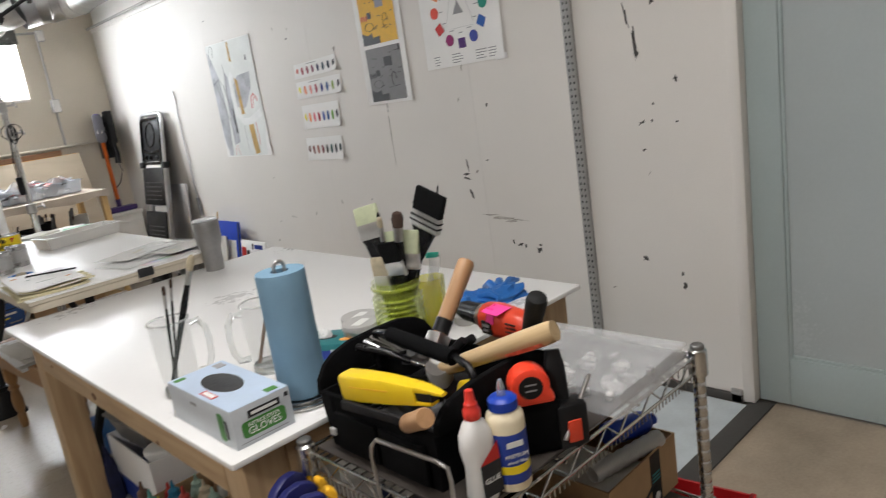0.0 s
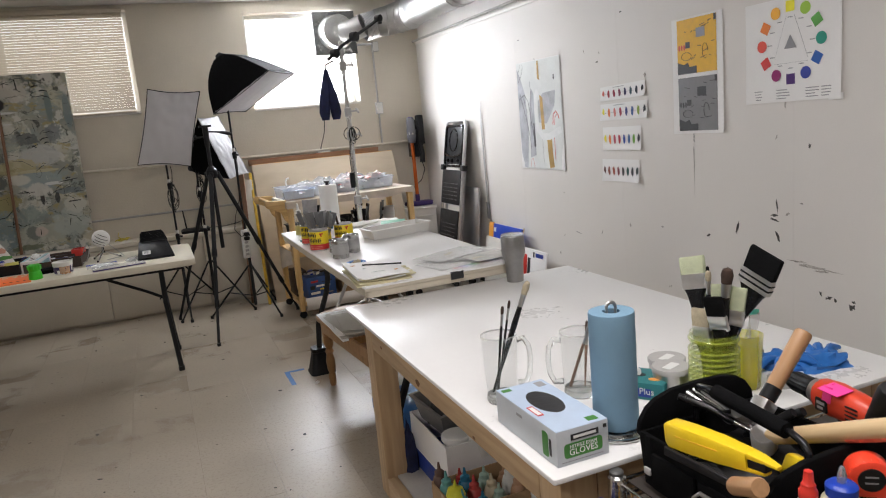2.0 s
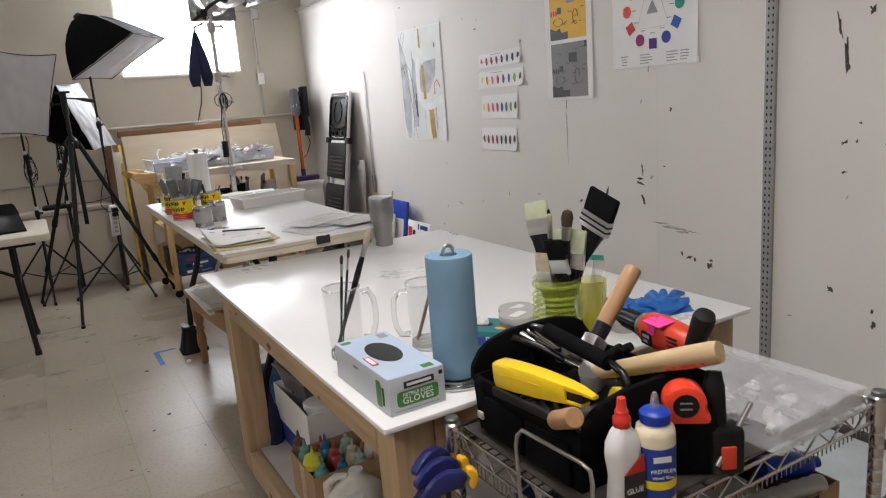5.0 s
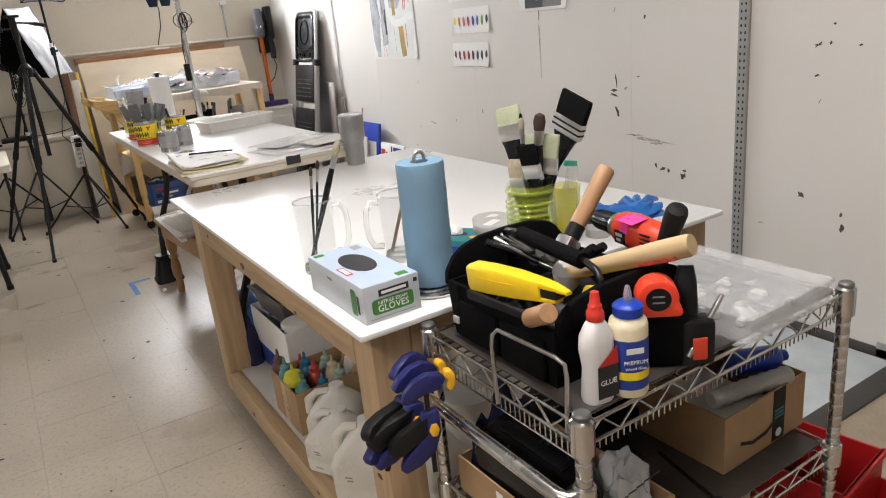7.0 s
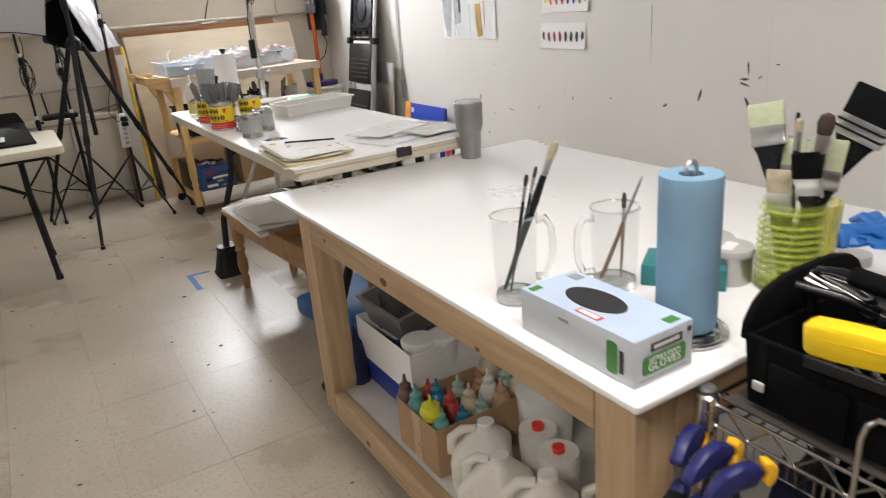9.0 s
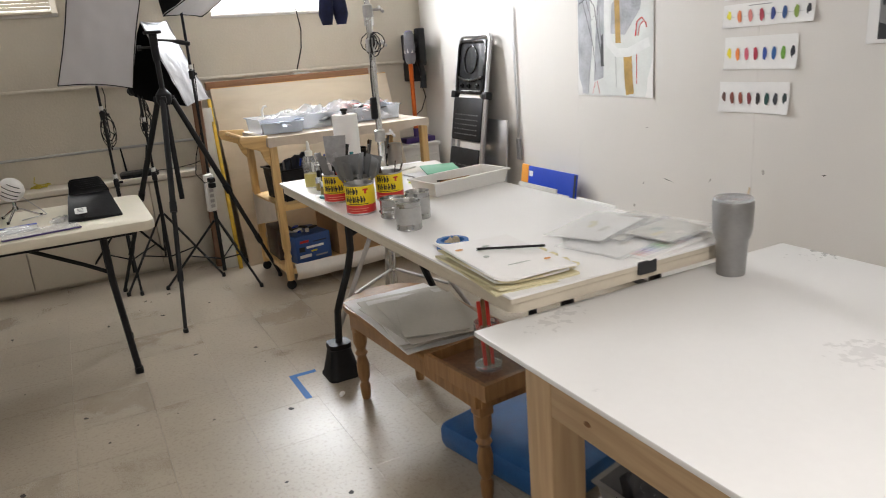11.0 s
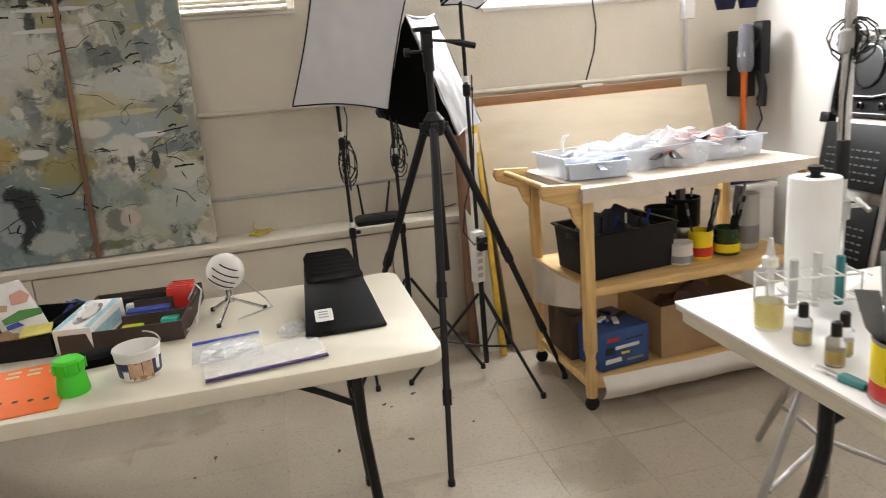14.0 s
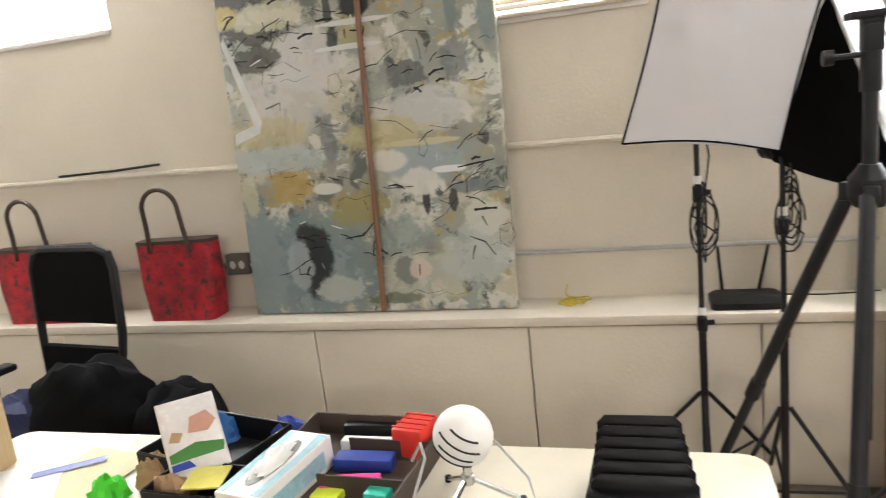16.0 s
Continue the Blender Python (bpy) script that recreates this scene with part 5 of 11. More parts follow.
# tape measure
tm = thing("tape_measure", pose(-1.622, -5.985, CZ + 0.088, 4, 0, -38) @ Matrix.Scale(0.92, 4), "fluorescent red tape measure", "tape measure")
bm = B()
prism(bm, [(0.036 * math.cos(a), 0.036 * math.sin(a)) for a in [radians(v) for v in range(-20, 201, 20)]] + [(-0.036, -0.034), (0.042, -0.034), (0.042, -0.02)], 0.042, pose(0, 0.021, 0.034, 90), bev=0.007)
part("case", bm, TAPERED, tm)
bm = B()
prism(bm, disc(0, 0, 0.021, 0.021, 20), 0.002, pose(0, -0.021, 0.036, 90))
part("badge", bm, BLACK, tm)
for k in (-0.005, 0.006):
    flat("print", rect(-0.010, 0.010, k - 0.0015, k + 0.0015), pose(0, -0.0232, 0.036, 90), PRINTGREY, tm)
# dark base the tape measure stands on
bm = B()
box(bm, -0.045, 0.045, -0.03, 0.03, 0, 0.09, 0.008)
solid("tool_pouch", bm, BLACKCLOTH, pose(-1.612, -5.975, CZ, 0, 0, -38), "small black nylon tool pouch", "pouch")
t = thing("box_cutter", along((-1.585, -6.012, CZ + 0.01), (-1.553, -5.985, CZ + 0.142)), "black and red folding utility knife", "knife")
bm = B()
loft(bm, [(0, 0, 0, 0.036, 0.022, 0.007), (0, 0, 0.05, 0.04, 0.024, 0.008), (0, 0, 0.12, 0.034, 0.024, 0.009), (0, 0, 0.145, 0.024, 0.020, 0.008)], 4)
part("grip", bm, BLACK, t)
flat("inlay", rect(-0.008, 0.008, 0.03, 0.125), pose(0, -0.0122, 0, 90), PRINTRED, t, 0.002)
bm = B()
box(bm, -0.026, 0.026, -0.02, 0.02, 0, 0.075, 0.006)
t = solid("stud_finder", bm, BLACK, pose(-1.572, -6.02, CZ, 0, 0, -30), "orange and black laser tool", "tool")
bm = B()
box(bm, -0.012, 0.012, -0.024, -0.018, 0.012, 0.050, 0.003)
part("window", bm, TOOLORANGE, t)
t = stick((-1.60, -6.03, CZ + 0.02), (-1.528, -6.035, CZ + 0.105), 0.004, STEEL, "socket_wrench", "thin steel socket wrench")

# glue bottles
t = thing("glue_bottle", pose(-1.765, -6.0, CZ, 0, 0, -8), "white squeeze bottle of glue with a red nozzle", "glue bottle", "glue bottles")
bm = B()
loft(bm, [(0, 0, 0, 0.046, 0.034, 0.015), (0, 0, 0.008, 0.050, 0.038, 0.017), (0, 0, 0.055, 0.044, 0.034, 0.016), (0, 0, 0.085, 0.054, 0.038, 0.018), (0, 0, 0.105, 0.052, 0.036, 0.018), (0, 0, 0.122, 0.034, 0.028, 0.013), (0, 0, 0.130, 0.022, 0.022, 0.0105)], 6)
part("bottle", bm, GLUEWHITE, t)
bm = B()
lathe(bm, [(0.0115, 0.128), (0.013, 0.13), (0.013, 0.142), (0.010, 0.146), (0.010, 0.152), (0.0075, 0.155), (0.006, 0.172), (0, 0.173)], 16, flute=8, depth=0.0003)
part("nozzle", bm, CAPRED, t)
flat("label_band", rect(-0.012, 0.024, 0.01, 0.062), pose(0, -0.0195, 0, 90), PRINTBLACK, t, label="dark label")
flat("label_band", [(-0.012, 0.062), (0.024, 0.062), (0.022, 0.090)], pose(0, -0.0195, 0, 90), PRINTRED, t, label="red label corner")
text("lettering", "GLUE", 0.012, pose(0.006, -0.0203, 0.035, 90), PRINTWHITE, t)
t = thing("glue_bottle", pose(-1.712, -6.012, CZ, 0, 0, -26), "cream bottle of wood glue with a blue cap", "glue bottle", "glue bottles")
bm = B()
lathe(bm, [(0, 0), (0.027, 0), (0.029, 0.004), (0.029, 0.108), (0.027, 0.117), (0.016, 0.127), (0.013, 0.13)], 24)
part("bottle", bm, GLUECREAM, t)
bm = B()
lathe(bm, [(0.014, 0.124), (0.0215, 0.125), (0.022, 0.139), (0.018, 0.143), (0.008, 0.145), (0, 0.145)], 20, flute=20, depth=0.0004)
part("cap", bm, CAPBLUE, t)
bm = B()
lathe(bm, [(0.0065, 0.144), (0.0065, 0.155), (0.0045, 0.165), (0.003, 0.169), (0, 0.169)], 12)
part("tip", bm, CLEARPLASTIC, t)
bm = B()
lathe(bm, [(0.0292, 0.014), (0.0294, 0.015), (0.0294, 0.092), (0.0292, 0.093)], 24)
lab = part("label_band", bm, PRINTBLUE, t, "dark blue wrap label")
bm = B()
lathe(bm, [(0.0296, 0.030), (0.0297, 0.031), (0.0297, 0.042), (0.0296, 0.043)], 24)
part("stripe", bm, TINYELLOW, t)
flat("print", rect(-0.014, 0.012, 0.074, 0.083), pose(0, -0.0302, 0, 90), PRINTWHITE, t)
text("lettering", "PREMIUM", 0.0088, pose(0, -0.0302, 0.060, 90), PRINTWHITE, t)
text("lettering", "Wood Glue", 0.0066, pose(0, -0.0302, 0.050, 90), PRINTWHITE, t)

# clear parts organiser
org = thing("parts_organiser", pose(-1.355, -5.893, CZ, 0, 0, 2), "clear plastic compartment box with a lid", "organiser box")
w, d, h = 0.245, 0.305, 0.045
bm = B()
open_box(bm, w, d, h - 0.006, 0.002)
for i in range(1, 4):
    box(bm, -w / 2 + w * i / 4 - 0.001, -w / 2 + w * i / 4 + 0.001, -d / 2, d / 2, 0.002, h - 0.01)
for i in range(1, 3):
    box(bm, -w / 2, w / 2, -d / 2 + d * i / 3 - 0.001, -d / 2 + d * i / 3 + 0.001, 0.002, h - 0.01)
part("tray", bm, MILKYPLASTIC, org)
bm = B()
open_box(bm, w + 0.006, d + 0.006, 0.008, 0.0015, m=pose(0, 0, h + 0.002, 180, 0, 0))
lid = part("lid", bm, MILKYPLASTIC, org)
for i in range(1, 4):
    bm = B()
    box(bm, -w / 2 + w * i / 4 - 0.002, -w / 2 + w * i / 4 + 0.002, -d / 2 + 0.006, d / 2 - 0.006, h + 0.0015, h + 0.0032)
    part("rib", bm, MILKYPLASTIC, lid)
random.seed(7)
for k in range(26):
    bm = B()
    x, y = random.uniform(-0.1, 0.1), random.uniform(-0.13, 0.13)
    if k % 3:
        box(bm, -0.012, 0.012, -0.006, 0.006, 0, 0.012, 0.002, m=pose(x, y, 0.003, 0, 0, random.uniform(0, 180)))
    else:
        clump(bm, 0.04, 0.03, 0.018, k, m=pose(x, y, 0.003))
    part("small_part", bm, random.choice((WHITEPLASTIC, FROSTPLASTIC, STEEL, PAPER, GREYPLASTIC, PAPER, PINK if k == 9 else PAPER)), org)

# bar clamps hanging on the push handle
for x, y, z, ry, rz, size in ((-1.873, -5.636, 0.674, 30, 20, 0.82), (-1.882, -5.688, 0.684, 16, 0, 0.78), (-1.893, -5.744, 0.694, 0, -20, 0.73)):
    c = thing("bar_clamp", pose(x, y, z, 0, ry, rz) @ Matrix.Scale(size, 4), "navy and yellow quick-grip bar clamp", "clamp", "clamps on the cart handle")
    bm = B()
    prism(bm, [(0.022, 0.030), (0.006, 0.046), (-0.026, 0.050), (-0.056, 0.038), (-0.080, 0.012), (-0.090, -0.012), (-0.082, -0.022), (-0.060, -0.014), (-0.030, 0.000), (0.004, 0.004)], 0.024, pose(0, 0.012, 0, 90), bev=0.006)
    part("jaw", bm, CLAMPBLUE, c)
    bm = B()
    prism(bm, [(0.020, 0.052), (0.034, 0.050), (0.045, 0.034), (0.042, 0.010), (0.030, -0.004), (0.020, 0.008), (0.026, 0.026), (0.016, 0.040)], 0.026, pose(0, 0.013, 0, 90), bev=0.005)
    part("jaw_pad", bm, CLAMPYELLOW, c, "yellow rubber jaw pad")
    bm = B()
    box(bm, -0.034, -0.022, -0.0035, 0.0035, -0.22, 0.01, 0.001)
    part("bar", bm, BLACKMETAL, c)
    bm = B()
    prism(bm, [(-0.002, -0.055), (-0.012, -0.045), (-0.046, -0.052), (-0.055, -0.085), (-0.060, -0.125), (-0.100, -0.165), (-0.112, -0.192), (-0.098, -0.205), (-0.060, -0.190), (-0.022, -0.160), (-0.004, -0.110)], 0.026, pose(0, 0.013, 0, 90), bev=0.006)
    part("grip", bm, CLAMPBLUE, c)
    bm = B()
    prism(bm, [(-0.030, -0.052), (-0.060, -0.072), (-0.100, -0.092), (-0.130, -0.116), (-0.136, -0.140), (-0.124, -0.156), (-0.096, -0.150), (-0.064, -0.128), (-0.034, -0.110)], 0.031, pose(0, 0.0155, 0, 90), bev=0.008)
    part("trigger", bm, BLACK, c)
    bm = B()
    prism(bm, disc(-0.020, -0.095, 0.013, 0.019, 6), 0.006, pose(0, -0.012, 0, 90), bev=0.002)
    part("release_tab", bm, CLAMPYELLOW, c, "yellow release tab")

# second shelf of the cart
LZ = 0.409


def carton(name, m, w, d, h, label, material=None, t=0.004):
    c = thing(name, m, label, "cardboard box")
    bm = B()
    open_box(bm, w, d, h, t)
    part("body", bm, material or CARD, c)
    if material is BLACK:
        bm = B()
        tube(bm, [(x, y, h) for x, y in rounded(w - t, d - t, 0.004, 2)], t * 0.8, 5, True)
        part("rim", bm, material, c)
    return c


c = carton("cardboard_box", pose(-1.277, -5.855, LZ, 0, 0, 1), 0.265, 0.21, 0.122, "open brown cardboard box with a dark tape stripe")
bm = B()
box(bm, 0.022, 0.062, -0.1062, -0.1050, 0.004, 0.120)
part("tape", bm, BLACK, c, "dark printed tape")
flat("print", [(-0.085, 0.045), (-0.045, 0.030), (0.0, 0.033), (0.035, 0.052), (0.030, 0.058), (0.0, 0.042), (-0.045, 0.038), (-0.082, 0.051)], pose(0, -0.1062, 0, 90), PRINTBLACK, c)
for z_ in (0.056, 0.064, 0.072):
    flat("print", rect(0.026, 0.056, z_, z_ + 0.004), pose(0, -0.1066, 0, 90), TEAL, c)
flat("print", disc(0.042, 0.020, 0.010, 0.010, 12), pose(0, -0.1066, 0, 90), PRINTWHITE, c)
bm = B()
box(bm, 0.0, 0.09, -0.004, 0.0, 0, 0.055, 0.001, m=pose(0.04, 0.10, 0.122, 40, 0, 0))
part("flap", bm, CARD, c)
bm = B()
box(bm, -0.11, 0.03, -0.085, 0.085, 0, 0.095, 0.004)
solid("paper_block", bm, PAPERGREY, pose(-1.277, -5.855, LZ + 0.005), "grey stack of papers in the box", "papers")
bm = B()
lathe(bm, [(0, 0)] + [(0.017 + 0.003 * (k % 2), 0.012 * k) for k in range(17)] + [(0, 0.195)], 16)
solid("bubble_wrap", bm, FROSTPLASTIC, along((-1.37, -5.90, LZ + 0.122), (-1.185, -5.945, LZ + 0.128)), "milky roll of bubble wrap on the papers", "bubble wrap")
bm = B()
lathe(bm, [(0, 0), (0.024, 0.002), (0.026, 0.012), (0.026, 0.10), (0.020, 0.115), (0.012, 0.12), (0.012, 0.135), (0, 0.136)], 18)
solid("blue_bottle", bm, CAPBLUE, along((-1.265, -5.865, LZ + 0.150), (-1.140, -5.905, LZ + 0.140)), "glossy blue plastic bottle lying in the cardboard box", "bottle")
c = carton("cardboard_box", pose(-1.710, -5.835, LZ, 0, 0, 1), 0.215, 0.345, 0.078, "long open brown cardboard box on the cart shelf")
bm = B()
box(bm, 0.020, 0.060, -0.1737, -0.1727, 0.005, 0.077)
part("tape", bm, BLACK, c, "dark printed tape")
flat("print", [(0.072, 0.040), (0.085, 0.048), (0.098, 0.068), (0.094, 0.072), (0.082, 0.055), (0.070, 0.046)], pose(0, -0.1737, 0, 90), PRINTBLACK, c)
flat("print", rect(-0.05, -0.03, 0.022, 0.066), pose(-0.1087, 0, 0, 90, 0, -90), PRINTWHITE, c)
bm = B()
loft(bm, [(0, 0, 0, 0.110, 0.235, 0.02), (0, 0, 0.10, 0.115, 0.24, 0.022), (0.004, 0.004, 0.135, 0.10, 0.22, 0.03), (0.006, 0.006, 0.142, 0.08, 0.19, 0.03)], 4)
cs_ = solid("tool_case", bm, BLACKGLOSS, pose(-1.742, -5.815, LZ + 0.012, 4, -6, 3), "smooth black plastic tool case in the box", "case")
bm = B()
box(bm, -0.012, 0.012, -0.08, 0.08, 0.140, 0.150, 0.004)
part("ridge", bm, BLACK, cs_)
bm = B()
tube(bm, [(-0.03, -0.125, 0.05), (-0.03, -0.150, 0.07), (0.02, -0.150, 0.07), (0.02, -0.125, 0.05)], 0.007, 8)
part("handle", bm, BLACK, cs_)
bm = B()
clump(bm, 0.105, 0.12, 0.135, 21, 26, 0.4)
bg = solid("plastic_sack", bm, BAGMILK, pose(-1.655, -5.945, LZ + 0.012), "clear bag of pale hardware with a printed strip", "bag")
bm = B()
clump(bm, 0.075, 0.085, 0.085, 23, 18, 0.45)
part("contents", bm, mat("pale_straw_contents", (0.50, 0.50, 0.33), 0.5, var=0.35, scale=40), bg)
for k in range(5):
    bm = B()
    box(bm, -0.006, 0.006, -0.001, 0.001, -0.006, 0.006)
    part("print", bm, PRINTBLACK, bg, m=pose(-0.042 + 0.014 * k, -0.040 - 0.004 * k, 0.096 + 0.008 * k, 40, 20, 15))
for k, (x, y, w, d, h, mt, lb) in enumerate(((-1.735, -5.685, 0.15, 0.06, 0.17, NAVY, "dark teal jacket stuffed behind the box"), (-1.60, -5.665, 0.15, 0.07, 0.16, DARKFILM, "black plastic bag in a heap"), (-1.545, -5.76, 0.09, 0.17, 0.12, BLACKCLOTH, "black cable bundle on the cart shelf"), (-1.46, -5.69, 0.16, 0.12, 0.11, BLACKCLOTH, "dark tool bag in a heap"))):
    bm = B()
    clump(bm, w, d, h, 30 + k, 30, 0.5)
    solid("soft_bag", bm, mt, pose(x, y, LZ), lb, "clutter")
bm = B()
tube(bm, [(0.045 * math.cos(q) * (1 + 0.1 * math.sin(3 * q)), 0.012 * math.sin(2 * q), 0.05 + 0.045 * math.sin(q)) for q in [2 * math.pi * i / 20 for i in range(20)]], 0.004, 6, True)
solid("cable_coil", bm, BLACKGLOSS, pose(-1.770, -5.975, LZ + 0.05, 0, 10, 20), "loop of black cable over the box edge", "cable")
bm = B()
rod(bm, (-1.448, -5.84, LZ + 0.005), (-1.483, -6.000, LZ + 0.005), 0.0045)
lathe(bm, [(0.004, -0.004), (0.011, -0.004), (0.011, 0.004), (0.004, 0.004)], 12, pose(-1.485, -6.008, LZ + 0.006))
solid("wrench", bm, BLACKMETAL, Matrix(), "thin black wrench lying on the liner", "wrench")
# bottom shelf and the red crates beside it
c = carton("cardboard_box", pose(-1.60, -5.83, 0.134), 0.36, 0.32, 0.20, "brown cardboard box on the bottom shelf")
bm = B()
clump(bm, 0.30, 0.26, 0.13, 41, 18, 0.3)
solid("soft_bag", bm, DARKFILM, pose(-1.60, -5.83, 0.25), "dark bundle of fabric in a box", "fabric")
for x, y, w, h in ((-1.02, -5.93, 0.22, 0.26), (-0.98, -6.10, 0.20, 0.18)):
    c = carton("red_crate", pose(x, y, 0.0, 0, 0, 8), w, 0.20, h, "red plastic crate on the floor beside the cart", REDPLASTIC, 0.006)
    for s in (-1, 1):
        bm = B()
        box(bm, -w / 2 - 0.008, w / 2 + 0.008, s * 0.10 - 0.007, s * 0.10 + 0.007, h - 0.015, h, 0.003)
        part("rim", bm, REDPLASTIC, c)
    bm = B()
    tube(bm, [(-w / 2 - 0.006, -0.05, h * 0.75), (-w / 2 - 0.03, -0.03, h * 0.8), (-w / 2 - 0.03, 0.03, h * 0.8), (-w / 2 - 0.006, 0.05, h * 0.75)], 0.008, 8)
    part("grip", bm, REDPLASTIC, c)
bm = B()
lathe(bm, [(0, 0), (0.045, 0), (0.045, 0.30), (0.035, 0.32), (0, 0.32)], 18)
t = solid("spray_can", bm, WHITEPLASTIC, pose(-1.93, -5.675, 0.0), "tall white canister on the floor by the table leg", "canister")

# ---------------------------------------------------------------- on the lower shelf of the work table
SZ = 0.1588
c = thing("file_box", pose(-1.675, -4.425, SZ), "white and blue cardboard file box", "box")
bm = B()
open_box(bm, 0.25, 0.36, 0.205, 0.004)
part("body", bm, PAPER, c)
bm = B()
box(bm, -0.127, 0.127, -0.182, 0.182, 0.002, 0.072, 0.001)
part("base_band", bm, PRINTBLUE, c, "dark blue lower band")
bs_ = thing("grey_basin", pose(-1.675, -4.35, SZ + 0.185, 8, -5, 10), "grey plastic basin stuffed with dark patterned cloth", "basin")
bm = B()
open_box(bm, 0.20, 0.20, 0.10, 0.004, 0.008, 0.02)
part("basin", bm, mat("grey_basin_plastic", (0.22, 0.215, 0.21), 0.35, var=0.1), bs_)
bm = B()
clump(bm, 0.17, 0.17, 0.12, 52, 20, 0.35)
part("cloth", bm, mat("dark_patterned_cloth", (0.05, 0.048, 0.05), 0.8, var=0.4, scale=30, dirt=(0.35, 0.34, 0.33), dirt_at=0.60), bs_)
for x_, y_ in ((-1.735, -4.545), (-1.66, -4.565)):
    t = thing("plastic_tub", pose(x_, y_, SZ + 0.135), "white plastic tub with a lid", "tub", "tubs in the file box")
    bm = B()
    lathe(bm, [(0, 0), (0.042, 0), (0.048, 0.07), (0, 0.07)], 24)
    part("body", bm, WHITEPLASTIC, t)
    bm = B()
    lathe(bm, [(0.049, 0.064), (0.053, 0.066), (0.053, 0.080), (0.048, 0.084), (0, 0.083)], 24)
    part("lid", bm, WHITEPLASTIC, t)
bm = B()
clump(bm, 0.06, 0.06, 0.17, 55, 16, 0.3)
solid("navy_bag", bm, NAVY, pose(-1.833, -4.30, SZ), "dark blue cloth bag beside the file box", "bag")
c = carton("cardboard_box", pose(-1.755, -4.775, SZ), 0.26, 0.21, 0.14, "cut-down brown cardboard box full of paint bottles")
bm = B()
box(bm, -0.131, -0.130, -0.02, 0.02, 0.0, 0.139)
part("tape", bm, mat("pale_brown_tape", (0.50, 0.36, 0.21), 0.3, var=0.1), c, "glossy brown parcel tape")


def paint_bottle(m, colour, h=0.16, r=0.026):
    b = thing("paint_bottle", m, "plastic squeeze bottle of paint", "paint bottle", "paint bottles under the table")
    bm = B()
    lathe(bm, [(0, 0), (r, 0), (r * 1.05, 0.006), (r * 1.05, h * 0.62), (r * 0.8, h * 0.74), (r * 0.5, h * 0.78)], 16)
    part("bottle", bm, colour, b)
    bm = B()
    lathe(bm, [(r * 0.62, h * 0.76), (r * 0.62, h * 0.84), (r * 0.25, h * 0.88), (r * 0.12, h), (0, h)], 12)
    part("cap", bm, colour, b)
    return b


COLS = [mat("paint_" + n, c, 0.4, var=0.08) for n, c in (("blue", (0.03, 0.18, 0.30)), ("cream", (0.55, 0.47, 0.33)), ("tan", (0.45, 0.27, 0.16)), ("sea", (0.12, 0.33, 0.31)), ("red", (0.45, 0.06, 0.05)), ("pale_green", (0.33, 0.45, 0.37)), ("white", (0.62, 0.62, 0.58)), ("brown", (0.14, 0.08, 0.06)))]
random.seed(12)
for k in range(14):
    i, j = k % 4, k // 4
    paint_bottle(pose(-1.85 + 0.065 * i + random.uniform(-0.006, 0.006), -4.845 + 0.058 * j, SZ + 0.004), COLS[(k * 5 + 3) % 8], random.uniform(0.15, 0.20))
t = thing("squeeze_ball", pose(-1.863, -4.824, SZ + 0.137), "small yellow rubber squeeze bulb", "bulb")
bm = B()
lathe(bm, [(0, 0), (0.022, 0.006), (0.031, 0.026), (0.024, 0.046), (0.006, 0.056), (0.002, 0.075), (0, 0.076)], 18)
part("bulb", bm, mat("yellow_rubber", (0.62, 0.60, 0.04), 0.4), t)
for k in range(9):
    paint_bottle(pose(-1.59 + 0.07 * (k % 4), -4.70 - 0.07 * (k // 4), SZ), COLS[(k * 3 + 1) % 8], random.uniform(0.17, 0.24), 0.032)


def jug(m, name="gallon_jug"):
    j = thing(name, m, "empty cloudy plastic gallon jug", "jug", "jugs under the table")
    bm = B()
    loft(bm, [(0, 0, 0, 0.132, 0.132, 0.03), (0, 0, 0.008, 0.145, 0.145, 0.026), (0, 0, 0.055, 0.146, 0.146, 0.024), (0, 0, 0.062, 0.141, 0.141, 0.024), (0, 0, 0.070, 0.146, 0.146, 0.024), (0, 0, 0.135, 0.147, 0.147, 0.026), (0.004, 0, 0.165, 0.138, 0.138, 0.032), (0.010, 0, 0.215, 0.095, 0.095, 0.04), (0.014, 0, 0.242, 0.050, 0.050, 0.024), (0.014, 0, 0.262, 0.040, 0.040, 0.0199)], 6)
    part("body", bm, JUGPLASTIC, j)
    bm = B()
    tube(bm, [(-0.010, 0, 0.240), (-0.045, 0, 0.235), (-0.072, 0, 0.20), (-0.074, 0, 0.13)], [0.013, 0.015, 0.015, 0.014], 10)
    part("handle", bm, JUGPLASTIC, j)
    bm = B()
    lathe(bm, [(0.0195, 0.255), (0.0215, 0.257), (0.0215, 0.272), (0.0195, 0.274), (0, 0.274)], 16, pose(0.014, 0, 0))
    part("cap", bm, WHITEPLASTIC, j)
    for u, v, n in ((-0.030, 0.112, 0.020), (-0.024, 0.100, 0.016), (-0.030, 0.034, 0.024)):
        flat("print", rect(u, u + n, -0.0025, 0.0025), pose(0, -0.0742, v, 90, 0, 0), PRINTGREY, j)
    return j


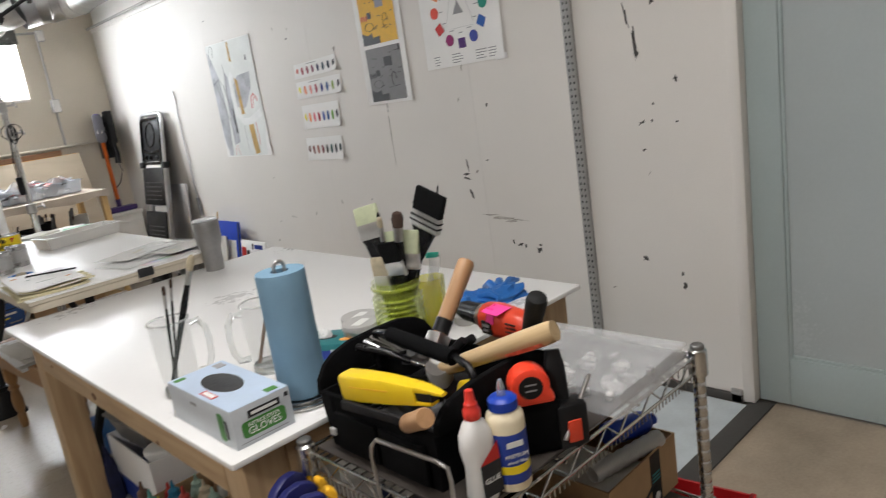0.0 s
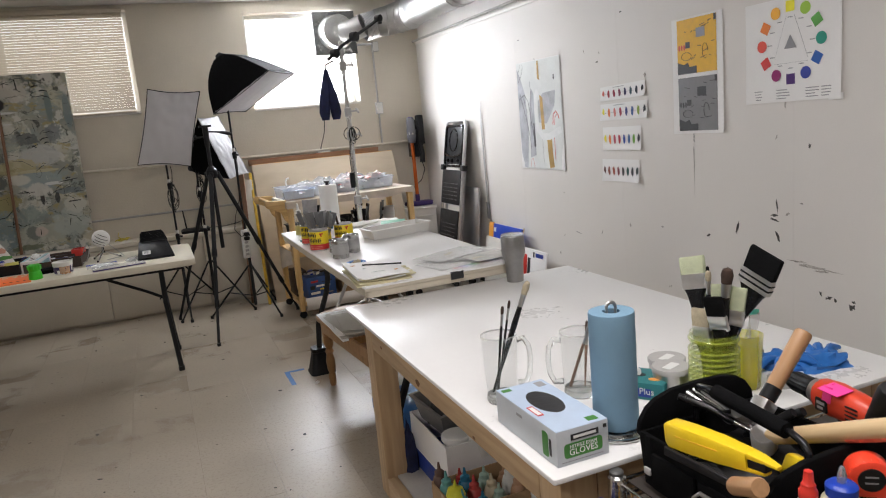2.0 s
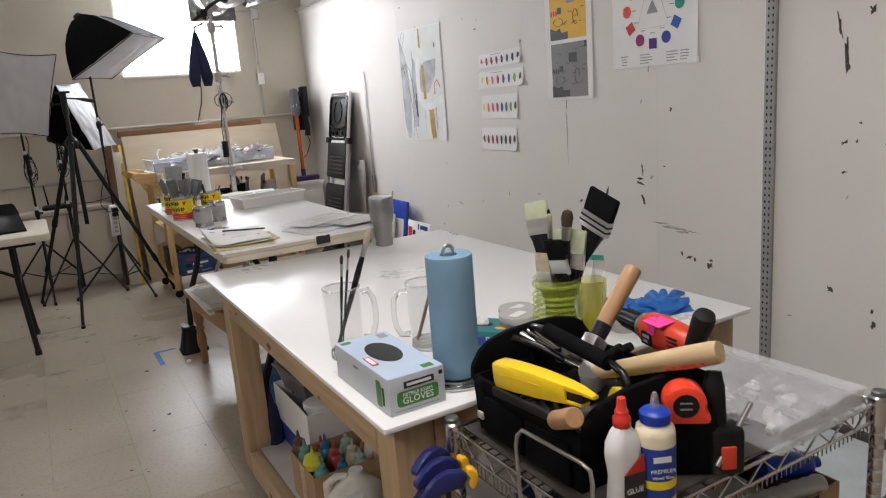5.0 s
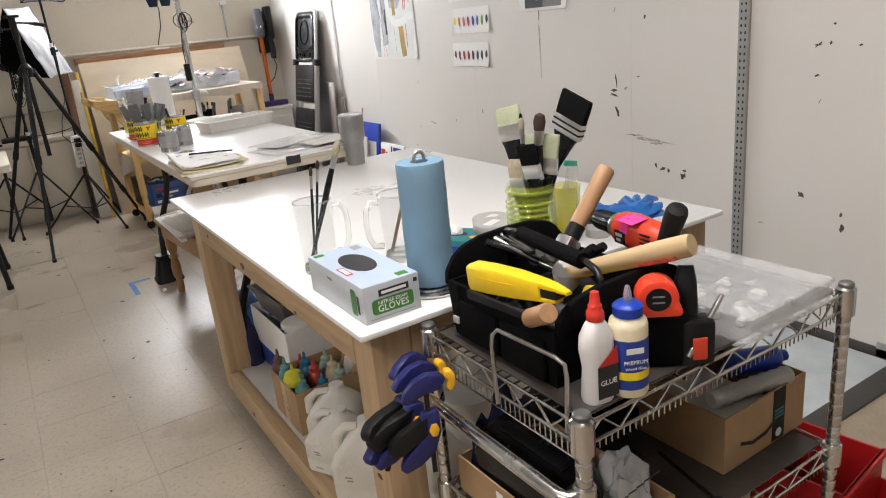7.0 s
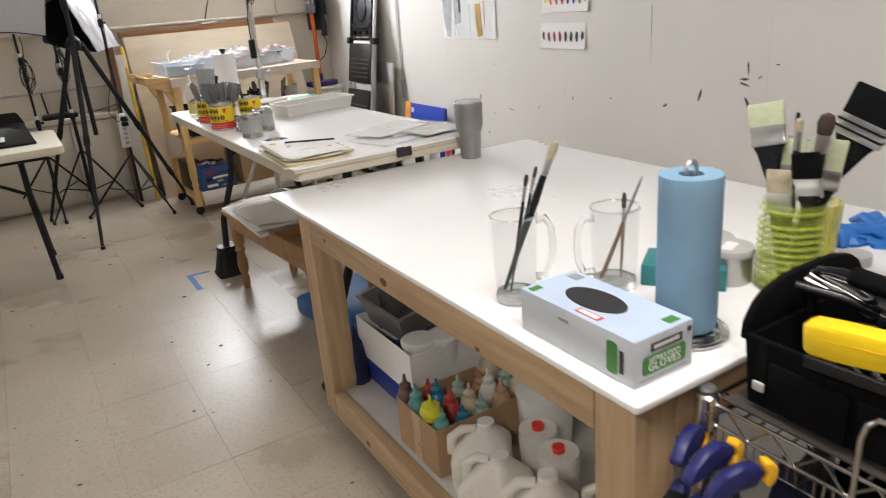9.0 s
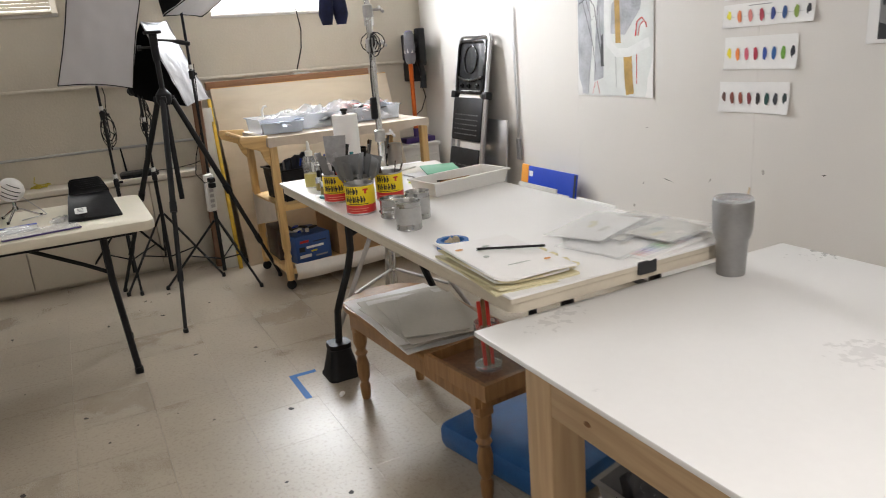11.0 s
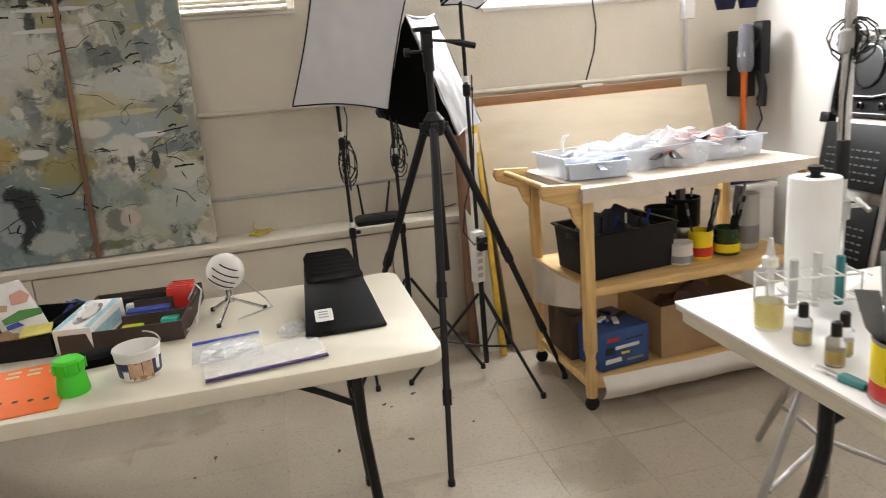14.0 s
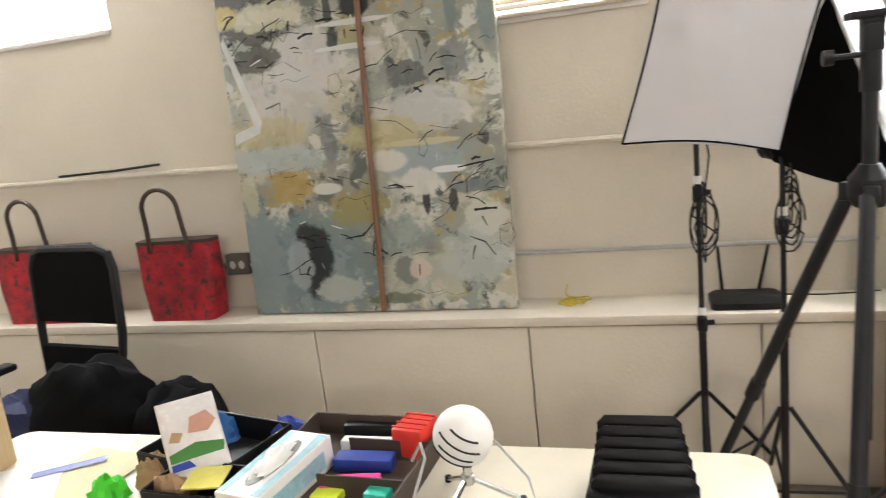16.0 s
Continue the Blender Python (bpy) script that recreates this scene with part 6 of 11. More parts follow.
j0 = jug(pose(-1.838, -5.235, SZ, 0, 0, -48) @ Matrix.Diagonal((1, 1, 0.79, 1)))
for x, y, a in ((-1.842, -5.070, -62), (-1.795, -4.945, -38), (-1.70, -5.32, -70)):
    copy_thing(j0, pose(x, y, SZ, 0, 0, a) @ Matrix.Diagonal((1, 1, 0.79, 1)))
for k, (x, y, h, r) in enumerate(((-1.575, -4.925, 0.15, 0.075), (-1.56, -5.30, 0.20, 0.08), (-1.678, -5.022, 0.14, 0.048), (-1.714, -5.143, 0.16, 0.048), (-1.42, -5.20, 0.26, 0.09), (-1.30, -4.60, 0.25, 0.1), (-1.35, -4.9, 0.22, 0.1))):
    b = thing("plastic_bucket", pose(x, y, SZ), "white plastic paint container", "bucket", "buckets under the table")
    bm = B()
    lathe(bm, [(0, 0), (r * 0.88, 0), (r, h * 0.85), (r * 0.98, h), (r * 0.4 if r < 0.06 else r * 0.95, h), (0, h * 0.99)], 22)
    part("body", bm, JUGPLASTIC if r < 0.06 else WHITEPLASTIC, b)
    bm = B()
    lathe(bm, [(0, h), (r * (0.3 if r < 0.06 else 1.02), h), (r * (0.3 if r < 0.06 else 1.02), h + 0.014), (0, h + 0.016)], 20)
    part("lid", bm, CAPRED if r < 0.06 else WHITEPLASTIC, b)


# ---------------------------------------------------------------- on the right wall (facing -x)


def wall_pose(y, z, off=0.0, tilt=0.0):
    """Local x runs along the wall towards the camera's start, local y up, local z out of the wall."""
    return Matrix.Translation((-off, y, z)) @ Matrix(((0, 0, -1, 0), (-1, 0, 0, 0), (0, 1, 0, 0), (0, 0, 0, 1))) @ pose(0, 0, 0, 0, 0, tilt)


def paper_sheet(name, y0, y1, z0, z1, label, category, tilt=0.0, curl=0.006, group=""):
    w, h = abs(y1 - y0), z1 - z0
    t = thing(name, wall_pose((y0 + y1) / 2, (z0 + z1) / 2, 0.0025, tilt), label, category, group)
    bm = B()
    sheet(bm, 8, 8, lambda u, v: ((u - 0.5) * w, (v - 0.5) * h, 0.0006 + curl * max(0, (abs(u - 0.5) * 2) ** 6 * (1 - v) ** 3)), thick=0.0006)
    part("sheet", bm, PAPER, t)
    return t, w, h


def ink(name, col):
    return mat(name, col, 0.6, var=0.08, scale=30)


def bars(t, x0, x1, y, n, dy, material, hh=0.002):
    for k in range(n):
        flat("print", rect(x0, x1 - (x1 - x0) * random.uniform(0, 0.35), y - k * dy - hh, y - k * dy + hh), pose(0, 0, 0.0022), material, t)


# colour wheel poster
random.seed(3)
t, w, h = paper_sheet("colour_wheel_poster", -4.165, -4.648, 1.39, 1.822, "white colour wheel poster with twelve coloured shapes", "poster", 0.5)
HUES = ((0.90, 0.82, 0.02), (0.35, 0.58, 0.06), (0.10, 0.36, 0.06), (0.01, 0.28, 0.20), (0.02, 0.11, 0.42), (0.03, 0.05, 0.32), (0.07, 0.015, 0.16), (0.28, 0.01, 0.13), (0.60, 0.03, 0.03), (0.68, 0.06, 0.03), (0.80, 0.22, 0.03), (0.85, 0.42, 0.03))
for k, col in enumerate(HUES):
    a = radians(90 - 30 * k)
    cx, cy = 0.150 * math.cos(a), 0.028 + 0.150 * math.sin(a)
    pts = disc(cx, cy, 0.0255, 0.0255, 20) if k % 2 else [(cx + 0.031 * math.cos(a + radians(45 + 90 * i)), cy + 0.031 * math.sin(a + radians(45 + 90 * i))) for i in range(4)]
    flat("colour_patch", pts, pose(0, 0, 0.0022), ink("hue_ink", col), t)
    flat("print", rect(-0.012, 0.012, -0.0018, 0.0018), pose(0.108 * math.cos(a), 0.028 + 0.105 * math.sin(a), 0.0022), PRINTGREY, t)
flat("triangle", [(-0.032, 0.005), (0.032, 0.005), (0, 0.062)], pose(0, 0, 0.0022), PRINTGREY, t)
for (x0, y0), (x1, y1) in (((-0.085, -0.055), (0.085, -0.055)), ((-0.085, -0.04), (-0.02, 0.14)), ((0.085, -0.04), (0.02, 0.14))):
    flat("line", [(x0, y0), (x1, y1), (x1 + 0.001, y1 + 0.001), (x0 + 0.001, y0 + 0.001)], pose(0, 0, 0.0022), PRINTGREY, t, 0.0004)
for x0 in (-0.215, -0.075, 0.075, 0.15):
    bars(t, x0, x0 + 0.07, -0.165, 4, 0.012, PRINTGREY, 0.0018)
bm = B()
box(bm, 0.185, 0.250, -0.222, -0.196, 0.001, 0.004, 0.001)
part("tape", bm, PAPER, t, "curled strip of clear tape")
# two photo prints on one sheet
t, w, h = paper_sheet("photo_print", -3.675, -4.025, 1.262, 1.835, "white sheet with a yellow and a grey photo print", "print", 0.3)
for y0, mt in ((0.012, ink("yellow_print", (0.74, 0.42, 0.02))), (-0.272, ink("grey_print_photo", (0.20, 0.195, 0.20)))):
    flat("photo", rect(-0.135, 0.135, y0, y0 + 0.265), pose(0, 0, 0.0022), mt, t, label="yellow photo print" if y0 > 0 else "grey photo print")
    P2 = pose(0, y0, 0.0030)
    flat("shape", [(-0.135, 0), (0.0, 0), (0.0, 0.035), (-0.05, 0.032), (-0.06, 0.055), (-0.09, 0.045), (-0.135, 0.06)], P2, PRINTBLACK, t)
    flat("shape", rect(0.0, 0.06, 0.17, 0.215), P2, PRINTGREY if y0 > 0 else PRINTBLACK, t)
    flat("shape", rect(-0.075, -0.045, 0.125, 0.155), P2, PRINTBLACK, t)
    flat("shape", rect(0.12, 0.135, 0.235, 0.265), P2, PRINTBLACK, t)
    for k in range(3):
        flat("shape", disc(-0.12 + 0.018 * k, 0.13, 0.006, 0.014, 10), P2, PRINTRED if y0 > 0 else PRINTBLACK, t)
    for k in range(16):
        x, y, a = random.uniform(-0.10, 0.11), random.uniform(0.06, 0.24), random.uniform(-0.5, 0.5)
        L = random.uniform(0.012, 0.04)
        c, s = math.cos(a), math.sin(a)
        flat("scribble", [(x, y), (x + L * c, y + L * s), (x + L * c, y + L * s + 0.003), (x, y + 0.003)], P2, PRINTBLACK, t, 0.0004)
    bm = B()
    tube(bm, arc((-0.07, 0.085, 0.0006), (1, 0, 0), (0, 0.55, 0), 0.035, 0, 350, 18), 0.0012, 4, m=P2)
    part("scribble", bm, PRINTBLACK, t)
    bm = B()
    tube(bm, arc((0.06, 0.10, 0.0006), (0.6, 0, 0), (0, 1.2, 0), 0.03, 0, 300, 14), 0.0012, 4, m=P2)
    part("scribble", bm, PRINTBLACK, t)
# four swatch cards

def swatch_card(k, y0, y1, z0, z1, cols):
    t, w, h = paper_sheet("swatch_card", y0, y1, z0, z1, "white card with a row of eight paint swatches", "card", (2.0, 1.0, 0.6, 0.3)[k], 0.012, "swatch cards on the wall")
    for i, col in enumerate(cols):
        x = -w / 2 + w * (0.07 + 0.125 * i)
        pts = [(px + 0.002 * math.sin(5 * py * 100 + i), py) for px, py in disc(x, -0.004, 0.011, h * (0.27 if k < 2 else 0.20), 14)]
        flat("paint_swatch", pts, pose(0, 0, 0.0024), ink("swatch_ink", col), t)
    if k < 2:
        flat("print", rect(-w / 2 + 0.02, w / 2 - 0.02, -0.005, -0.004), pose(0, 0, 0.0020), PRINTGREY, t)
        flat("print", rect(-w * 0.2, w * 0.05, h / 2 - 0.012, h / 2 - 0.009), pose(0, 0, 0.0024), PRINTGREY, t)


swatch_card(0, -3.030, -3.448, 1.470, 1.552, ((0.6, 0.12, 0.08), (0.35, 0.03, 0.05), (0.25, 0.02, 0.05), (0.18, 0.02, 0.06), (0.02, 0.02, 0.08), (0.01, 0.05, 0.08), (0.01, 0.02, 0.04), (0.01, 0.01, 0.02)))
swatch_card(1, -3.022, -3.462, 1.352, 1.448, ((0.8, 0.72, 0.03), (0.75, 0.2, 0.06), (0.65, 0.22, 0.2), (0.38, 0.03, 0.06), (0.02, 0.04, 0.2), (0.02, 0.08, 0.25), (0.25, 0.35, 0.06), (0.02, 0.02, 0.03)))
swatch_card(2, -3.035, -3.398, 1.172, 1.310, ((0.8, 0.68, 0.03), (0.75, 0.2, 0.03), (0.6, 0.1, 0.15), (0.42, 0.02, 0.05), (0.02, 0.06, 0.3), (0.02, 0.1, 0.3), (0.15, 0.35, 0.04), (0.01, 0.01, 0.02)))
swatch_card(3, -3.015, -3.372, 0.985, 1.118, ((0.12, 0.06, 0.05), (0.22, 0.06, 0.04), (0.3, 0.07, 0.04), (0.22, 0.04, 0.05), (0.04, 0.03, 0.03), (0.02, 0.08, 0.07), (0.05, 0.05, 0.06), (0.03, 0.05, 0.05)))

# abstract painting on paper
t, w, h = paper_sheet("paper_painting", -2.00, -2.595, 1.03, 1.79, "abstract painting on paper with grey, ochre and red marks", "painting", 0.0, 0.004)
GREYWASH = mat("grey_wash", (0.42, 0.43, 0.46), 0.7, var=0.35, scale=9)
PALEWASH = mat("pale_wash", (0.72, 0.74, 0.72), 0.7, var=0.08, scale=7)
OCHRE = mat("ochre_wash", (0.46, 0.29, 0.08), 0.7, var=0.3, scale=14)
P2 = pose(0, 0, 0.0022)
flat("wash", rect(-w / 2 + 0.004, w / 2 - 0.004, -h / 2 + 0.004, h / 2 - 0.004), P2, PALEWASH, t, 0.0005)
P3 = pose(0, 0, 0.0030)
for pts in ([(-0.29, -0.37), (-0.21, -0.37), (-0.17, -0.1), (-0.19, 0.15), (-0.25, 0.28), (-0.29, 0.34)], [(-0.16, -0.30), (-0.08, -0.28), (-0.07, 0.15), (-0.10, 0.19), (-0.13, 0.10)], [(-0.02, -0.05), (0.09, -0.06), (0.20, 0.06), (0.22, 0.16), (0.06, 0.15), (-0.01, 0.1)]):
    flat("wash", pts, P3, GREYWASH, t, 0.0005)
P4 = pose(0, 0, 0.0036)
for pts, mt in (([(0.02, -0.1), (0.06, -0.1), (0.05, 0.12), (0.01, 0.14)], OCHRE), ([(0.10, -0.37), (0.16, -0.36), (0.15, -0.28), (0.14, -0.12), (0.08, -0.14), (0.09, -0.3)], OCHRE), ([(-0.005, 0.25), (0.022, 0.24), (0.018, 0.37), (0.0, 0.37)], OCHRE), ([(-0.10, -0.22), (-0.075, -0.22), (-0.08, -0.05), (-0.10, -0.06)], PRINTBLACK), ([(0.20, 0.235), (0.215, 0.23), (0.218, 0.262), (0.204, 0.265)], PRINTBLACK)):
    flat("stroke", pts, P4, mt, t, 0.0004)
for pts, r, mt in (
    ([(-0.28, 0.24), (-0.22, 0.30), (-0.20, 0.36), (-0.23, 0.37), (-0.27, 0.31)], 0.0016, PRINTBLACK), ([(-0.28, 0.12), (-0.2, 0.15), (-0.15, 0.10), (-0.12, -0.05), (-0.09, -0.2)], 0.0028, PRINTBLACK),
    ([(-0.26, 0.16), (-0.2, 0.0), (-0.16, -0.12), (-0.14, -0.25)], 0.0022, PRINTBLACK), ([(-0.11, 0.24), (-0.11, 0.05), (-0.095, -0.1)], 0.003, PRINTGREY), ([(-0.22, 0.14), (-0.17, 0.02), (-0.12, 0.1), (-0.13, -0.02)], 0.002, PRINTBLACK),
    ([(0.02, -0.12), (0.025, -0.33)], 0.002, PRINTGREY), ([(0.17, -0.07), (0.18, 0.0), (0.215, 0.02), (0.245, -0.01), (0.25, -0.03)], 0.0045, PRINTRED), ([(0.19, -0.07), (0.20, -0.02), (0.225, 0.0)], 0.003, PRINTRED),
    ([(0.18, -0.16), (0.18, -0.31)], 0.003, PRINTRED), ([(-0.17, -0.37), (-0.15, -0.31), (-0.13, -0.3), (-0.11, -0.37)], 0.0018, PRINTRED)):
    bm = B()
    tube(bm, [(x, y, 0.0042) for x, y in pts], r, 5)
    for v in bm.verts:
        v.co.z = 0.0040 + (v.co.z - 0.0042) * 0.15
    part("stroke", bm, mt, t)
bm = B()
tube(bm, [(x, y, 0.0044) for x, y in ((-0.01, 0.17), (-0.045, 0.13), (-0.05, 0.02), (-0.03, -0.10), (0.03, -0.15), (0.12, -0.15), (0.27, -0.10))], 0.024, 6)
for v in bm.verts:
    v.co.z = 0.0042 + (v.co.z - 0.0044) * 0.02
part("stroke", bm, mat("white_paint_stroke", (0.80, 0.81, 0.80), 0.6, var=0.05, scale=20), t)

# slotted steel upright
st = thing("slotted_upright", wall_pose(-4.985, 0.0, 0.0), "grey slotted steel upright fixed to the wall", "shelf upright")
bm = B()
box(bm, -0.022, 0.022, 0.06, 2.16, 0.0, 0.016, 0.002)
part("upright", bm, mat("grey_painted_steel", (0.30, 0.295, 0.285), 0.45, var=0.12, scale=14), st)
bm = B()
for k in range(82):
    for x in (-0.009, 0.009):
        prism(bm, rounded(0.007, 0.011, 0.003, 2), 0.0006, pose(x, 0.08 + 0.0254 * k, 0.0158))
tagged(part("slot_rows", bm, PRINTBLACK, st), kind="stuff")

# scuffs, chips and marks on the boards
SCUFF = mat("dark_scuff", (0.07, 0.065, 0.06), 0.8, var=0.4, scale=40)
CHIP = mat("chipped_paint", (0.40, 0.375, 0.34), 0.8, var=0.4, scale=30)
marks = B()
random.seed(5)


def blot(y, z, w, h, tilt=0.0, seed=0):
    n_ = 15
    pts = []
    for i in range(n_):
        a = 2 * math.pi * i / n_
        k = 0.75 + 0.75 * noise.noise(Vector((math.cos(a) * 2.6, math.sin(a) * 2.6, seed * 1.37))) + (0.35 if (i * 7 + seed) % 4 == 0 else 0.0)
        pts.append((math.cos(a) * w / 2 * max(0.25, k), math.sin(a) * h / 2 * max(0.25, k)))
    prism(marks, pts, 0.0012, wall_pose(y, z, 0.0, tilt))


blot(-4.313, 0.885, 0.045, 0.012, 5, 0)
blot(-4.316, 0.865, 0.05, 0.012, -5, 1)
blot(-4.33, 0.93, 0.008, 0.06, 10, 2)
blot(-3.903, 0.745, 0.03, 0.012, 30, 3)
blot(-4.095, 0.805, 0.012, 0.08, -15, 4)
blot(-4.335, 0.786, 0.016, 0.05, 20, 5)
blot(-4.706, 0.537, 0.03, 0.03, 0, 6)
blot(-4.715, 0.56, 0.02, 0.012, 0, 7)
blot(-4.598, 0.555, 0.03, 0.012, 20, 8)
blot(-4.56, 0.565, 0.012, 0.03, 10, 9)
blot(-4.63, 0.55, 0.012, 0.02, 0, 10)
blot(-4.756, 1.805, 0.05, 0.022, 10, 11)
blot(-4.85, 1.79, 0.03, 0.014, 10, 12)
blot(-5.235, 1.46, 0.012, 0.10, 10, 13)
blot(-5.262, 1.37, 0.016, 0.12, 5, 14)
blot(-5.268, 1.325, 0.02, 0.03, 0, 15)
blot(-5.415, 1.222, 0.016, 0.022, 0, 16)
blot(-5.265, 1.072, 0.03, 0.012, 30, 17)
blot(-5.31, 1.078, 0.014, 0.01, 20, 18)
blot(-5.237, 0.54, 0.028, 0.022, -40, 19)
blot(-5.396, 0.44, 0.014, 0.04, 0, 20)
blot(-5.39, 0.49, 0.014, 0.02, 0, 21)
blot(-5.27, 0.97, 0.02, 0.008, 20, 22)
blot(-5.41, 1.07, 0.014, 0.008, 20, 23)
blot(-5.32, 1.14, 0.01, 0.01, 0, 24)
blot(-3.813, 1.24, 0.006, 0.06, 0, 25)
blot(-5.34, 1.5, 0.02, 0.03, 0, 26)
blot(-2.05, 1.95, 0.03, 0.006, 0, 27)
blot(-3.0, 1.70, 0.03, 0.006, 10, 28)
blot(-4.0, 1.90, 0.02, 0.012, 0, 29)
blot(-2.7, 0.62, 0.06, 0.004, -10, 30)
blot(-3.55, 0.75, 0.02, 0.006, 0, 31)
blot(-4.46, 0.95, 0.02, 0.005, 0, 32)
blot(-4.5, 1.2, 0.012, 0.02, 0, 33)
blot(-3.25, 1.95, 0.03, 0.006, 5, 34)
sc = tagged(solid("wall_scuffs", marks, SCUFF, Matrix(), "dark scuffs and chips in the wall paint", "scuff marks", kind="stuff"))
marks = B()
for k in range(7):
    blot(-4.42 - 0.030 * k + 0.01 * math.sin(k * 3), 0.690 - 0.004 * k + 0.006 * math.sin(k * 2.3), 0.085, 0.006 + 0.003 * (k % 3), 4 * math.sin(k * 1.7), 50 + k)
for k in range(18):
    blot(random.uniform(-5.5, -2.2), random.uniform(0.4, 2.0), random.uniform(0.008, 0.03), random.uniform(0.004, 0.02), random.uniform(0, 90), 60 + k)
blot(-3.81, 1.12, 0.006, 0.28, 0, 99)
solid("wall_patches", marks, CHIP, Matrix(), "grey smears and worn patches on the wall", "smears", kind="stuff")

# ---------------------------------------------------------------- along the window wall


def softbox(name, corners, apex, label, front_mat, swell=0.05, hem=None):
    """A fabric box light: four front corners in order, and the apex where the lamp sits."""
    c = [Vector(p) for p in corners]
    mid, ap = sum(c, Vector()) / 4, Vector(apex)
    t = thing(name, Matrix.Translation(ap), label, "softbox", "softboxes")
    out = (mid - ap).normalized()
    small = [ap + (p - mid) * 0.16 for p in c]
    bm = B()
    n = 8
    rows = []
    for i in range(4):
        a, b, sa, sb = c[i], c[(i + 1) % 4], small[i], small[(i + 1) % 4]
        g = []
        for j in range(n + 1):
            v = j / n
            row = []
            for k in range(n + 1):
                u = k / n
                edge = a.lerp(b, u)
                inner = sa.lerp(sb, u)
                p = inner.lerp(edge, v)
                p += (mid + (ap - mid) * 0.5 - p).normalized() * (-swell * math.sin(math.pi * v) + 0.018 * math.sin(math.pi * u) * v)
                row.append(bm.verts.new(p - ap))
            g.append(row)
        for j in range(n):
            for k in range(n):
                bm.faces.new((g[j][k], g[j][k + 1], g[j + 1][k + 1], g[j + 1][k]))
    bmesh.ops.remove_doubles(bm, verts=bm.verts[:], dist=0.0008)
    part("shell", bm, BLACKCLOTH, t, "black fabric shell")
    bm = B()
    inn = [p - out * 0.004 for p in c]

    def f(u, v):
        p = inn[0].lerp(inn[1], u).lerp(inn[3].lerp(inn[2], u), v)
        bulge = 0.010 * math.sin(math.pi * u) * math.sin(math.pi * v) + 0.007 * noise.noise(Vector((u * 6, v * 8, c[0].x * 9))) + 0.004 * abs(noise.noise(Vector((u * 3 + v * 5, u * 4 - v * 3, c[0].y * 7))))
        return p + out * (bulge) + (mid - p) * (0.05 * math.sin(math.pi * u) * (1 - math.sin(math.pi * v)) + 0.05 * math.sin(math.pi * v) * (1 - math.sin(math.pi * u))) * 0.6 - ap

    sheet(bm, 26, 26, f, thick=0.002)
    part("diffuser", bm, front_mat, t, "white fabric front")
    bm = B()
    for i in range(4):
        a, b = c[i], c[(i + 1) % 4]
        tube(bm, [(a.lerp(b, k / 10) + (mid - a.lerp(b, k / 10)) * 0.06 * math.sin(math.pi * k / 10)) - ap for k in range(11)], 0.0028, 6)
    part("hem", bm, hem or BLACKCLOTH, t)
    bm = B()
    lathe(bm, [(0, -0.035), (0.022, -0.035), (0.03, -0.02), (0.042, -0.005), (0.042, 0.01), (0, 0.01)], 16, Matrix.Translation((0, 0, 0)) @ out.to_track_quat("Z", "Y").to_matrix().to_4x4())
    part("lamp_head", bm, BLACK, t)
    return t


softbox("softbox", [(-2.661, -0.70, 1.307), (-2.276, -0.74, 1.2585), (-2.134, -0.85, 1.821), (-2.504, -0.80, 1.866)], (-2.44, -0.38, 1.51), "black softbox with a grey-white front, facing the room", DIFFUSER)
softbox("softbox", [(-2.00, -0.80, 1.128), (-1.815, -0.525, 1.146), (-1.993, -0.50, 1.638), (-2.175, -0.78, 1.625)], (-2.25, -0.45, 1.24), "black softbox with a creased white front, tilted down to the side", SILVERCLOTH, 0.012, SILVERCLOTH)
softbox("softbox", [(-2.067, -0.947, 1.638), (-1.657, -1.25, 1.912), (-1.345, -0.65, 1.93), (-1.75, -0.35, 1.656)], (-1.94, -0.80, 2.07), "black softbox tilted high with its white front facing down", DIFFUSER)


def light_stand(x, y, top, hub, label, spread=0.36, turn=0.0):
    s = thing("light_stand", pose(x, y, 0, 0, 0, turn), label, "light stand", "light stands")
    bm = B()
    tube(bm, [(0, 0, 0.06), (0, 0, hub + 0.25)], 0.0125, 10)
    part("lower_tube", bm, BLACKMETAL, s)
    bm = B()
    tube(bm, [(0, 0, hub + 0.25), (0, 0, top)], 0.0085, 10)
    part("upper_tube", bm, BLACKMETAL, s)
    for z in (hub + 0.25, hub + 0.25 + (top - hub) * 0.4):
        bm = B()
        lathe(bm, [(0.010, z - 0.03), (0.017, z - 0.025), (0.017, z + 0.02), (0.010, z + 0.025)], 12)
        box(bm, 0.012, 0.04, -0.006, 0.006, z - 0.008, z + 0.008, 0.003)
        part("clamp", bm, BLACK, s)
        bm = B()
        lathe(bm, [(0.0135, z + 0.03), (0.0138, z + 0.031), (0.0138, z + 0.055), (0.0135, z + 0.056)], 12)
        part("ring", bm, WHITEPLASTIC, s)
    for k in range(3):
        a = radians(120 * k + 20)
        c, q = math.cos(a), math.sin(a)
        bm = B()
        tube(bm, [(0.015 * c, 0.015 * q, hub), (spread * c, spread * q, 0.012)], 0.0075, 8)
        leg = part("leg", bm, BLACKMETAL, s)
        bm = B()
        tube(bm, [(0.014 * c, 0.014 * q, hub * 0.36), (spread * 0.52 * c, spread * 0.52 * q, hub * 0.48)], 0.005, 6)
        part("brace", bm, BLACKMETAL, leg)
        bm = B()
        lathe(bm, [(0, 0), (0.012, 0), (0.012, 0.02), (0.008, 0.026), (0, 0.026)], 10, pose(spread * c, spread * q, 0))
        part("foot", bm, BLACK, leg, "rubber foot")
    return s


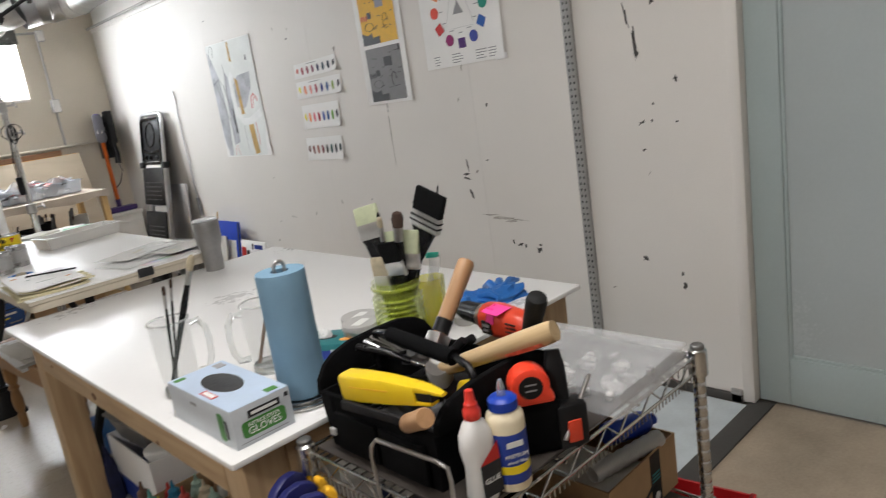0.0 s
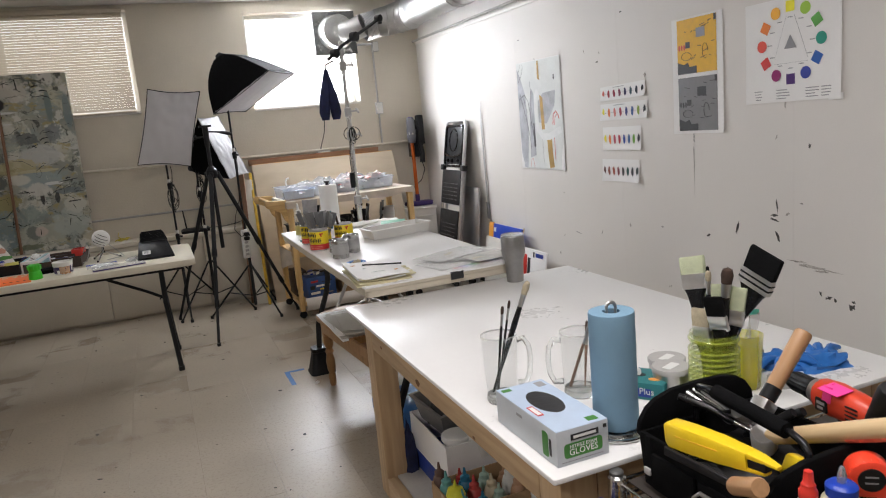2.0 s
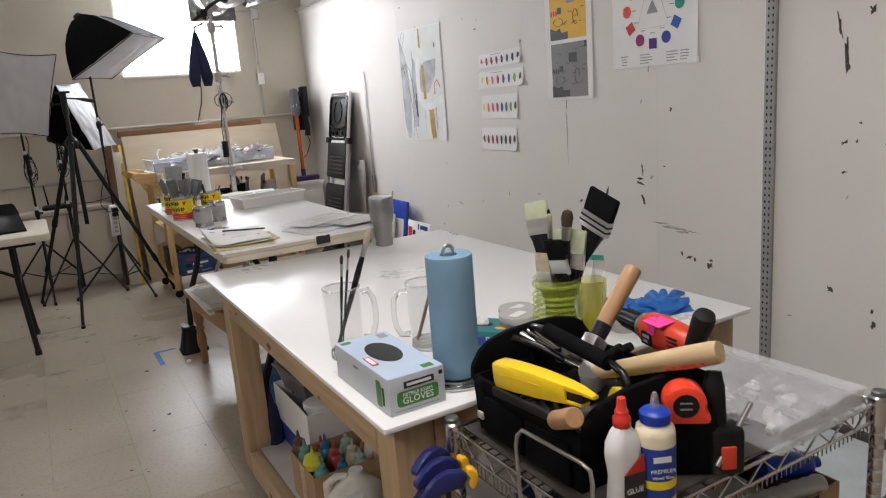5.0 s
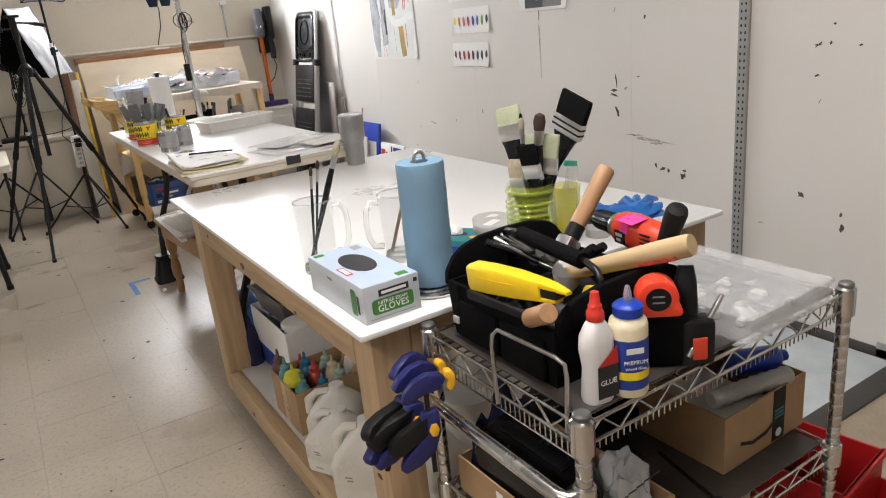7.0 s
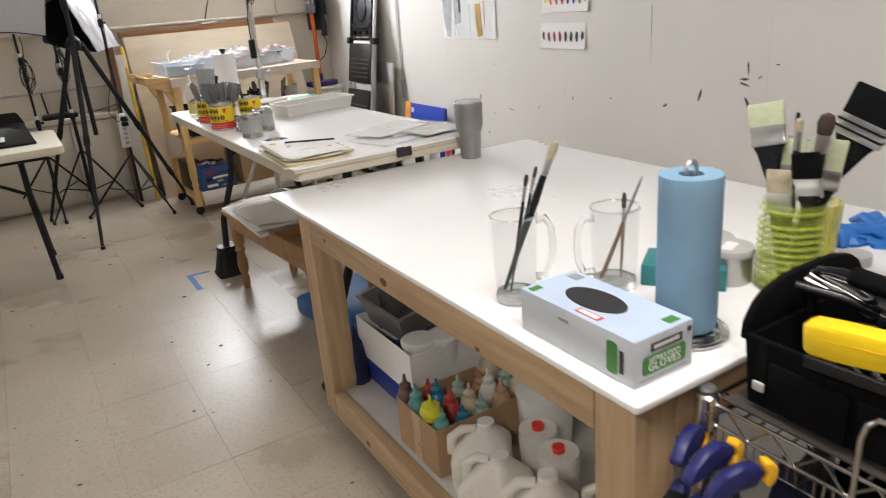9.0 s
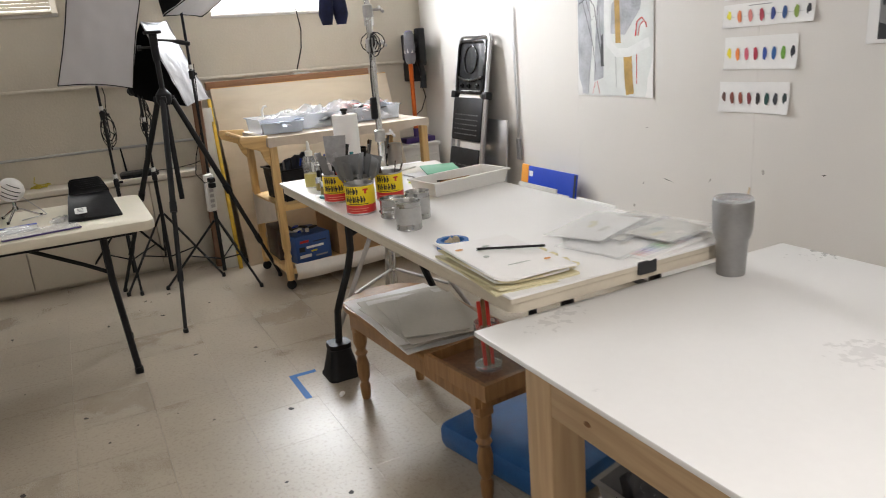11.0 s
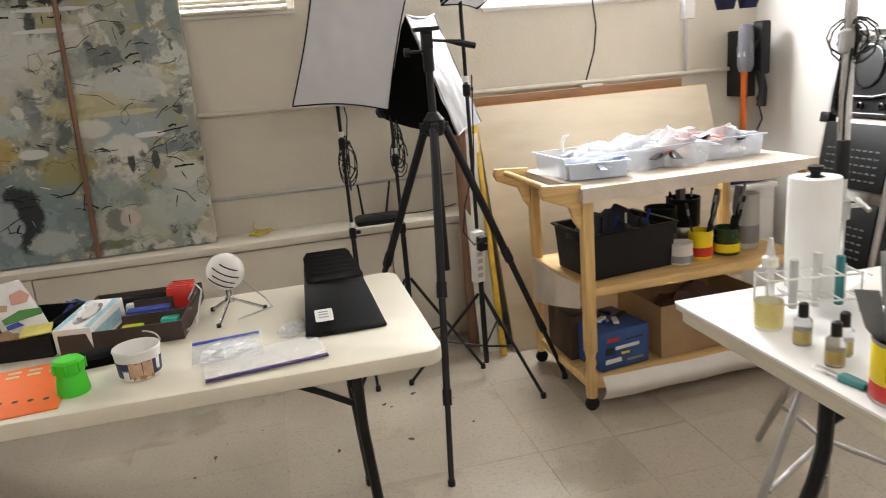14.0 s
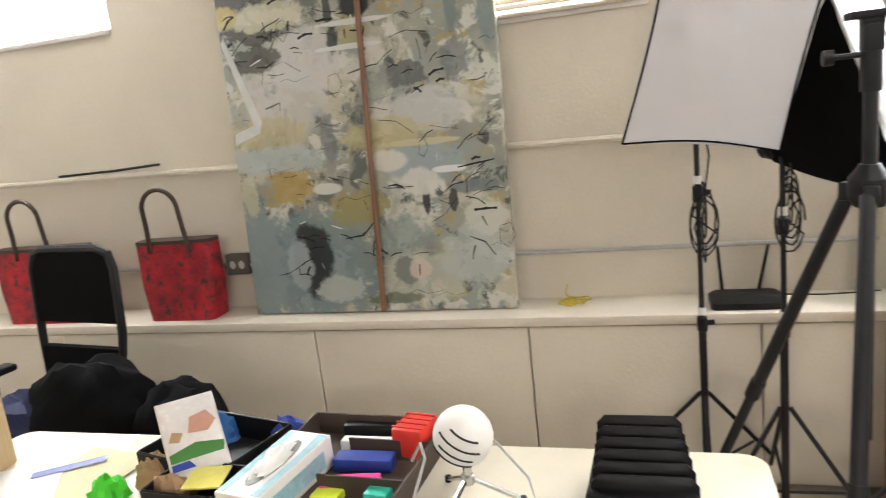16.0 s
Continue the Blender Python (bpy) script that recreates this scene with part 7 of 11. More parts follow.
light_stand(-2.45, -0.35, 1.50, 0.42, "black light stand carrying a softbox", 0.36, 10)
light_stand(-1.935, -0.74, 2.05, 0.40, "black light stand carrying the high softbox", 0.36, 35)
light_stand(-2.23, -0.50, 1.24, 0.45, "black light stand carrying the tilted softbox", 0.34, 70)
# bundled lamp cords on the stands
random.seed(9)
for x, y, z in ((-2.435, -0.37, 1.02), (-2.215, -0.52, 1.08)):
    bm = B()
    coil = []
    for k in range(5):
        a, r = random.uniform(0, 3), random.uniform(0.035, 0.05)
        coil += [(math.cos(a) * r * math.cos(t), math.sin(a) * r * math.cos(t), 0.09 * math.sin(t) + 0.02 * k - 0.05) for t in [2 * math.pi * i / 14 for i in range(14)]]
    tube(bm, coil + [(0.02, 0, 0.2), (0.012, 0, 0.25)], 0.003, 5)
    solid("coiled_cord", bm, BLACK, pose(x, y, z), "coiled black power cord tied to a stand", "cord")

# tripod
tp = thing("tripod", pose(-2.150, -1.02, 0), "tall black camera tripod with a pan head", "tripod")
bm = B()
tube(bm, [(0, 0, 0.62), (0, 0, 1.40)], 0.0145, 12)
part("centre_column", bm, BLACKMETAL, tp)
bm = B()
lathe(bm, [(0, 1.16), (0.03, 1.16), (0.042, 1.18), (0.042, 1.22), (0.03, 1.235), (0.02, 1.25), (0, 1.25)], 16)
for k in range(3):
    box(bm, 0.03, 0.06, -0.014, 0.014, 1.17, 1.21, 0.004, m=pose(0, 0, 0, 0, 0, 120 * k - 100))
part("hub", bm, BLACK, tp)
for fx, fy in ((-0.165, -0.534), (0.526, 0.095), (-0.385, 0.47)):
    L = math.hypot(fx, fy)
    u = Vector((fx / L, fy / L, 0))
    a, b = u * 0.045 + Vector((0, 0, 1.19)), Vector((fx, fy, 0.02))
    bm = B()
    tube(bm, [a, a.lerp(b, 0.48)], 0.0165, 10)
    leg = part("leg", bm, BLACKMETAL, tp)
    bm = B()
    tube(bm, [a.lerp(b, 0.47), a.lerp(b, 0.78)], 0.0135, 10)
    tube(bm, [a.lerp(b, 0.77), b], 0.0105, 10)
    part("lower_leg", bm, BLACKMETAL, leg)
    for q in (0.48, 0.78):
        bm = B()
        tube(bm, [a.lerp(b, q - 0.025), a.lerp(b, q + 0.02)], 0.020 if q < 0.6 else 0.017, 10)
        part("leg_lock", bm, BLACK, leg)
    bm = B()
    tube(bm, [b, (fx, fy, 0.0)], 0.014, 10)
    part("foot", bm, BLACK, leg, "rubber foot")
bm = B()
tube(bm, [(0, 0, 1.40), (0, 0, 1.50)], 0.021, 12)
box(bm, -0.02, 0.02, -0.022, 0.022, 1.48, 1.535, 0.006)
part("head", bm, BLACK, tp)
bm = B()
box(bm, -0.045, 0.045, -0.03, 0.03, 1.545, 1.560, 0.003)
box(bm, -0.02, 0.02, -0.02, 0.02, 1.53, 1.548, 0.003)
part("plate", bm, BLACK, tp)
bm = B()
tube(bm, [(0.015, 0, 1.512), (0.08, 0.01, 1.505), (0.13, 0.015, 1.495), (0.19, 0.02, 1.48)], [0.006, 0.006, 0.013, 0.012], 8)
part("pan_handle", bm, BLACK, tp)
bm = B()
tube(bm, [(-0.015, 0, 1.475), (-0.075, 0, 1.475)], 0.006, 8)
lathe(bm, [(0, -0.012), (0.016, -0.01), (0.016, 0.01), (0, 0.012)], 12, pose(-0.08, 0, 1.475, 0, 90, 0))
part("knob", bm, BLACK, tp)

# power strip tied to a stand
ps = thing("power_strip", pose(-1.955, -0.775, 0.47, 4, 0, 20), "white power strip tied upright to a stand", "power strip")
bm = B()
box(bm, -0.027, 0.027, -0.018, 0.018, 0, 0.235, 0.005)
part("body", bm, WHITEPLASTIC, ps)
for k in range(6):
    bm = B()
    box(bm, -0.014, 0.014, -0.0195, -0.0175, 0.025 + 0.033 * k, 0.045 + 0.033 * k, 0.001)
    part("socket", bm, GREYPLASTIC, ps)
for z in (0.205, 0.17):
    bm = B()
    box(bm, -0.02, 0.02, -0.05, -0.018, z - 0.015, z + 0.015, 0.005)
    part("plug", bm, BLACK, ps)
bm = B()
tube(bm, [(0, -0.045, 0.205), (-0.06, -0.06, 0.20), (-0.10, -0.04, 0.26), (-0.06, 0.0, 0.36), (0.01, 0.02, 0.52), (0.02, 0.03, 0.9)], 0.003, 6)
part("cord", bm, BLACK, ps)

# large abstract canvas leaning on the ledge
CANVAS = bpy.data.materials.new("abstract_canvas")
CANVAS.use_nodes = True
n, l = CANVAS.node_tree.nodes, CANVAS.node_tree.links
tc, bs = n.new("ShaderNodeTexCoord"), n["Principled BSDF"]
col = None
LAYERS = ((2.4, 0.0, None, None), (3.4, 0.50, 0.57, (0.27, 0.31, 0.29)), (5.0, 0.53, 0.58, (0.50, 0.47, 0.36)), (4.4, 0.55, 0.60, (0.56, 0.56, 0.50)), (6.5, 0.58, 0.63, (0.36, 0.30, 0.13)), (7.5, 0.58, 0.62, (0.60, 0.59, 0.54)), (6.0, 0.56, 0.62, (0.075, 0.09, 0.085)), (11.0, 0.59, 0.66, (0.58, 0.58, 0.54)), (14.0, 0.575, 0.63, (0.04, 0.045, 0.04)))
for k, (sc_, p0, p1, cl) in enumerate(LAYERS):
    nz = n.new("ShaderNodeTexNoise")
    mp = n.new("ShaderNodeMapping")
    mp.inputs["Location"].default_value = (k * 3.7, k * 1.3, k * 2.1)
    mp.inputs["Scale"].default_value = (1.0, 1.0, (0.7, 1.6, 1.0)[k % 3])
    l.new(tc.outputs["Object"], mp.inputs["Vector"])
    l.new(mp.outputs[0], nz.inputs["Vector"])
    nz.inputs["Scale"].default_value, nz.inputs["Detail"].default_value, nz.inputs["Roughness"].default_value, nz.inputs["Distortion"].default_value = sc_, 7.0, 0.6, 0.4
    if p1 is None:
        rp = n.new("ShaderNodeValToRGB")
        rp.color_ramp.elements[0].position, rp.color_ramp.elements[1].position = 0.35, 0.65
        rp.color_ramp.elements[0].color, rp.color_ramp.elements[1].color = (0.18, 0.20, 0.18, 1), (0.44, 0.425, 0.345, 1)
        l.new(nz.outputs["Fac"], rp.inputs["Fac"])
        col = rp.outputs["Color"]
        continue
    mr, mx = n.new("ShaderNodeMapRange"), n.new("ShaderNodeMix")
    mr.inputs["From Min"].default_value, mr.inputs["From Max"].default_value = p0, p1
    mr.inputs["To Max"].default_value = 0.85
    l.new(nz.outputs["Fac"], mr.inputs["Value"])
    mx.data_type = "RGBA"
    l.new(mr.outputs[0], mx.inputs["Factor"])
    l.new(col, mx.inputs["A"])
    mx.inputs["B"].default_value = (*cl, 1)
    col = mx.outputs["Result"]

# brushed patches of paint with ragged edges
warp = n.new("ShaderNodeTexNoise")
warp.inputs["Scale"].default_value, warp.inputs["Detail"].default_value, warp.inputs["Roughness"].default_value = 16.0, 8.0, 0.68
l.new(tc.outputs["Object"], warp.inputs["Vector"])


def patch(below, cx, cz, rx, rz, rag, strength, cl):
    """Lays a patch of colour over the paint below: middle, half width and height, raggedness, strength."""
    mp, ln, ad, mr, mx = n.new("ShaderNodeMapping"), n.new("ShaderNodeVectorMath"), n.new("ShaderNodeMath"), n.new("ShaderNodeMapRange"), n.new("ShaderNodeMix")
    rx, rz = rx * 1.2, rz * 1.2
    mp.inputs["Location"].default_value, mp.inputs["Scale"].default_value = (-cx / rx, 0, -cz / rz), (1 / rx, 0, 1 / rz)
    l.new(tc.outputs["Object"], mp.inputs["Vector"])
    ln.operation = "LENGTH"
    l.new(mp.outputs[0], ln.inputs[0])
    ad.operation = "MULTIPLY_ADD"
    l.new(warp.outputs["Fac"], ad.inputs[0])
    ad.inputs[1].default_value = 2.2 * rag
    l.new(ln.outputs["Value"], ad.inputs[2])
    mr.inputs["From Min"].default_value, mr.inputs["From Max"].default_value = 0.83 + 1.1 * rag, 1.06 + 1.1 * rag
    mr.inputs["To Min"].default_value, mr.inputs["To Max"].default_value = strength, 0.0
    l.new(ad.outputs[0], mr.inputs["Value"])
    mx.data_type = "RGBA"
    l.new(mr.outputs[0], mx.inputs["Factor"])
    l.new(below, mx.inputs["A"])
    mx.inputs["B"].default_value = (*cl, 1)
    return mx.outputs["Result"]


col = patch(col, -0.30, 0.20, 0.30, 0.20, 0.9, 0.8, (0.16, 0.23, 0.26))
col = patch(col, -0.12, 0.36, 0.20, 0.07, 1.2, 0.8, (0.19, 0.25, 0.24))
col = patch(col, -0.50, 0.22, 0.09, 0.22, 0.8, 0.8, (0.24, 0.30, 0.31))
col = patch(col, 0.10, 0.30, 0.12, 0.08, 1.2, 0.7, (0.22, 0.28, 0.27))
col = patch(col, -0.45, 1.28, 0.20, 0.05, 1.3, 0.9, (0.05, 0.05, 0.045))
col = patch(col, -0.38, 1.14, 0.16, 0.035, 1.4, 0.9, (0.05, 0.048, 0.04))
col = patch(col, -0.20, 1.33, 0.12, 0.05, 1.4, 0.7, (0.22, 0.24, 0.17))
col = patch(col, -0.30, 0.88, 0.16, 0.14, 0.5, 0.6, (0.50, 0.49, 0.47))
col = patch(col, -0.20, 1.02, 0.13, 0.11, 0.4, 0.75, (0.54, 0.53, 0.51))
col = patch(col, 0.15, 1.30, 0.12, 0.07, 1.0, 0.7, (0.56, 0.52, 0.46))
col = patch(col, 0.03, 1.20, 0.058, 0.050, 0.6, 0.97, (0.018, 0.02, 0.022))
col = patch(col, -0.085, 1.20, 0.016, 0.06, 0.7, 0.9, (0.03, 0.035, 0.03))
col = patch(col, -0.075, 1.08, 0.020, 0.045, 0.7, 0.9, (0.03, 0.035, 0.03))
col = patch(col, 0.01, 1.10, 0.06, 0.05, 1.0, 0.8, (0.38, 0.33, 0.17))
col = patch(col, 0.02, 1.135, 0.14, 0.010, 0.5, 0.95, (0.62, 0.63, 0.61))
col = patch(col, 0.0, 1.045, 0.12, 0.009, 0.5, 0.95, (0.62, 0.63, 0.61))
col = patch(col, 0.20, 0.92, 0.09, 0.05, 1.3, 0.85, (0.10, 0.11, 0.11))
col = patch(col, 0.07, 0.90, 0.06, 0.07, 1.3, 0.7, (0.30, 0.33, 0.30))
col = patch(col, 0.28, 0.78, 0.13, 0.075, 0.35, 0.8, (0.50, 0.51, 0.50))
col = patch(col, 0.40, 0.95, 0.05, 0.07, 1.0, 0.8, (0.15, 0.17, 0.18))
col = patch(col, 0.10, 0.70, 0.16, 0.05, 1.2, 0.7, (0.46, 0.40, 0.20))
col = patch(col, -0.40, 0.74, 0.14, 0.06, 1.2, 0.7, (0.46, 0.40, 0.22))
col = patch(col, -0.33, 0.54, 0.09, 0.08, 1.1, 0.85, (0.40, 0.28, 0.08))
col = patch(col, -0.05, 0.42, 0.10, 0.07, 1.2, 0.8, (0.33, 0.28, 0.10))
col = patch(col, 0.24, 0.59, 0.14, 0.065, 0.4, 0.85, (0.30, 0.36, 0.38))
col = patch(col, 0.24, 0.66, 0.13, 0.012, 0.4, 0.9, (0.50, 0.46, 0.30))
col = patch(col, 0.34, 0.55, 0.06, 0.012, 0.4, 0.95, (0.66, 0.68, 0.67))
col = patch(col, 0.43, 0.48, 0.09, 0.025, 0.7, 0.9, (0.16, 0.19, 0.20))
col = patch(col, 0.24, 0.44, 0.014, 0.045, 0.6, 0.95, (0.02, 0.02, 0.02))
col = patch(col, 0.35, 0.43, 0.016, 0.040, 0.6, 0.95, (0.04, 0.045, 0.045))
col = patch(col, -0.27, 0.22, 0.075, 0.13, 0.6, 0.97, (0.018, 0.022, 0.024))
col = patch(col, -0.33, 0.20, 0.05, 0.09, 0.7, 0.8, (0.36, 0.40, 0.42))
col = patch(col, -0.16, 0.10, 0.09, 0.05, 0.8, 0.8, (0.46, 0.49, 0.47))
col = patch(col, -0.17, 0.51, 0.055, 0.020, 0.3, 0.95, (0.62, 0.63, 0.60))
col = patch(col, 0.20, 0.14, 0.16, 0.09, 0.6, 0.7, (0.46, 0.47, 0.40))
col = patch(col, 0.42, 0.22, 0.12, 0.10, 0.6, 0.75, (0.42, 0.47, 0.45))
col = patch(col, 0.40, 1.17, 0.022, 0.11, 0.2, 0.9, (0.16, 0.21, 0.20))
col = patch(col, 0.53, 1.12, 0.026, 0.13, 0.2, 0.9, (0.18, 0.23, 0.23))
col = patch(col, -0.42, 1.04, 0.10, 0.045, 0.9, 0.85, (0.05, 0.045, 0.03))
col = patch(col, -0.33, 1.20, 0.14, 0.05, 0.7, 0.8, (0.52, 0.49, 0.36))
col = patch(col, -0.53, 1.22, 0.05, 0.04, 0.7, 0.8, (0.45, 0.36, 0.12))
col = patch(col, -0.36, 0.64, 0.20, 0.05, 0.9, 0.75, (0.42, 0.48, 0.48))
col = patch(col, 0.10, 0.60, 0.07, 0.035, 0.4, 0.85, (0.62, 0.61, 0.54))
col = patch(col, 0.22, 0.51, 0.06, 0.05, 0.8, 0.85, (0.62, 0.61, 0.56))
col = patch(col, 0.47, 0.36, 0.07, 0.06, 0.6, 0.8, (0.56, 0.57, 0.52))
col = patch(col, 0.13, 0.16, 0.04, 0.05, 0.9, 0.8, (0.14, 0.16, 0.15))
col = patch(col, 0.19, 0.17, 0.04, 0.035, 0.6, 0.8, (0.60, 0.50, 0.45))
col = patch(col, 0.08, 0.05, 0.10, 0.02, 0.9, 0.8, (0.12, 0.14, 0.08))
col = patch(col, -0.14, 0.70, 0.03, 0.08, 1.0, 0.8, (0.17, 0.18, 0.19))
col = patch(col, -0.52, 0.50, 0.03, 0.07, 0.8, 0.8, (0.50, 0.49, 0.36))
l.new(col, bs.inputs["Base Color"])
bs.inputs["Roughness"].default_value = 0.5
cv = thing("canvas_painting", pose(-3.66, -0.105, 0.668, -3.2, 0, 0), "large grey-green abstract canvas leaning on the ledge", "painting")
cw, ch = 1.127, 1.43
bm = B()
box(bm, -cw / 2, cw / 2, -0.035, 0.0, 0, ch, 0.003)
part("canvas", bm, CANVAS, cv)
random.seed(21)
CHARCOAL = mat("charcoal_line", (0.02, 0.022, 0.024), 0.8, var=0.3)
TEALINK = mat("teal_paint", (0.12, 0.20, 0.20), 0.6, var=0.2)
GREYINK = mat("grey_paint_line", (0.10, 0.105, 0.09), 0.7, var=0.3)
WHITEINK = mat("pale_paint", (0.62, 0.64, 0.62), 0.6, var=0.1, scale=14)


def stroke(pts, r, material):
    bm = B()
    k = 5
    fine = []
    for (x0, z0), (x1, z1) in zip(pts, pts[1:]):
        fine += [(x0 + (x1 - x0) * i / k, z0 + (z1 - z0) * i / k) for i in range(k)]
    fine.append(pts[-1])
    fine = [(x + 0.008 * noise.noise(Vector((x * 14, z * 14, r * 900))), -0.0360, z + 0.008 * noise.noise(Vector((z * 14, x * 14, 3.3)))) for x, z in fine]
    tube(bm, fine, [r * (0.5 + 0.8 * abs(noise.noise(Vector((i * 0.4, r * 500, 1.0))))) for i in range(len(fine))], 5)
    for v in bm.verts:
        v.co.y = -0.0358 + (v.co.y + 0.0360) * 0.08
    part("stroke", bm, material, cv)


for k in range(30):
    x, z = random.uniform(-0.54, 0.48), random.uniform(0.08, 1.38)
    a, L = random.gauss(0.0, 0.25), random.uniform(0.05, 0.17)
    b = a + random.uniform(-0.6, 0.6)
    pts = [(x, z), (x + L * 0.5 * math.cos(a), z + L * 0.5 * math.sin(a)), (x + L * 0.5 * (math.cos(a) + math.cos(b)), z + L * 0.5 * (math.sin(a) + math.sin(b)))]
    pts = [(min(0.56, max(-0.56, px)), min(1.40, max(0.03, pz))) for px, pz in pts]
    stroke(pts, random.choice((0.0018, 0.0024, 0.003, 0.0045)), random.choice((CHARCOAL, CHARCOAL, GREYINK)))


# white scraped shape near one side of the canvas
for pts in ([(-0.560, 1.12), (-0.545, 1.14), (-0.42, 0.80), (-0.45, 0.76)], [(-0.55, 0.76), (-0.42, 0.80), (-0.435, 0.755), (-0.555, 0.715)], [(-0.56, 0.98), (-0.53, 0.95), (-0.535, 0.92), (-0.56, 0.94)]):
    flat("scraped_stroke", pts, pose(0, -0.0352, 0, 90), WHITEINK, cv, 0.0012)
# dark ink clusters: short crossing marks round a few centres
for cx, cz, sx, sz, count in ((-0.42, 1.30, 0.13, 0.07, 12), (-0.36, 1.13, 0.15, 0.05, 10), (-0.53, 1.06, 0.02, 0.05, 6), (0.05, 1.33, 0.09, 0.06, 10), (0.36, 1.30, 0.12, 0.05, 8), (0.22, 0.90, 0.14, 0.06, 10), (0.40, 0.46, 0.09, 0.05, 10), (-0.30, 0.22, 0.06, 0.10, 8), (0.42, 0.62, 0.10, 0.05, 6), (0.10, 0.22, 0.10, 0.07, 6)):
    for k in range(count):
        x, z = max(-0.54, min(0.50, random.gauss(cx, sx * 0.7))), max(0.05, min(1.38, random.gauss(cz, sz * 0.7)))
        a, L = random.choice((0.1, 0.1, -0.3, 0.6, 1.5)) + random.gauss(0, 0.2), random.uniform(0.03, 0.10)
        stroke([(x, z), (max(-0.55, min(0.55, x + L * 0.5 * math.cos(a))), min(1.40, z + L * 0.5 * math.sin(a) + 0.006)), (max(-0.55, min(0.55, x + L * math.cos(a))), max(0.03, min(1.40, z + L * math.sin(a))))], random.choice((0.0022, 0.003, 0.004, 0.007)), CHARCOAL)
# small loops, ticks and rows of scratched lines
for k in range(48):
    x, z = random.uniform(-0.53, 0.55), random.uniform(0.06, 1.38)
    kind_, L = random.random(), random.uniform(0.02, 0.06)
    if kind_ < 0.1:
        stroke([(x + L * math.cos(q) * 0.6, min(1.40, z + L * math.sin(q))) for q in (0.0, 1.2, 2.4, 3.6, 4.8, 6.2)], 0.0015, CHARCOAL)
    elif kind_ < 0.75:
        a = random.uniform(-0.4, 0.4) + (math.pi / 2 if kind_ > 0.55 else 0.0)
        stroke([(x, z), (min(0.55, x + L * math.cos(a)), min(1.40, z + L * math.sin(a)))], random.choice((0.0014, 0.002, 0.003)), random.choice((CHARCOAL, CHARCOAL, WHITEINK)))
    else:
        stroke([(x, z), (min(0.55, x + 0.03), z + 0.012), (min(0.55, x + 0.07), z - 0.006), (min(0.55, x + 0.13), z + 0.01)], 0.0013, random.choice((CHARCOAL, TEALINK)))
bm = B()
tube(bm, [(0.02, -0.052, 0.012), (0.055, -0.05, ch + 0.02)], 0.0115, 10)
solid("wooden_stick", bm, BROWNSTICK, pose(-3.66, -0.105, 0.662, -3.2, 0, 0), "brown wooden stick leaning on the canvas", "stick")

# blind on the middle window
bl = thing("window_blind", pose(-3.085, 0, 0), "cream slatted blind, lowered with slats nearly closed", "blind")
bm = B()
box(bm, -0.485, 0.485, -0.035, 0.005, 2.555, 2.592, 0.004)
part("head_rail", bm, BLINDSLAT, bl)
slat_bm = B()
sheet(slat_bm, 6, 4, lambda u, v: ((u - 0.5) * 0.955, 0.0245 * (v - 0.5) * math.cos(radians(58)), 0.0245 * (v - 0.5) * math.sin(radians(58)) + 0.0015 * math.sin(math.pi * v)), thick=0.0006)
slat_mesh = mesh_of("slat", slat_bm, BLINDSLAT)
for k in range(38):
    share("slat", slat_mesh, bl, pose(random.uniform(-0.002, 0.002), -0.016, 2.545 - 0.0208 * k, random.uniform(-0.25, 0.25), random.uniform(-0.04, 0.04), 0))
bm = B()
box(bm, -0.48, 0.48, -0.03, -0.004, 1.738, 1.752, 0.003)
part("bottom_rail", bm, BLINDSLAT, bl)
for x in (-0.33, 0.0, 0.33):
    bm = B()
    rod(bm, (x, -0.032, 1.745), (x, -0.032, 2.56), 0.0012, 5)
    part("ladder_cord", bm, PAPER, bl)

# vent panel with round fan in the corner of the first window, and the duct
fan = thing("window_fan", pose(-0.805, -0.02, 2.315), "round metal exhaust fan set in a panel in the window", "fan")
bm = B()
box(bm, -0.20, 0.20, -0.012, 0.006, -0.195, 0.195, 0.002)
part("panel", bm, mat("grey_fan_panel", (0.16, 0.165, 0.16), 0.6, var=0.5, scale=7, dirt=(0.42, 0.42, 0.40), dirt_at=0.56), fan)
bm = B()
lathe(bm, [(0.0, 0.0), (0.155, 0.0), (0.162, 0.012), (0.150, 0.022), (0.150, 0.13), (0.14, 0.15), (0.10, 0.16), (0, 0.165)], 32, pose(0, -0.012, 0.0, 90))
part("drum", bm, GALV, fan)
duct = thing("air_duct", pose(0, 0, 0), "round galvanised air duct under the ceiling", "duct")
DX, DZ, DR = -0.195, 2.425, 0.142
bm = B()
y = -0.62
for k, L in enumerate((0.9, 1.1, 1.2, 1.2, 1.2, 1.2, 1.2)):
    bm = B()
    lathe(bm, [(DR, 0), (DR, L - 0.03), (DR + 0.006, L - 0.026), (DR + 0.006, L - 0.012), (DR, L - 0.008)], 36, pose(DX, y, DZ, 90))
    y -= L - 0.008
    part("pipe", bm, GALV, duct)
bm = B()
pts = arc((DX - 0.30, -0.62, DZ), (1, 0, 0), (0, 1, 0), 0.30, 0, 90, 9)
pts = [Vector((DX - 0.30 + 0.30 * math.cos(a), -0.62 + 0.30 * math.sin(a), DZ - 0.02 * i)) for i, a in enumerate([radians(v) for v in (0, 22, 45, 67, 90)])]
rr = [DR, DR + 0.003, DR - 0.005, DR - 0.012, DR - 0.02]
tube(bm, pts, rr, 32)
part("elbow", bm, GALV, duct)
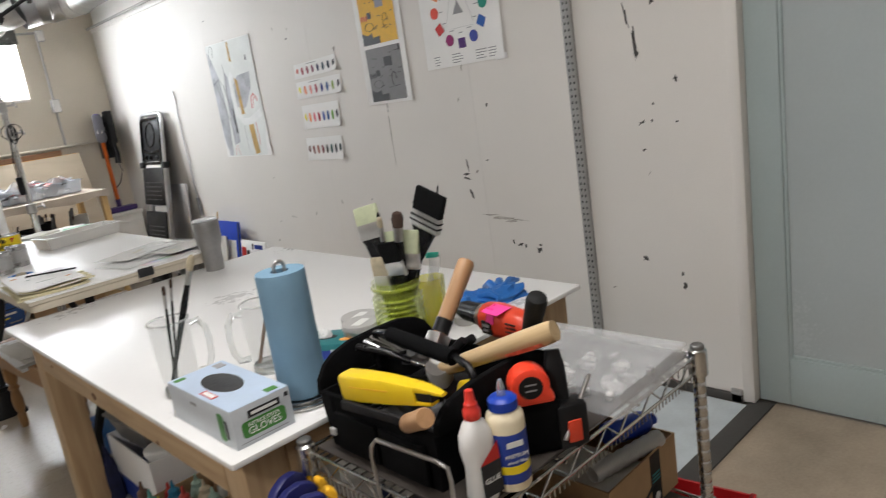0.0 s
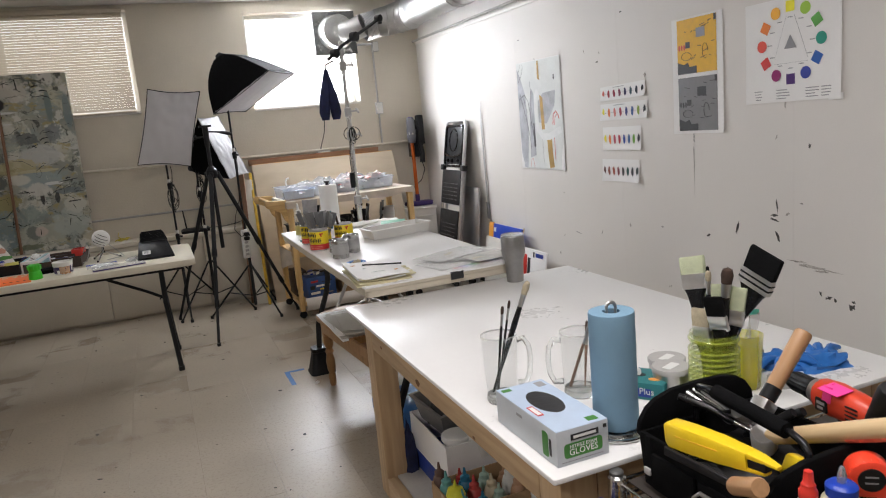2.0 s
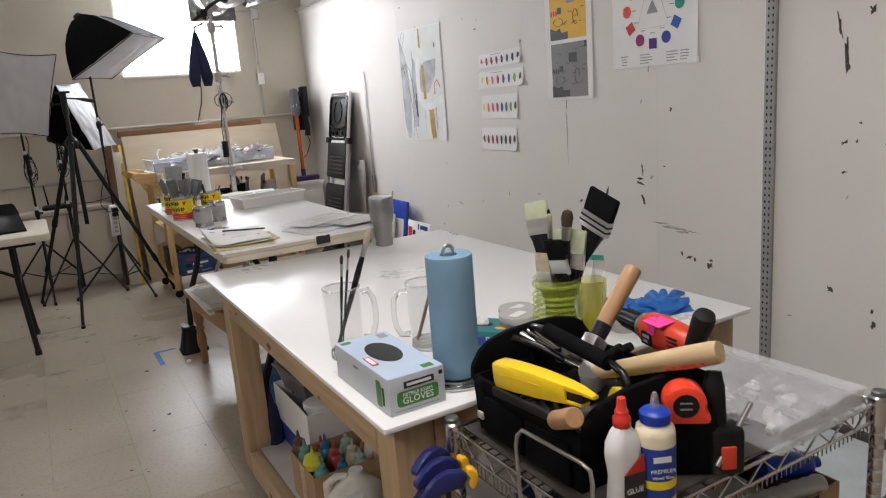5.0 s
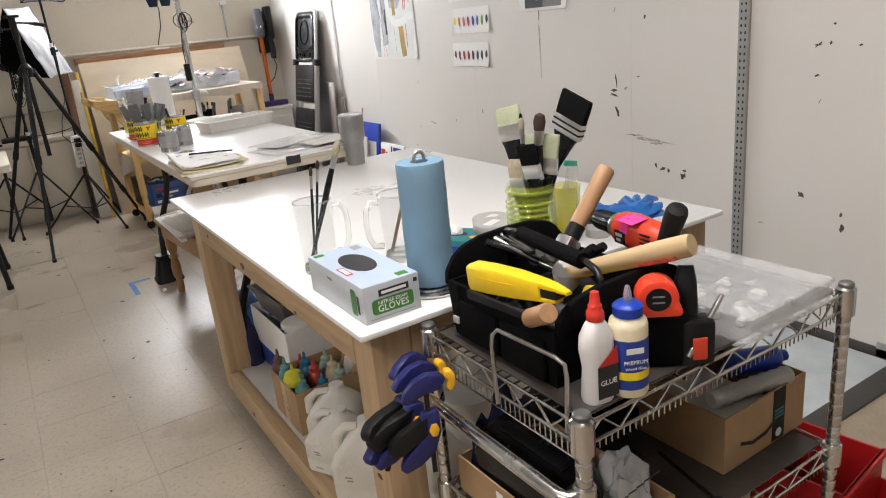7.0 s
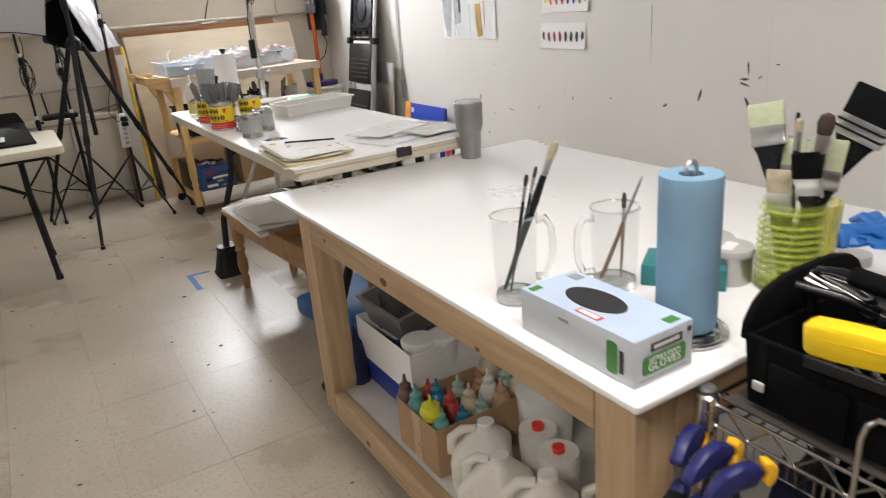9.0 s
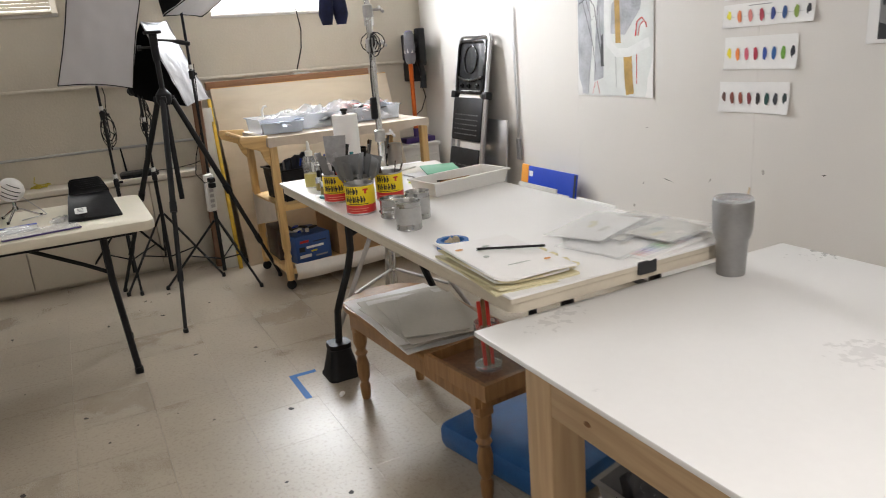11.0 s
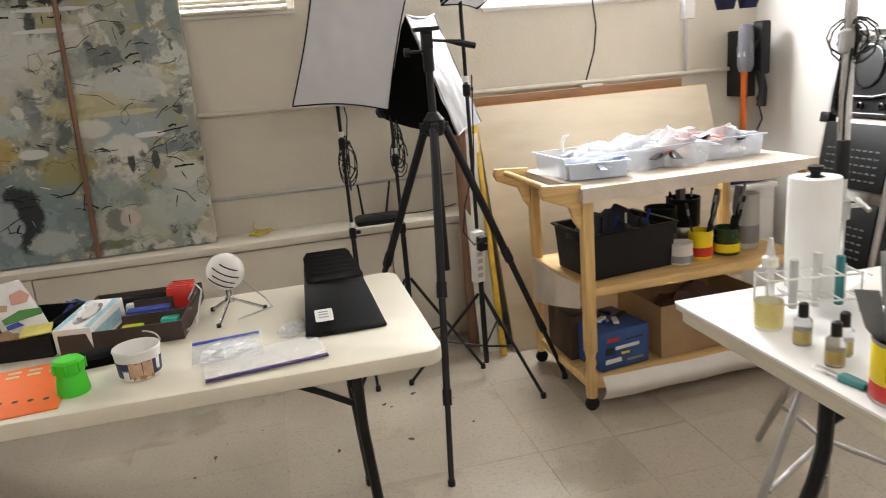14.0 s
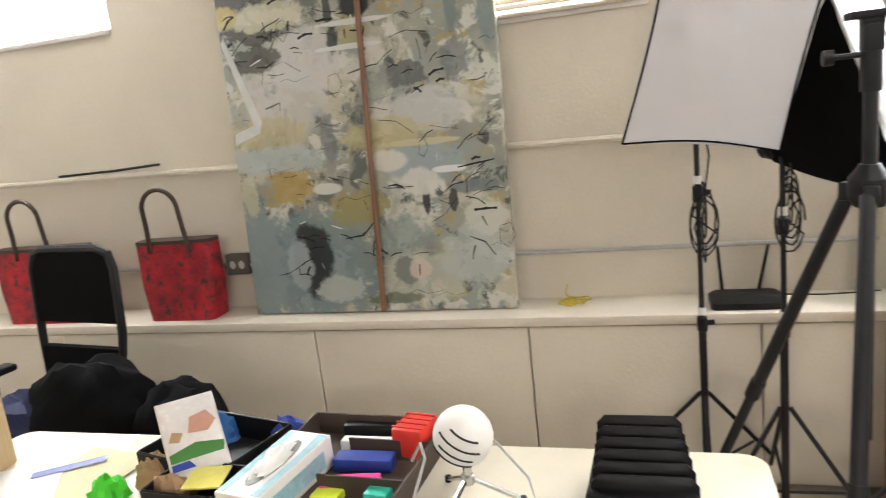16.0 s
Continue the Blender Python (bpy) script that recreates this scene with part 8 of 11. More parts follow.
for i, p in enumerate(pts[1:4]):
    bm = B()
    a = radians((22, 45, 67)[i])
    lathe(bm, [(rr[i + 1] + 0.001, -0.006), (rr[i + 1] + 0.006, 0), (rr[i + 1] + 0.001, 0.006)], 32, Matrix.Translation(p) @ Vector((-math.sin(a), math.cos(a), 0)).to_track_quat("Z", "Y").to_matrix().to_4x4())
    part("seam", bm, GALV, duct)
bm = B()
prof = []
for k in range(12):
    prof += [(0.115, 0.012 * k), (0.122, 0.012 * k + 0.006)]
lathe(bm, prof, 28, along(tuple(pts[-1] + Vector((0.02, 0, 0))), (-0.72, -0.30, 2.29)))
part("flexible_sleeve", bm, ALU, duct)
bm = B()
tube(bm, [pts[-1] + Vector((-0.12, 0, -0.01)), (-0.70, -0.27, 2.30), (-0.76, -0.20, 2.31)], 0.10, 24)
part("branch", bm, GALV, duct)
bm = B()
lathe(bm, [(0.10, -0.01), (0.165, -0.008), (0.17, 0.0), (0.165, 0.008), (0.10, 0.01)], 30, pose(DX - 0.02, -2.88, DZ - 0.10, 20, 0, 0))
lathe(bm, [(0.11, -0.10), (0.11, 0.02)], 28, pose(DX - 0.02, -2.88, DZ - 0.10, 20, 0, 0))
part("take_off", bm, GALV, duct)
for y in (-1.6, -3.4):
    bm = B()
    tube(bm, [(DX - DR - 0.004, y, DZ), (DX - DR - 0.004, y, CEIL_Z)], 0.004, 6)
    tube(bm, arc((DX, y, DZ), (1, 0, 0), (0, 0, 1), DR + 0.004, 180, 360, 16), 0.004, 6)
    part("hanger", bm, STEEL, duct)
bm = B()
tube(bm, [(-0.05, -0.05, 2.20), (-0.05, -2.0, 2.212), (-0.05, -4.4, 2.225), (-0.05, -8.0, 2.24)], 0.011, 10)
solid("thin_pipe", bm, mat("dull_pipe_paint", (0.36, 0.34, 0.31), 0.6), Matrix(), "thin painted pipe along the wall top", "pipe")

# conduits, boxes and cables on the window wall
for pts, lab in (([(-0.06, -0.022, 1.255), (-1.8, -0.022, 1.26), (-3.0, -0.022, 1.275), (-5.2, -0.022, 1.30), (-7.0, -0.022, 1.31)], "cream painted pipe along the wall"), ([(-1.85, -0.02, 0.852), (-3.0, -0.02, 0.855), (-4.6, -0.02, 0.862), (-7.0, -0.02, 0.87)], "thin grey painted conduit along the wall"), ([(-0.455, -0.02, 2.19), (-0.455, -0.02, 1.26)], "grey vertical conduit on the wall"), ([(-0.46, -0.02, 2.20), (-0.62, -0.02, 2.20)], "short grey conduit under the window")):
    bm = B()
    tube(bm, pts, 0.0125 if "cream" in lab else 0.0095, 8)
    solid("conduit", bm, BLOCKWALL if "cream" in lab else GREYPLASTIC, Matrix(), lab, "pipe", "conduits")
for x, z, w, h in ((-0.45, 1.60, 0.065, 0.11), (-0.43, 2.175, 0.06, 0.09)):
    s = thing("switch_box", pose(x, -0.03, z), "grey metal switch box on the wall", "switch box")
    bm = B()
    box(bm, -w / 2, w / 2, -0.02, 0.03, -h / 2, h / 2, 0.004)
    part("box", bm, GREYPLASTIC, s)
    bm = B()
    box(bm, -w / 2 + 0.004, w / 2 - 0.004, -0.024, -0.02, -h / 2 + 0.004, h / 2 - 0.004, 0.002)
    part("cover", bm, WHITEPLASTIC, s)
s = thing("power_outlet", pose(-4.345, -0.02, 0.868), "dark metal double power outlet", "outlet")
bm = B()
box(bm, -0.055, 0.055, -0.025, 0.02, -0.045, 0.045, 0.004)
part("box", bm, mat("dark_outlet", (0.10, 0.09, 0.08), 0.5), s)
for x in (-0.022, 0.022):
    bm = B()
    prism(bm, disc(x, 0, 0.014, 0.018), 0.002, pose(0, -0.025, 0, 90))
    part("socket", bm, GREYPLASTIC, s)
bm = B()
tube(bm, [(-1.02, -0.03, 1.70), (-1.00, -0.03, 1.55), (-1.015, -0.03, 1.42), (-1.07, -0.04, 1.27)], 0.004, 6)
solid("hanging_cable", bm, BLACK, Matrix(), "thin black cable hanging from the window", "cable")
bm = B()
tube(bm, [(-4.65, -0.035, 1.335), (-4.9, -0.035, 1.325), (-5.2, -0.035, 1.322)], 0.006, 6)
solid("dark_stick", bm, BLACK, Matrix(), "thin dark stick lying on the pipe", "stick")

# plywood sheets, brown board, level and posts by the corner
for k, (y0, y1, x0, x1, h, lab) in enumerate(((-0.56, -0.13, -1.735, -0.40, 1.19, "large sheet of tan plywood leaning on the wall"), (-0.535, -0.105, -1.72, -0.45, 1.17, "second sheet of plywood behind the first"))):
    L = math.hypot(h, y1 - y0)
    ang = math.degrees(math.atan2(y1 - y0, h))
    p = thing("plywood_sheet", pose(0, y0, 0, -ang, 0, 0), lab, "plywood", "plywood sheets")
    bm = B()
    box(bm, x0, x1, 0, 0.017, 0, L - 0.001, 0.001)
    part("board", bm, PLY, p)
    bm = B()
    box(bm, x0, x1, 0.001, 0.016, L - 0.0005, L + 0.003)
    part("edge", bm, PLYEDGE, p, "orange sealed edge")
bm = B()
box(bm, -1.75, -0.52, -0.085, -0.035, 1.18, 1.235, 0.003)
p = solid("brown_board", bm, BROWNWOOD, Matrix(), "brown wooden board along the wall above the plywood", "board")
bm = B()
box(bm, -0.06, 0.06, -0.02, 0.02, 0, 0.012, 0.003)
solid("paper_scrap", bm, PAPER, pose(-1.05, -0.06, 1.235), "white scrap lying on the brown board", "scrap")
p = thing("spirit_level", along((-1.80, -0.575, 0.0), (-1.77, -0.22, 1.13)), "yellow spirit level leaning by the plywood", "level")
bm = B()
box(bm, -0.012, 0.012, -0.024, 0.024, 0, 1.18, 0.003)
part("beam", bm, LEVELYELLOW, p)
for z in (0.15, 0.59, 1.02):
    bm = B()
    box(bm, -0.0135, 0.0135, -0.016, 0.016, z - 0.03, z + 0.03, 0.003)
    part("vial", bm, TEAL, p)
bm = B()
box(bm, -0.03, 0.03, -0.02, 0.02, 0, 1.22, 0.003)
solid("wooden_post", bm, BROWNSTICK, along((-1.90, -0.40, 0.0), (-1.86, -0.27, 1.2)), "dark brown wooden post leaning by the ledge", "post")
bm = B()
box(bm, -0.05, 0.05, -0.01, 0.01, 0, 1.10, 0.002)
solid("grey_plank", bm, PAPERGREY, along((-1.845, -0.50, 0.0), (-1.82, -0.25, 1.1)), "grey plank leaning by the plywood", "plank")

# router and yellow twine on the ledge
r = thing("wifi_router", pose(-2.29, -0.14, 0.666), "flat black wireless router with two aerials", "router")
bm = B()
loft(bm, [(0, 0, 0, 0.24, 0.15, 0.02), (0, 0, 0.022, 0.24, 0.15, 0.02), (0, 0.01, 0.032, 0.21, 0.12, 0.02)], 4)
part("body", bm, BLACK, r)
for x, dx in ((-0.07, -0.012), (0.05, 0.035)):
    bm = B()
    tube(bm, [(x, 0.07, 0.02), (x + dx, 0.075, 0.19)], [0.007, 0.005], 8)
    part("aerial", bm, BLACK, r)
bm = B()
tube(bm, [(0.10, 0.06, 0.012), (0.25, 0.05, 0.01), (0.36, 0.0, 0.03), (0.40, -0.05, 0.05)], 0.003, 6)
part("cable", bm, BLACK, r)
bm = B()
for k in range(4):
    tube(bm, [(0.045 * math.cos(t) + 0.01 * k, 0.03 * math.sin(t), 0.006 + 0.004 * k + 0.008 * abs(math.sin(2 * t + k))) for t in [2 * math.pi * i / 16 for i in range(16)]], 0.003, 5, True)
tube(bm, [(0.02, 0.0, 0.01), (-0.02, 0.02, 0.04), (-0.01, 0.03, 0.075)], 0.003, 5)
solid("twine_coil", bm, mat("yellow_twine", (0.55, 0.44, 0.05), 0.8), pose(-2.90, -0.11, 0.666), "tangle of yellow twine on the ledge", "twine")

# bags and chair at the far end
for x, w, lab in ((-4.568, 0.385, "red floral shopping bag with leather handles"), (-5.30, 0.52, "second red floral bag on the ledge")):
    b = thing("handbag", pose(x, -0.125, 0.666), lab, "bag", "bags on the ledge")
    bm = B()
    loft(bm, [(0, 0, 0, w * 0.84, 0.14, 0.03), (0, 0, 0.15, w * 0.94, 0.13, 0.03), (0, 0, 0.34, w * 1.0, 0.09, 0.03)], 4)
    part("body", bm, REDFLORAL, b)
    bm = B()
    loft(bm, [(0, 0, 0.335, w * 1.005, 0.095, 0.03), (0, 0, 0.350, w * 1.005, 0.09, 0.03)], 4)
    part("rim", bm, LEATHER, b)
    bm = B()
    tube(bm, [(-0.105, -0.05, 0.30), (-0.100, -0.052, 0.40)] + arc((-0.015, -0.054, 0.485), (1, 0, 0), (0, 0, 1), 0.088, 170, 10, 12) + [(0.080, -0.052, 0.40), (0.095, -0.05, 0.30)], 0.010, 8)
    part("strap", bm, LEATHER, b, "leather strap")
oc = thing("office_chair", pose(-4.79, -0.80, 0, 0, 0, -8), "black mesh office chair with a dark jacket on it", "chair")
bm = B()
tube(bm, [(-0.20, 0.22, 0.52), (-0.225, 0.25, 0.75), (-0.225, 0.27, 1.0), (-0.205, 0.275, 1.055), (-0.15, 0.275, 1.075), (0.15, 0.275, 1.075), (0.205, 0.275, 1.055), (0.225, 0.27, 1.0), (0.225, 0.25, 0.75), (0.20, 0.22, 0.52)], 0.017, 8, True)
part("back_frame", bm, BLACK, oc)
bm = B()
loft(bm, [(0, 0.250, 0.79, 0.44, 0.022, 0.010), (0, 0.258, 0.86, 0.45, 0.026, 0.012), (0, 0.270, 1.0, 0.44, 0.026, 0.012), (0, 0.275, 1.065, 0.36, 0.022, 0.010)], 5)
part("backrest", bm, BLACKCLOTH, oc)
bm = B()
loft(bm, [(0, 0.222, 0.53, 0.39, 0.03, 0.012), (0, 0.235, 0.62, 0.43, 0.045, 0.02), (0, 0.245, 0.69, 0.43, 0.03, 0.012)], 5)
part("lumbar_pad", bm, BLACKCLOTH, oc)
bm = B()
loft(bm, [(0, 0, 0.42, 0.46, 0.46, 0.08), (0, 0, 0.47, 0.48, 0.48, 0.09), (0, 0, 0.50, 0.44, 0.44, 0.09)], 5)
part("seat", bm, BLACKCLOTH, oc)
for s in (-1, 1):
    bm = B()
    tube(bm, [(s * 0.24, 0.05, 0.44), (s * 0.29, 0.05, 0.50), (s * 0.29, 0.05, 0.62)], 0.016, 8)
    box(bm, s * 0.29 - 0.035, s * 0.29 + 0.035, -0.12, 0.14, 0.62, 0.65, 0.012)
    part("armrest", bm, BLACK, oc)
bm = B()
tube(bm, [(0, 0, 0.08), (0, 0, 0.42)], 0.028, 12)
part("column", bm, BLACKMETAL, oc)
for k in range(5):
    a = radians(72 * k)
    bm = B()
    tube(bm, [(0, 0, 0.10), (0.29 * math.cos(a), 0.29 * math.sin(a), 0.06)], [0.022, 0.014], 8)
    leg = part("leg", bm, BLACK, oc)
    bm = B()
    lathe(bm, [(0, -0.02), (0.025, -0.018), (0.028, 0), (0.025, 0.018), (0, 0.02)], 12, pose(0.29 * math.cos(a), 0.29 * math.sin(a), 0.03, 90, 0, 72 * k))
    part("caster", bm, BLACK, leg)
bm = B()
clump(bm, 0.34, 0.30, 0.15, 77, 18, 0.4)
solid("folded_jacket", bm, NAVY, pose(-4.70, -0.92, 0.50), "dark navy jacket heaped on the chair seat", "jacket")
bm = B()
clump(bm, 0.58, 0.30, 0.27, 78, 26, 0.18)
solid("black_bag", bm, BLACKCLOTH, pose(-4.42, -0.90, 0.50), "black bag beside the chair", "bag")
bm = B()
lathe(bm, [(0, 0), (0.17, 0), (0.19, 0.03), (0.20, 0.46), (0.212, 0.47), (0.212, 0.49), (0.19, 0.50), (0, 0.505)], 24)
solid("storage_drum", bm, BLACK, pose(-4.20, -0.92, 0), "dark storage drum beside the chair", "drum")

bm = B()
clump(bm, 0.34, 0.28, 0.20, 79, 26, 0.18)
solid("folded_jacket", bm, BLACKCLOTH, pose(-4.06, -0.92, 0.504), "black jacket heaped on the storage drum", "jacket")
# tread ribs in a paler grey: their highlights are put into the colour
RIBGREY = mat("sheen_grey_rib", (0.10, 0.10, 0.105), 0.28, var=0.3, scale=40)
# ---------------------------------------------------------------- corner: ladder, vacuum, boards
ld = thing("step_ladder", pose(-0.275, -0.93, 0, 0, 0, 90) @ pose(0, 0, 0, 9.3, 0, 0), "folded grey aluminium step ladder with black plastic treads", "ladder")
# local x runs along the wall, local y away from the wall, local z up
bm = B()
tube(bm, [(-0.215, 0, 0.02), (-0.205, 0, 1.38)] + arc((-0.155, 0, 1.38), (-1, 0, 0), (0, 0, 1), 0.05, 0, 90, 5) + arc((0.155, 0, 1.38), (0, 0, 1), (1, 0, 0), 0.05, 0, 90, 5) + [(0.205, 0, 1.38), (0.215, 0, 0.02)], 0.0155, 10)
part("front_frame", bm, ALU, ld)
bm = B()
for s in (-1, 1):
    tube(bm, [(s * 0.185, -0.035, 0.02), (s * 0.175, -0.03, 1.0)], 0.013, 8)
rod(bm, (-0.18, -0.035, 0.35), (0.18, -0.035, 0.35), 0.009)
rod(bm, (-0.18, -0.033, 0.7), (0.18, -0.033, 0.7), 0.009)
part("rear_frame", bm, ALU, ld)
bm = B()
prism(bm, rounded(0.385, 0.37, 0.04, 5), 0.012, pose(0, 0.006, 1.215, 90), bev=0.003)
tray = part("tool_tray", bm, BLACK, ld, "black moulded tool tray")
bm = B()
tube(bm, [(x, 0.012, 1.215 + z) for x, z in rounded(0.365, 0.35, 0.04, 5)], 0.012, 8, True)
part("rim", bm, BLACKGLOSS, tray)
bm = B()
tube(bm, [(0.02 + 0.085 * math.cos(q), 0.010, 1.265 + 0.095 * math.sin(q)) for q in [2 * math.pi * i / 24 for i in range(24)]], 0.006, 6, True)
tube(bm, [(-0.16, 0.012, 1.145), (-0.05, 0.016, 1.125), (0.06, 0.016, 1.125), (0.16, 0.012, 1.145)], 0.011, 8)
part("moulding", bm, BLACKGLOSS, tray)
for x in (-0.10, 0.02, 0.11):
    bm = B()
    lathe(bm, [(0.012, 0.0), (0.018, 0.002), (0.018, 0.014), (0.012, 0.016)], 14, pose(x, 0.022, 1.085, 90))
    part("tool_hole", bm, BLACKGLOSS, tray)
bm = B()
prism(bm, [(-0.15, 0.0), (0.15, 0.0), (0.12, 0.05), (-0.12, 0.05)], 0.006, pose(0, 0.010, 1.005, 90))
part("gap_plate", bm, WALL, tray, "pale gap between tray and tread")
for z in (0.855, 0.50, 0.16):
    bm = B()
    prism(bm, rounded(0.40, 0.30, 0.02, 3), 0.03, pose(0, 0.02, z, 90), bev=0.004)
    tread = part("tread", bm, BLACK, ld, "black ribbed plastic tread")
    bm = B()
    for i in range(9):
        for j in range(5):
            box(bm, -0.15 + 0.036 * i, -0.15 + 0.036 * i + 0.022, 0.0195, 0.0225, z - 0.11 + 0.034 * j, z - 0.11 + 0.034 * j + 0.008, m=None)
    tagged(part("rib_pattern", bm, RIBGREY, tread), kind="stuff")
for s in (-1, 1):
    bm = B()
    box(bm, s * 0.215 - 0.03, s * 0.215 + 0.03, -0.025, 0.025, 1.0, 1.05, 0.006)
    part("hinge", bm, BLACK, ld)
for s in (-1, 1):
    bm = B()
    box(bm, s * 0.215 - 0.02, s * 0.215 + 0.02, -0.02, 0.02, 0.0, 0.04, 0.005)
    part("foot", bm, BLACK, ld)
bm = B()
box(bm, -0.10, 0.10, -0.004, 0.004, 1.0, 1.045, 0.001)
part("latch_plate", bm, PRINTWHITE, ld, "white plate behind the latch")
ang = 4.5
bm = B()
box(bm, -0.008, 0.008, -0.165, 0.165, 0, 0.85, 0.002)
solid("aluminium_sheet", bm, ALU, pose(-0.13, -1.145, 0, 0, 5.0, 0), "plain aluminium panel leaning on the wall", "panel")
bm = B()
box(bm, -0.0015, 0.0015, -0.010, 0.010, -0.45, 0.45)
rl = solid("metal_ruler", bm, ALU, pose(-0.012, -1.355, 1.105, -1.0, 0, 0), "long thin steel ruler hanging on the wall", "ruler")
bm = B()
box(bm, -0.006, 0.006, -0.02, 0.02, -0.52, -0.38, 0.002)
part("grip", bm, PRINTGREY, rl)
# drawing boards leaning at the foot of the wall
for y0, y1, h, mt, lab, off in ((-1.545, -2.035, 0.575, CAPBLUE, "blue portfolio folder leaning on the wall", 0.05), (-1.50, -1.90, 0.475, PAPERGREY, "grey drawing board leaning on the wall", 0.09), (-1.465, -1.543, 0.58, mat("orange_folder", (0.72, 0.30, 0.03), 0.5), "orange folder leaning on the wall", 0.05), (-2.05, -2.39, 0.447, PAPER, "white boxed print leaning on the wall", 0.05)):
    ob = thing("portfolio", Matrix.Translation((-off - 0.08, (y0 + y1) / 2, 0)) @ pose(0, 0, 0, 0, 7.5, 0), lab, "folder", "folders against the wall")
    bm = B()
    box(bm, -0.006, 0.006, -abs(y1 - y0) / 2, abs(y1 - y0) / 2, 0, h, 0.002)
    part("board", bm, mt, ob)
    if mt is CAPBLUE:
        flat("sticker", rect(-0.235, -0.195, 0.51, 0.545), pose(-0.0065, 0, 0, 90, 0, -90), PRINTWHITE, ob)
        flat("sticker", rect(-0.17, 0.19, 0.15, 0.44), pose(-0.0065, 0, 0, 90, 0, -90), PAPER, ob)
        flat("edge", rect(0.225, 0.243, 0.0, 0.57), pose(-0.0065, 0, 0, 90, 0, -90), PRINTBLACK, ob)
    if mt is PAPER:
        flat("print", rect(0.02, 0.13, 0.395, 0.425), pose(-0.0065, 0, 0, 90, 0, -90), PRINTBLUE, ob)
        flat("print", rect(-0.015, 0.005, 0.39, 0.43), pose(-0.0065, 0, 0, 90, 0, -90), PRINTBLACK, ob)
        flat("print", rect(-0.16, -0.10, 0.10, 0.40), pose(-0.0065, 0, 0, 90, 0, -90), PRINTRED, ob)
        flat("print", rect(-0.09, -0.05, 0.10, 0.38), pose(-0.0065, 0, 0, 90, 0, -90), PRINTBLACK, ob)
# cordless vacuum in its wall dock
vc = thing("stick_vacuum", pose(-0.205, -0.17, 0), "cordless stick vacuum with an orange wand, hung on a wall dock", "vacuum")
bm = B()
tube(bm, [(0.0, -0.02, 0.70), (-0.005, -0.03, 1.25)], 0.0175, 12)
part("wand", bm, mat("orange_metal", (0.62, 0.13, 0.02), 0.3, metal=0.5), vc)
bm = B()
lathe(bm, [(0, 1.24), (0.030, 1.24), (0.042, 1.27), (0.045, 1.36), (0.040, 1.40), (0.04, 1.44), (0.034, 1.48), (0, 1.485)], 20, pose(-0.01, -0.045, 0))
cy = part("cyclone", bm, mat("smoky_grey_plastic", (0.13, 0.13, 0.15), 0.3, var=0.2), vc)
for k in range(8):
    a = 2 * math.pi * k / 8
    bm = B()
    lathe(bm, [(0.012, 1.32), (0.010, 1.36), (0.004, 1.385), (0, 1.386)], 8, pose(-0.01 + 0.034 * math.cos(a), -0.045 + 0.034 * math.sin(a), 0))
    part("cone", bm, CHROME, cy)
bm = B()
lathe(bm, [(0.036, 1.43), (0.037, 1.435), (0.034, 1.475), (0.02, 1.487), (0, 1.488)], 20, pose(-0.01, -0.045, 0))
part("filter_cap", bm, mat("violet_cap", (0.10, 0.06, 0.28), 0.35), vc, "purple filter cap")
bm = B()
box(bm, 0.045, 0.105, -0.10, -0.02, 1.22, 1.50, 0.012)
tube(bm, [(0.02, -0.05, 1.36), (0.05, -0.06, 1.40), (0.09, -0.06, 1.38)], 0.018, 10)
tube(bm, [(0.06, -0.07, 1.24), (0.07, -0.09, 1.14), (0.06, -0.09, 1.05)], [0.024, 0.022, 0.026], 10)
part("motor_body", bm, BLACK, vc)
bm = B()
box(bm, -0.13, 0.13, -0.10, 0.02, 0.632, 0.675, 0.012)
tube(bm, [(0, -0.02, 0.66), (0, -0.02, 0.74)], 0.022, 10)
part("floor_head", bm, PURPLE, vc, "dark purple floor head")
bm = B()
box(bm, 0.02, 0.09, 0.0, 0.165, 1.10, 1.46, 0.006)
part("wall_dock", bm, BLACK, vc)
bm = B()
tube(bm, [(0.06, -0.05, 1.10), (0.085, -0.07, 0.98), (0.05, -0.05, 0.88), (0.02, 0.10, 0.80)], 0.004, 6)
part("charger_cord", bm, BLACK, vc)
cb = thing("low_cabinet", pose(-0.355, -0.155, 0), "low white cabinet in the corner", "cabinet")
bm = B()
box(bm, -0.29, 0.29, -0.14, 0.15, 0.0, 0.60, 0.004)
part("body", bm, WALL, cb)
bm = B()
box(bm, -0.30, 0.30, -0.155, 0.15, 0.60, 0.628, 0.005)
part("top", bm, WALL, cb)
bm = B()
box(bm, -0.27, 0.27, -0.152, -0.14, 0.05, 0.54, 0.003)
part("door", bm, WALL, cb)

# steel stand with arm and hanging dark cloth
cs = thing("steel_stand", pose(-1.345, -2.17, 0), "chrome studio stand with a grip arm", "studio stand")
bm = B()
tube(bm, [(0, 0, 0.08), (0, 0, 0.98)], 0.0175, 14)
tube(bm, [(0, 0, 0.98), (0, 0, 1.55)], 0.0150, 14)
tube(bm, [(0, 0, 1.55), (0, 0, 1.99)], 0.0125, 14)
part("column", bm, CHROME, cs)
for z, r in ((0.98, 0.026), (1.40, 0.024), (1.55, 0.022), (1.84, 0.024), (1.93, 0.022)):
    bm = B()
    lathe(bm, [(r * 0.6, z - 0.035), (r, z - 0.03), (r, z + 0.02), (r * 0.6, z + 0.026)], 14)
    tube(bm, [(0.015, 0, z), (0.06, -0.015, z)], 0.006, 8)
    tube(bm, [(0.06, -0.035, z - 0.012), (0.06, 0.01, z + 0.012)], 0.007, 8)
    part("clamp", bm, STEEL, cs)
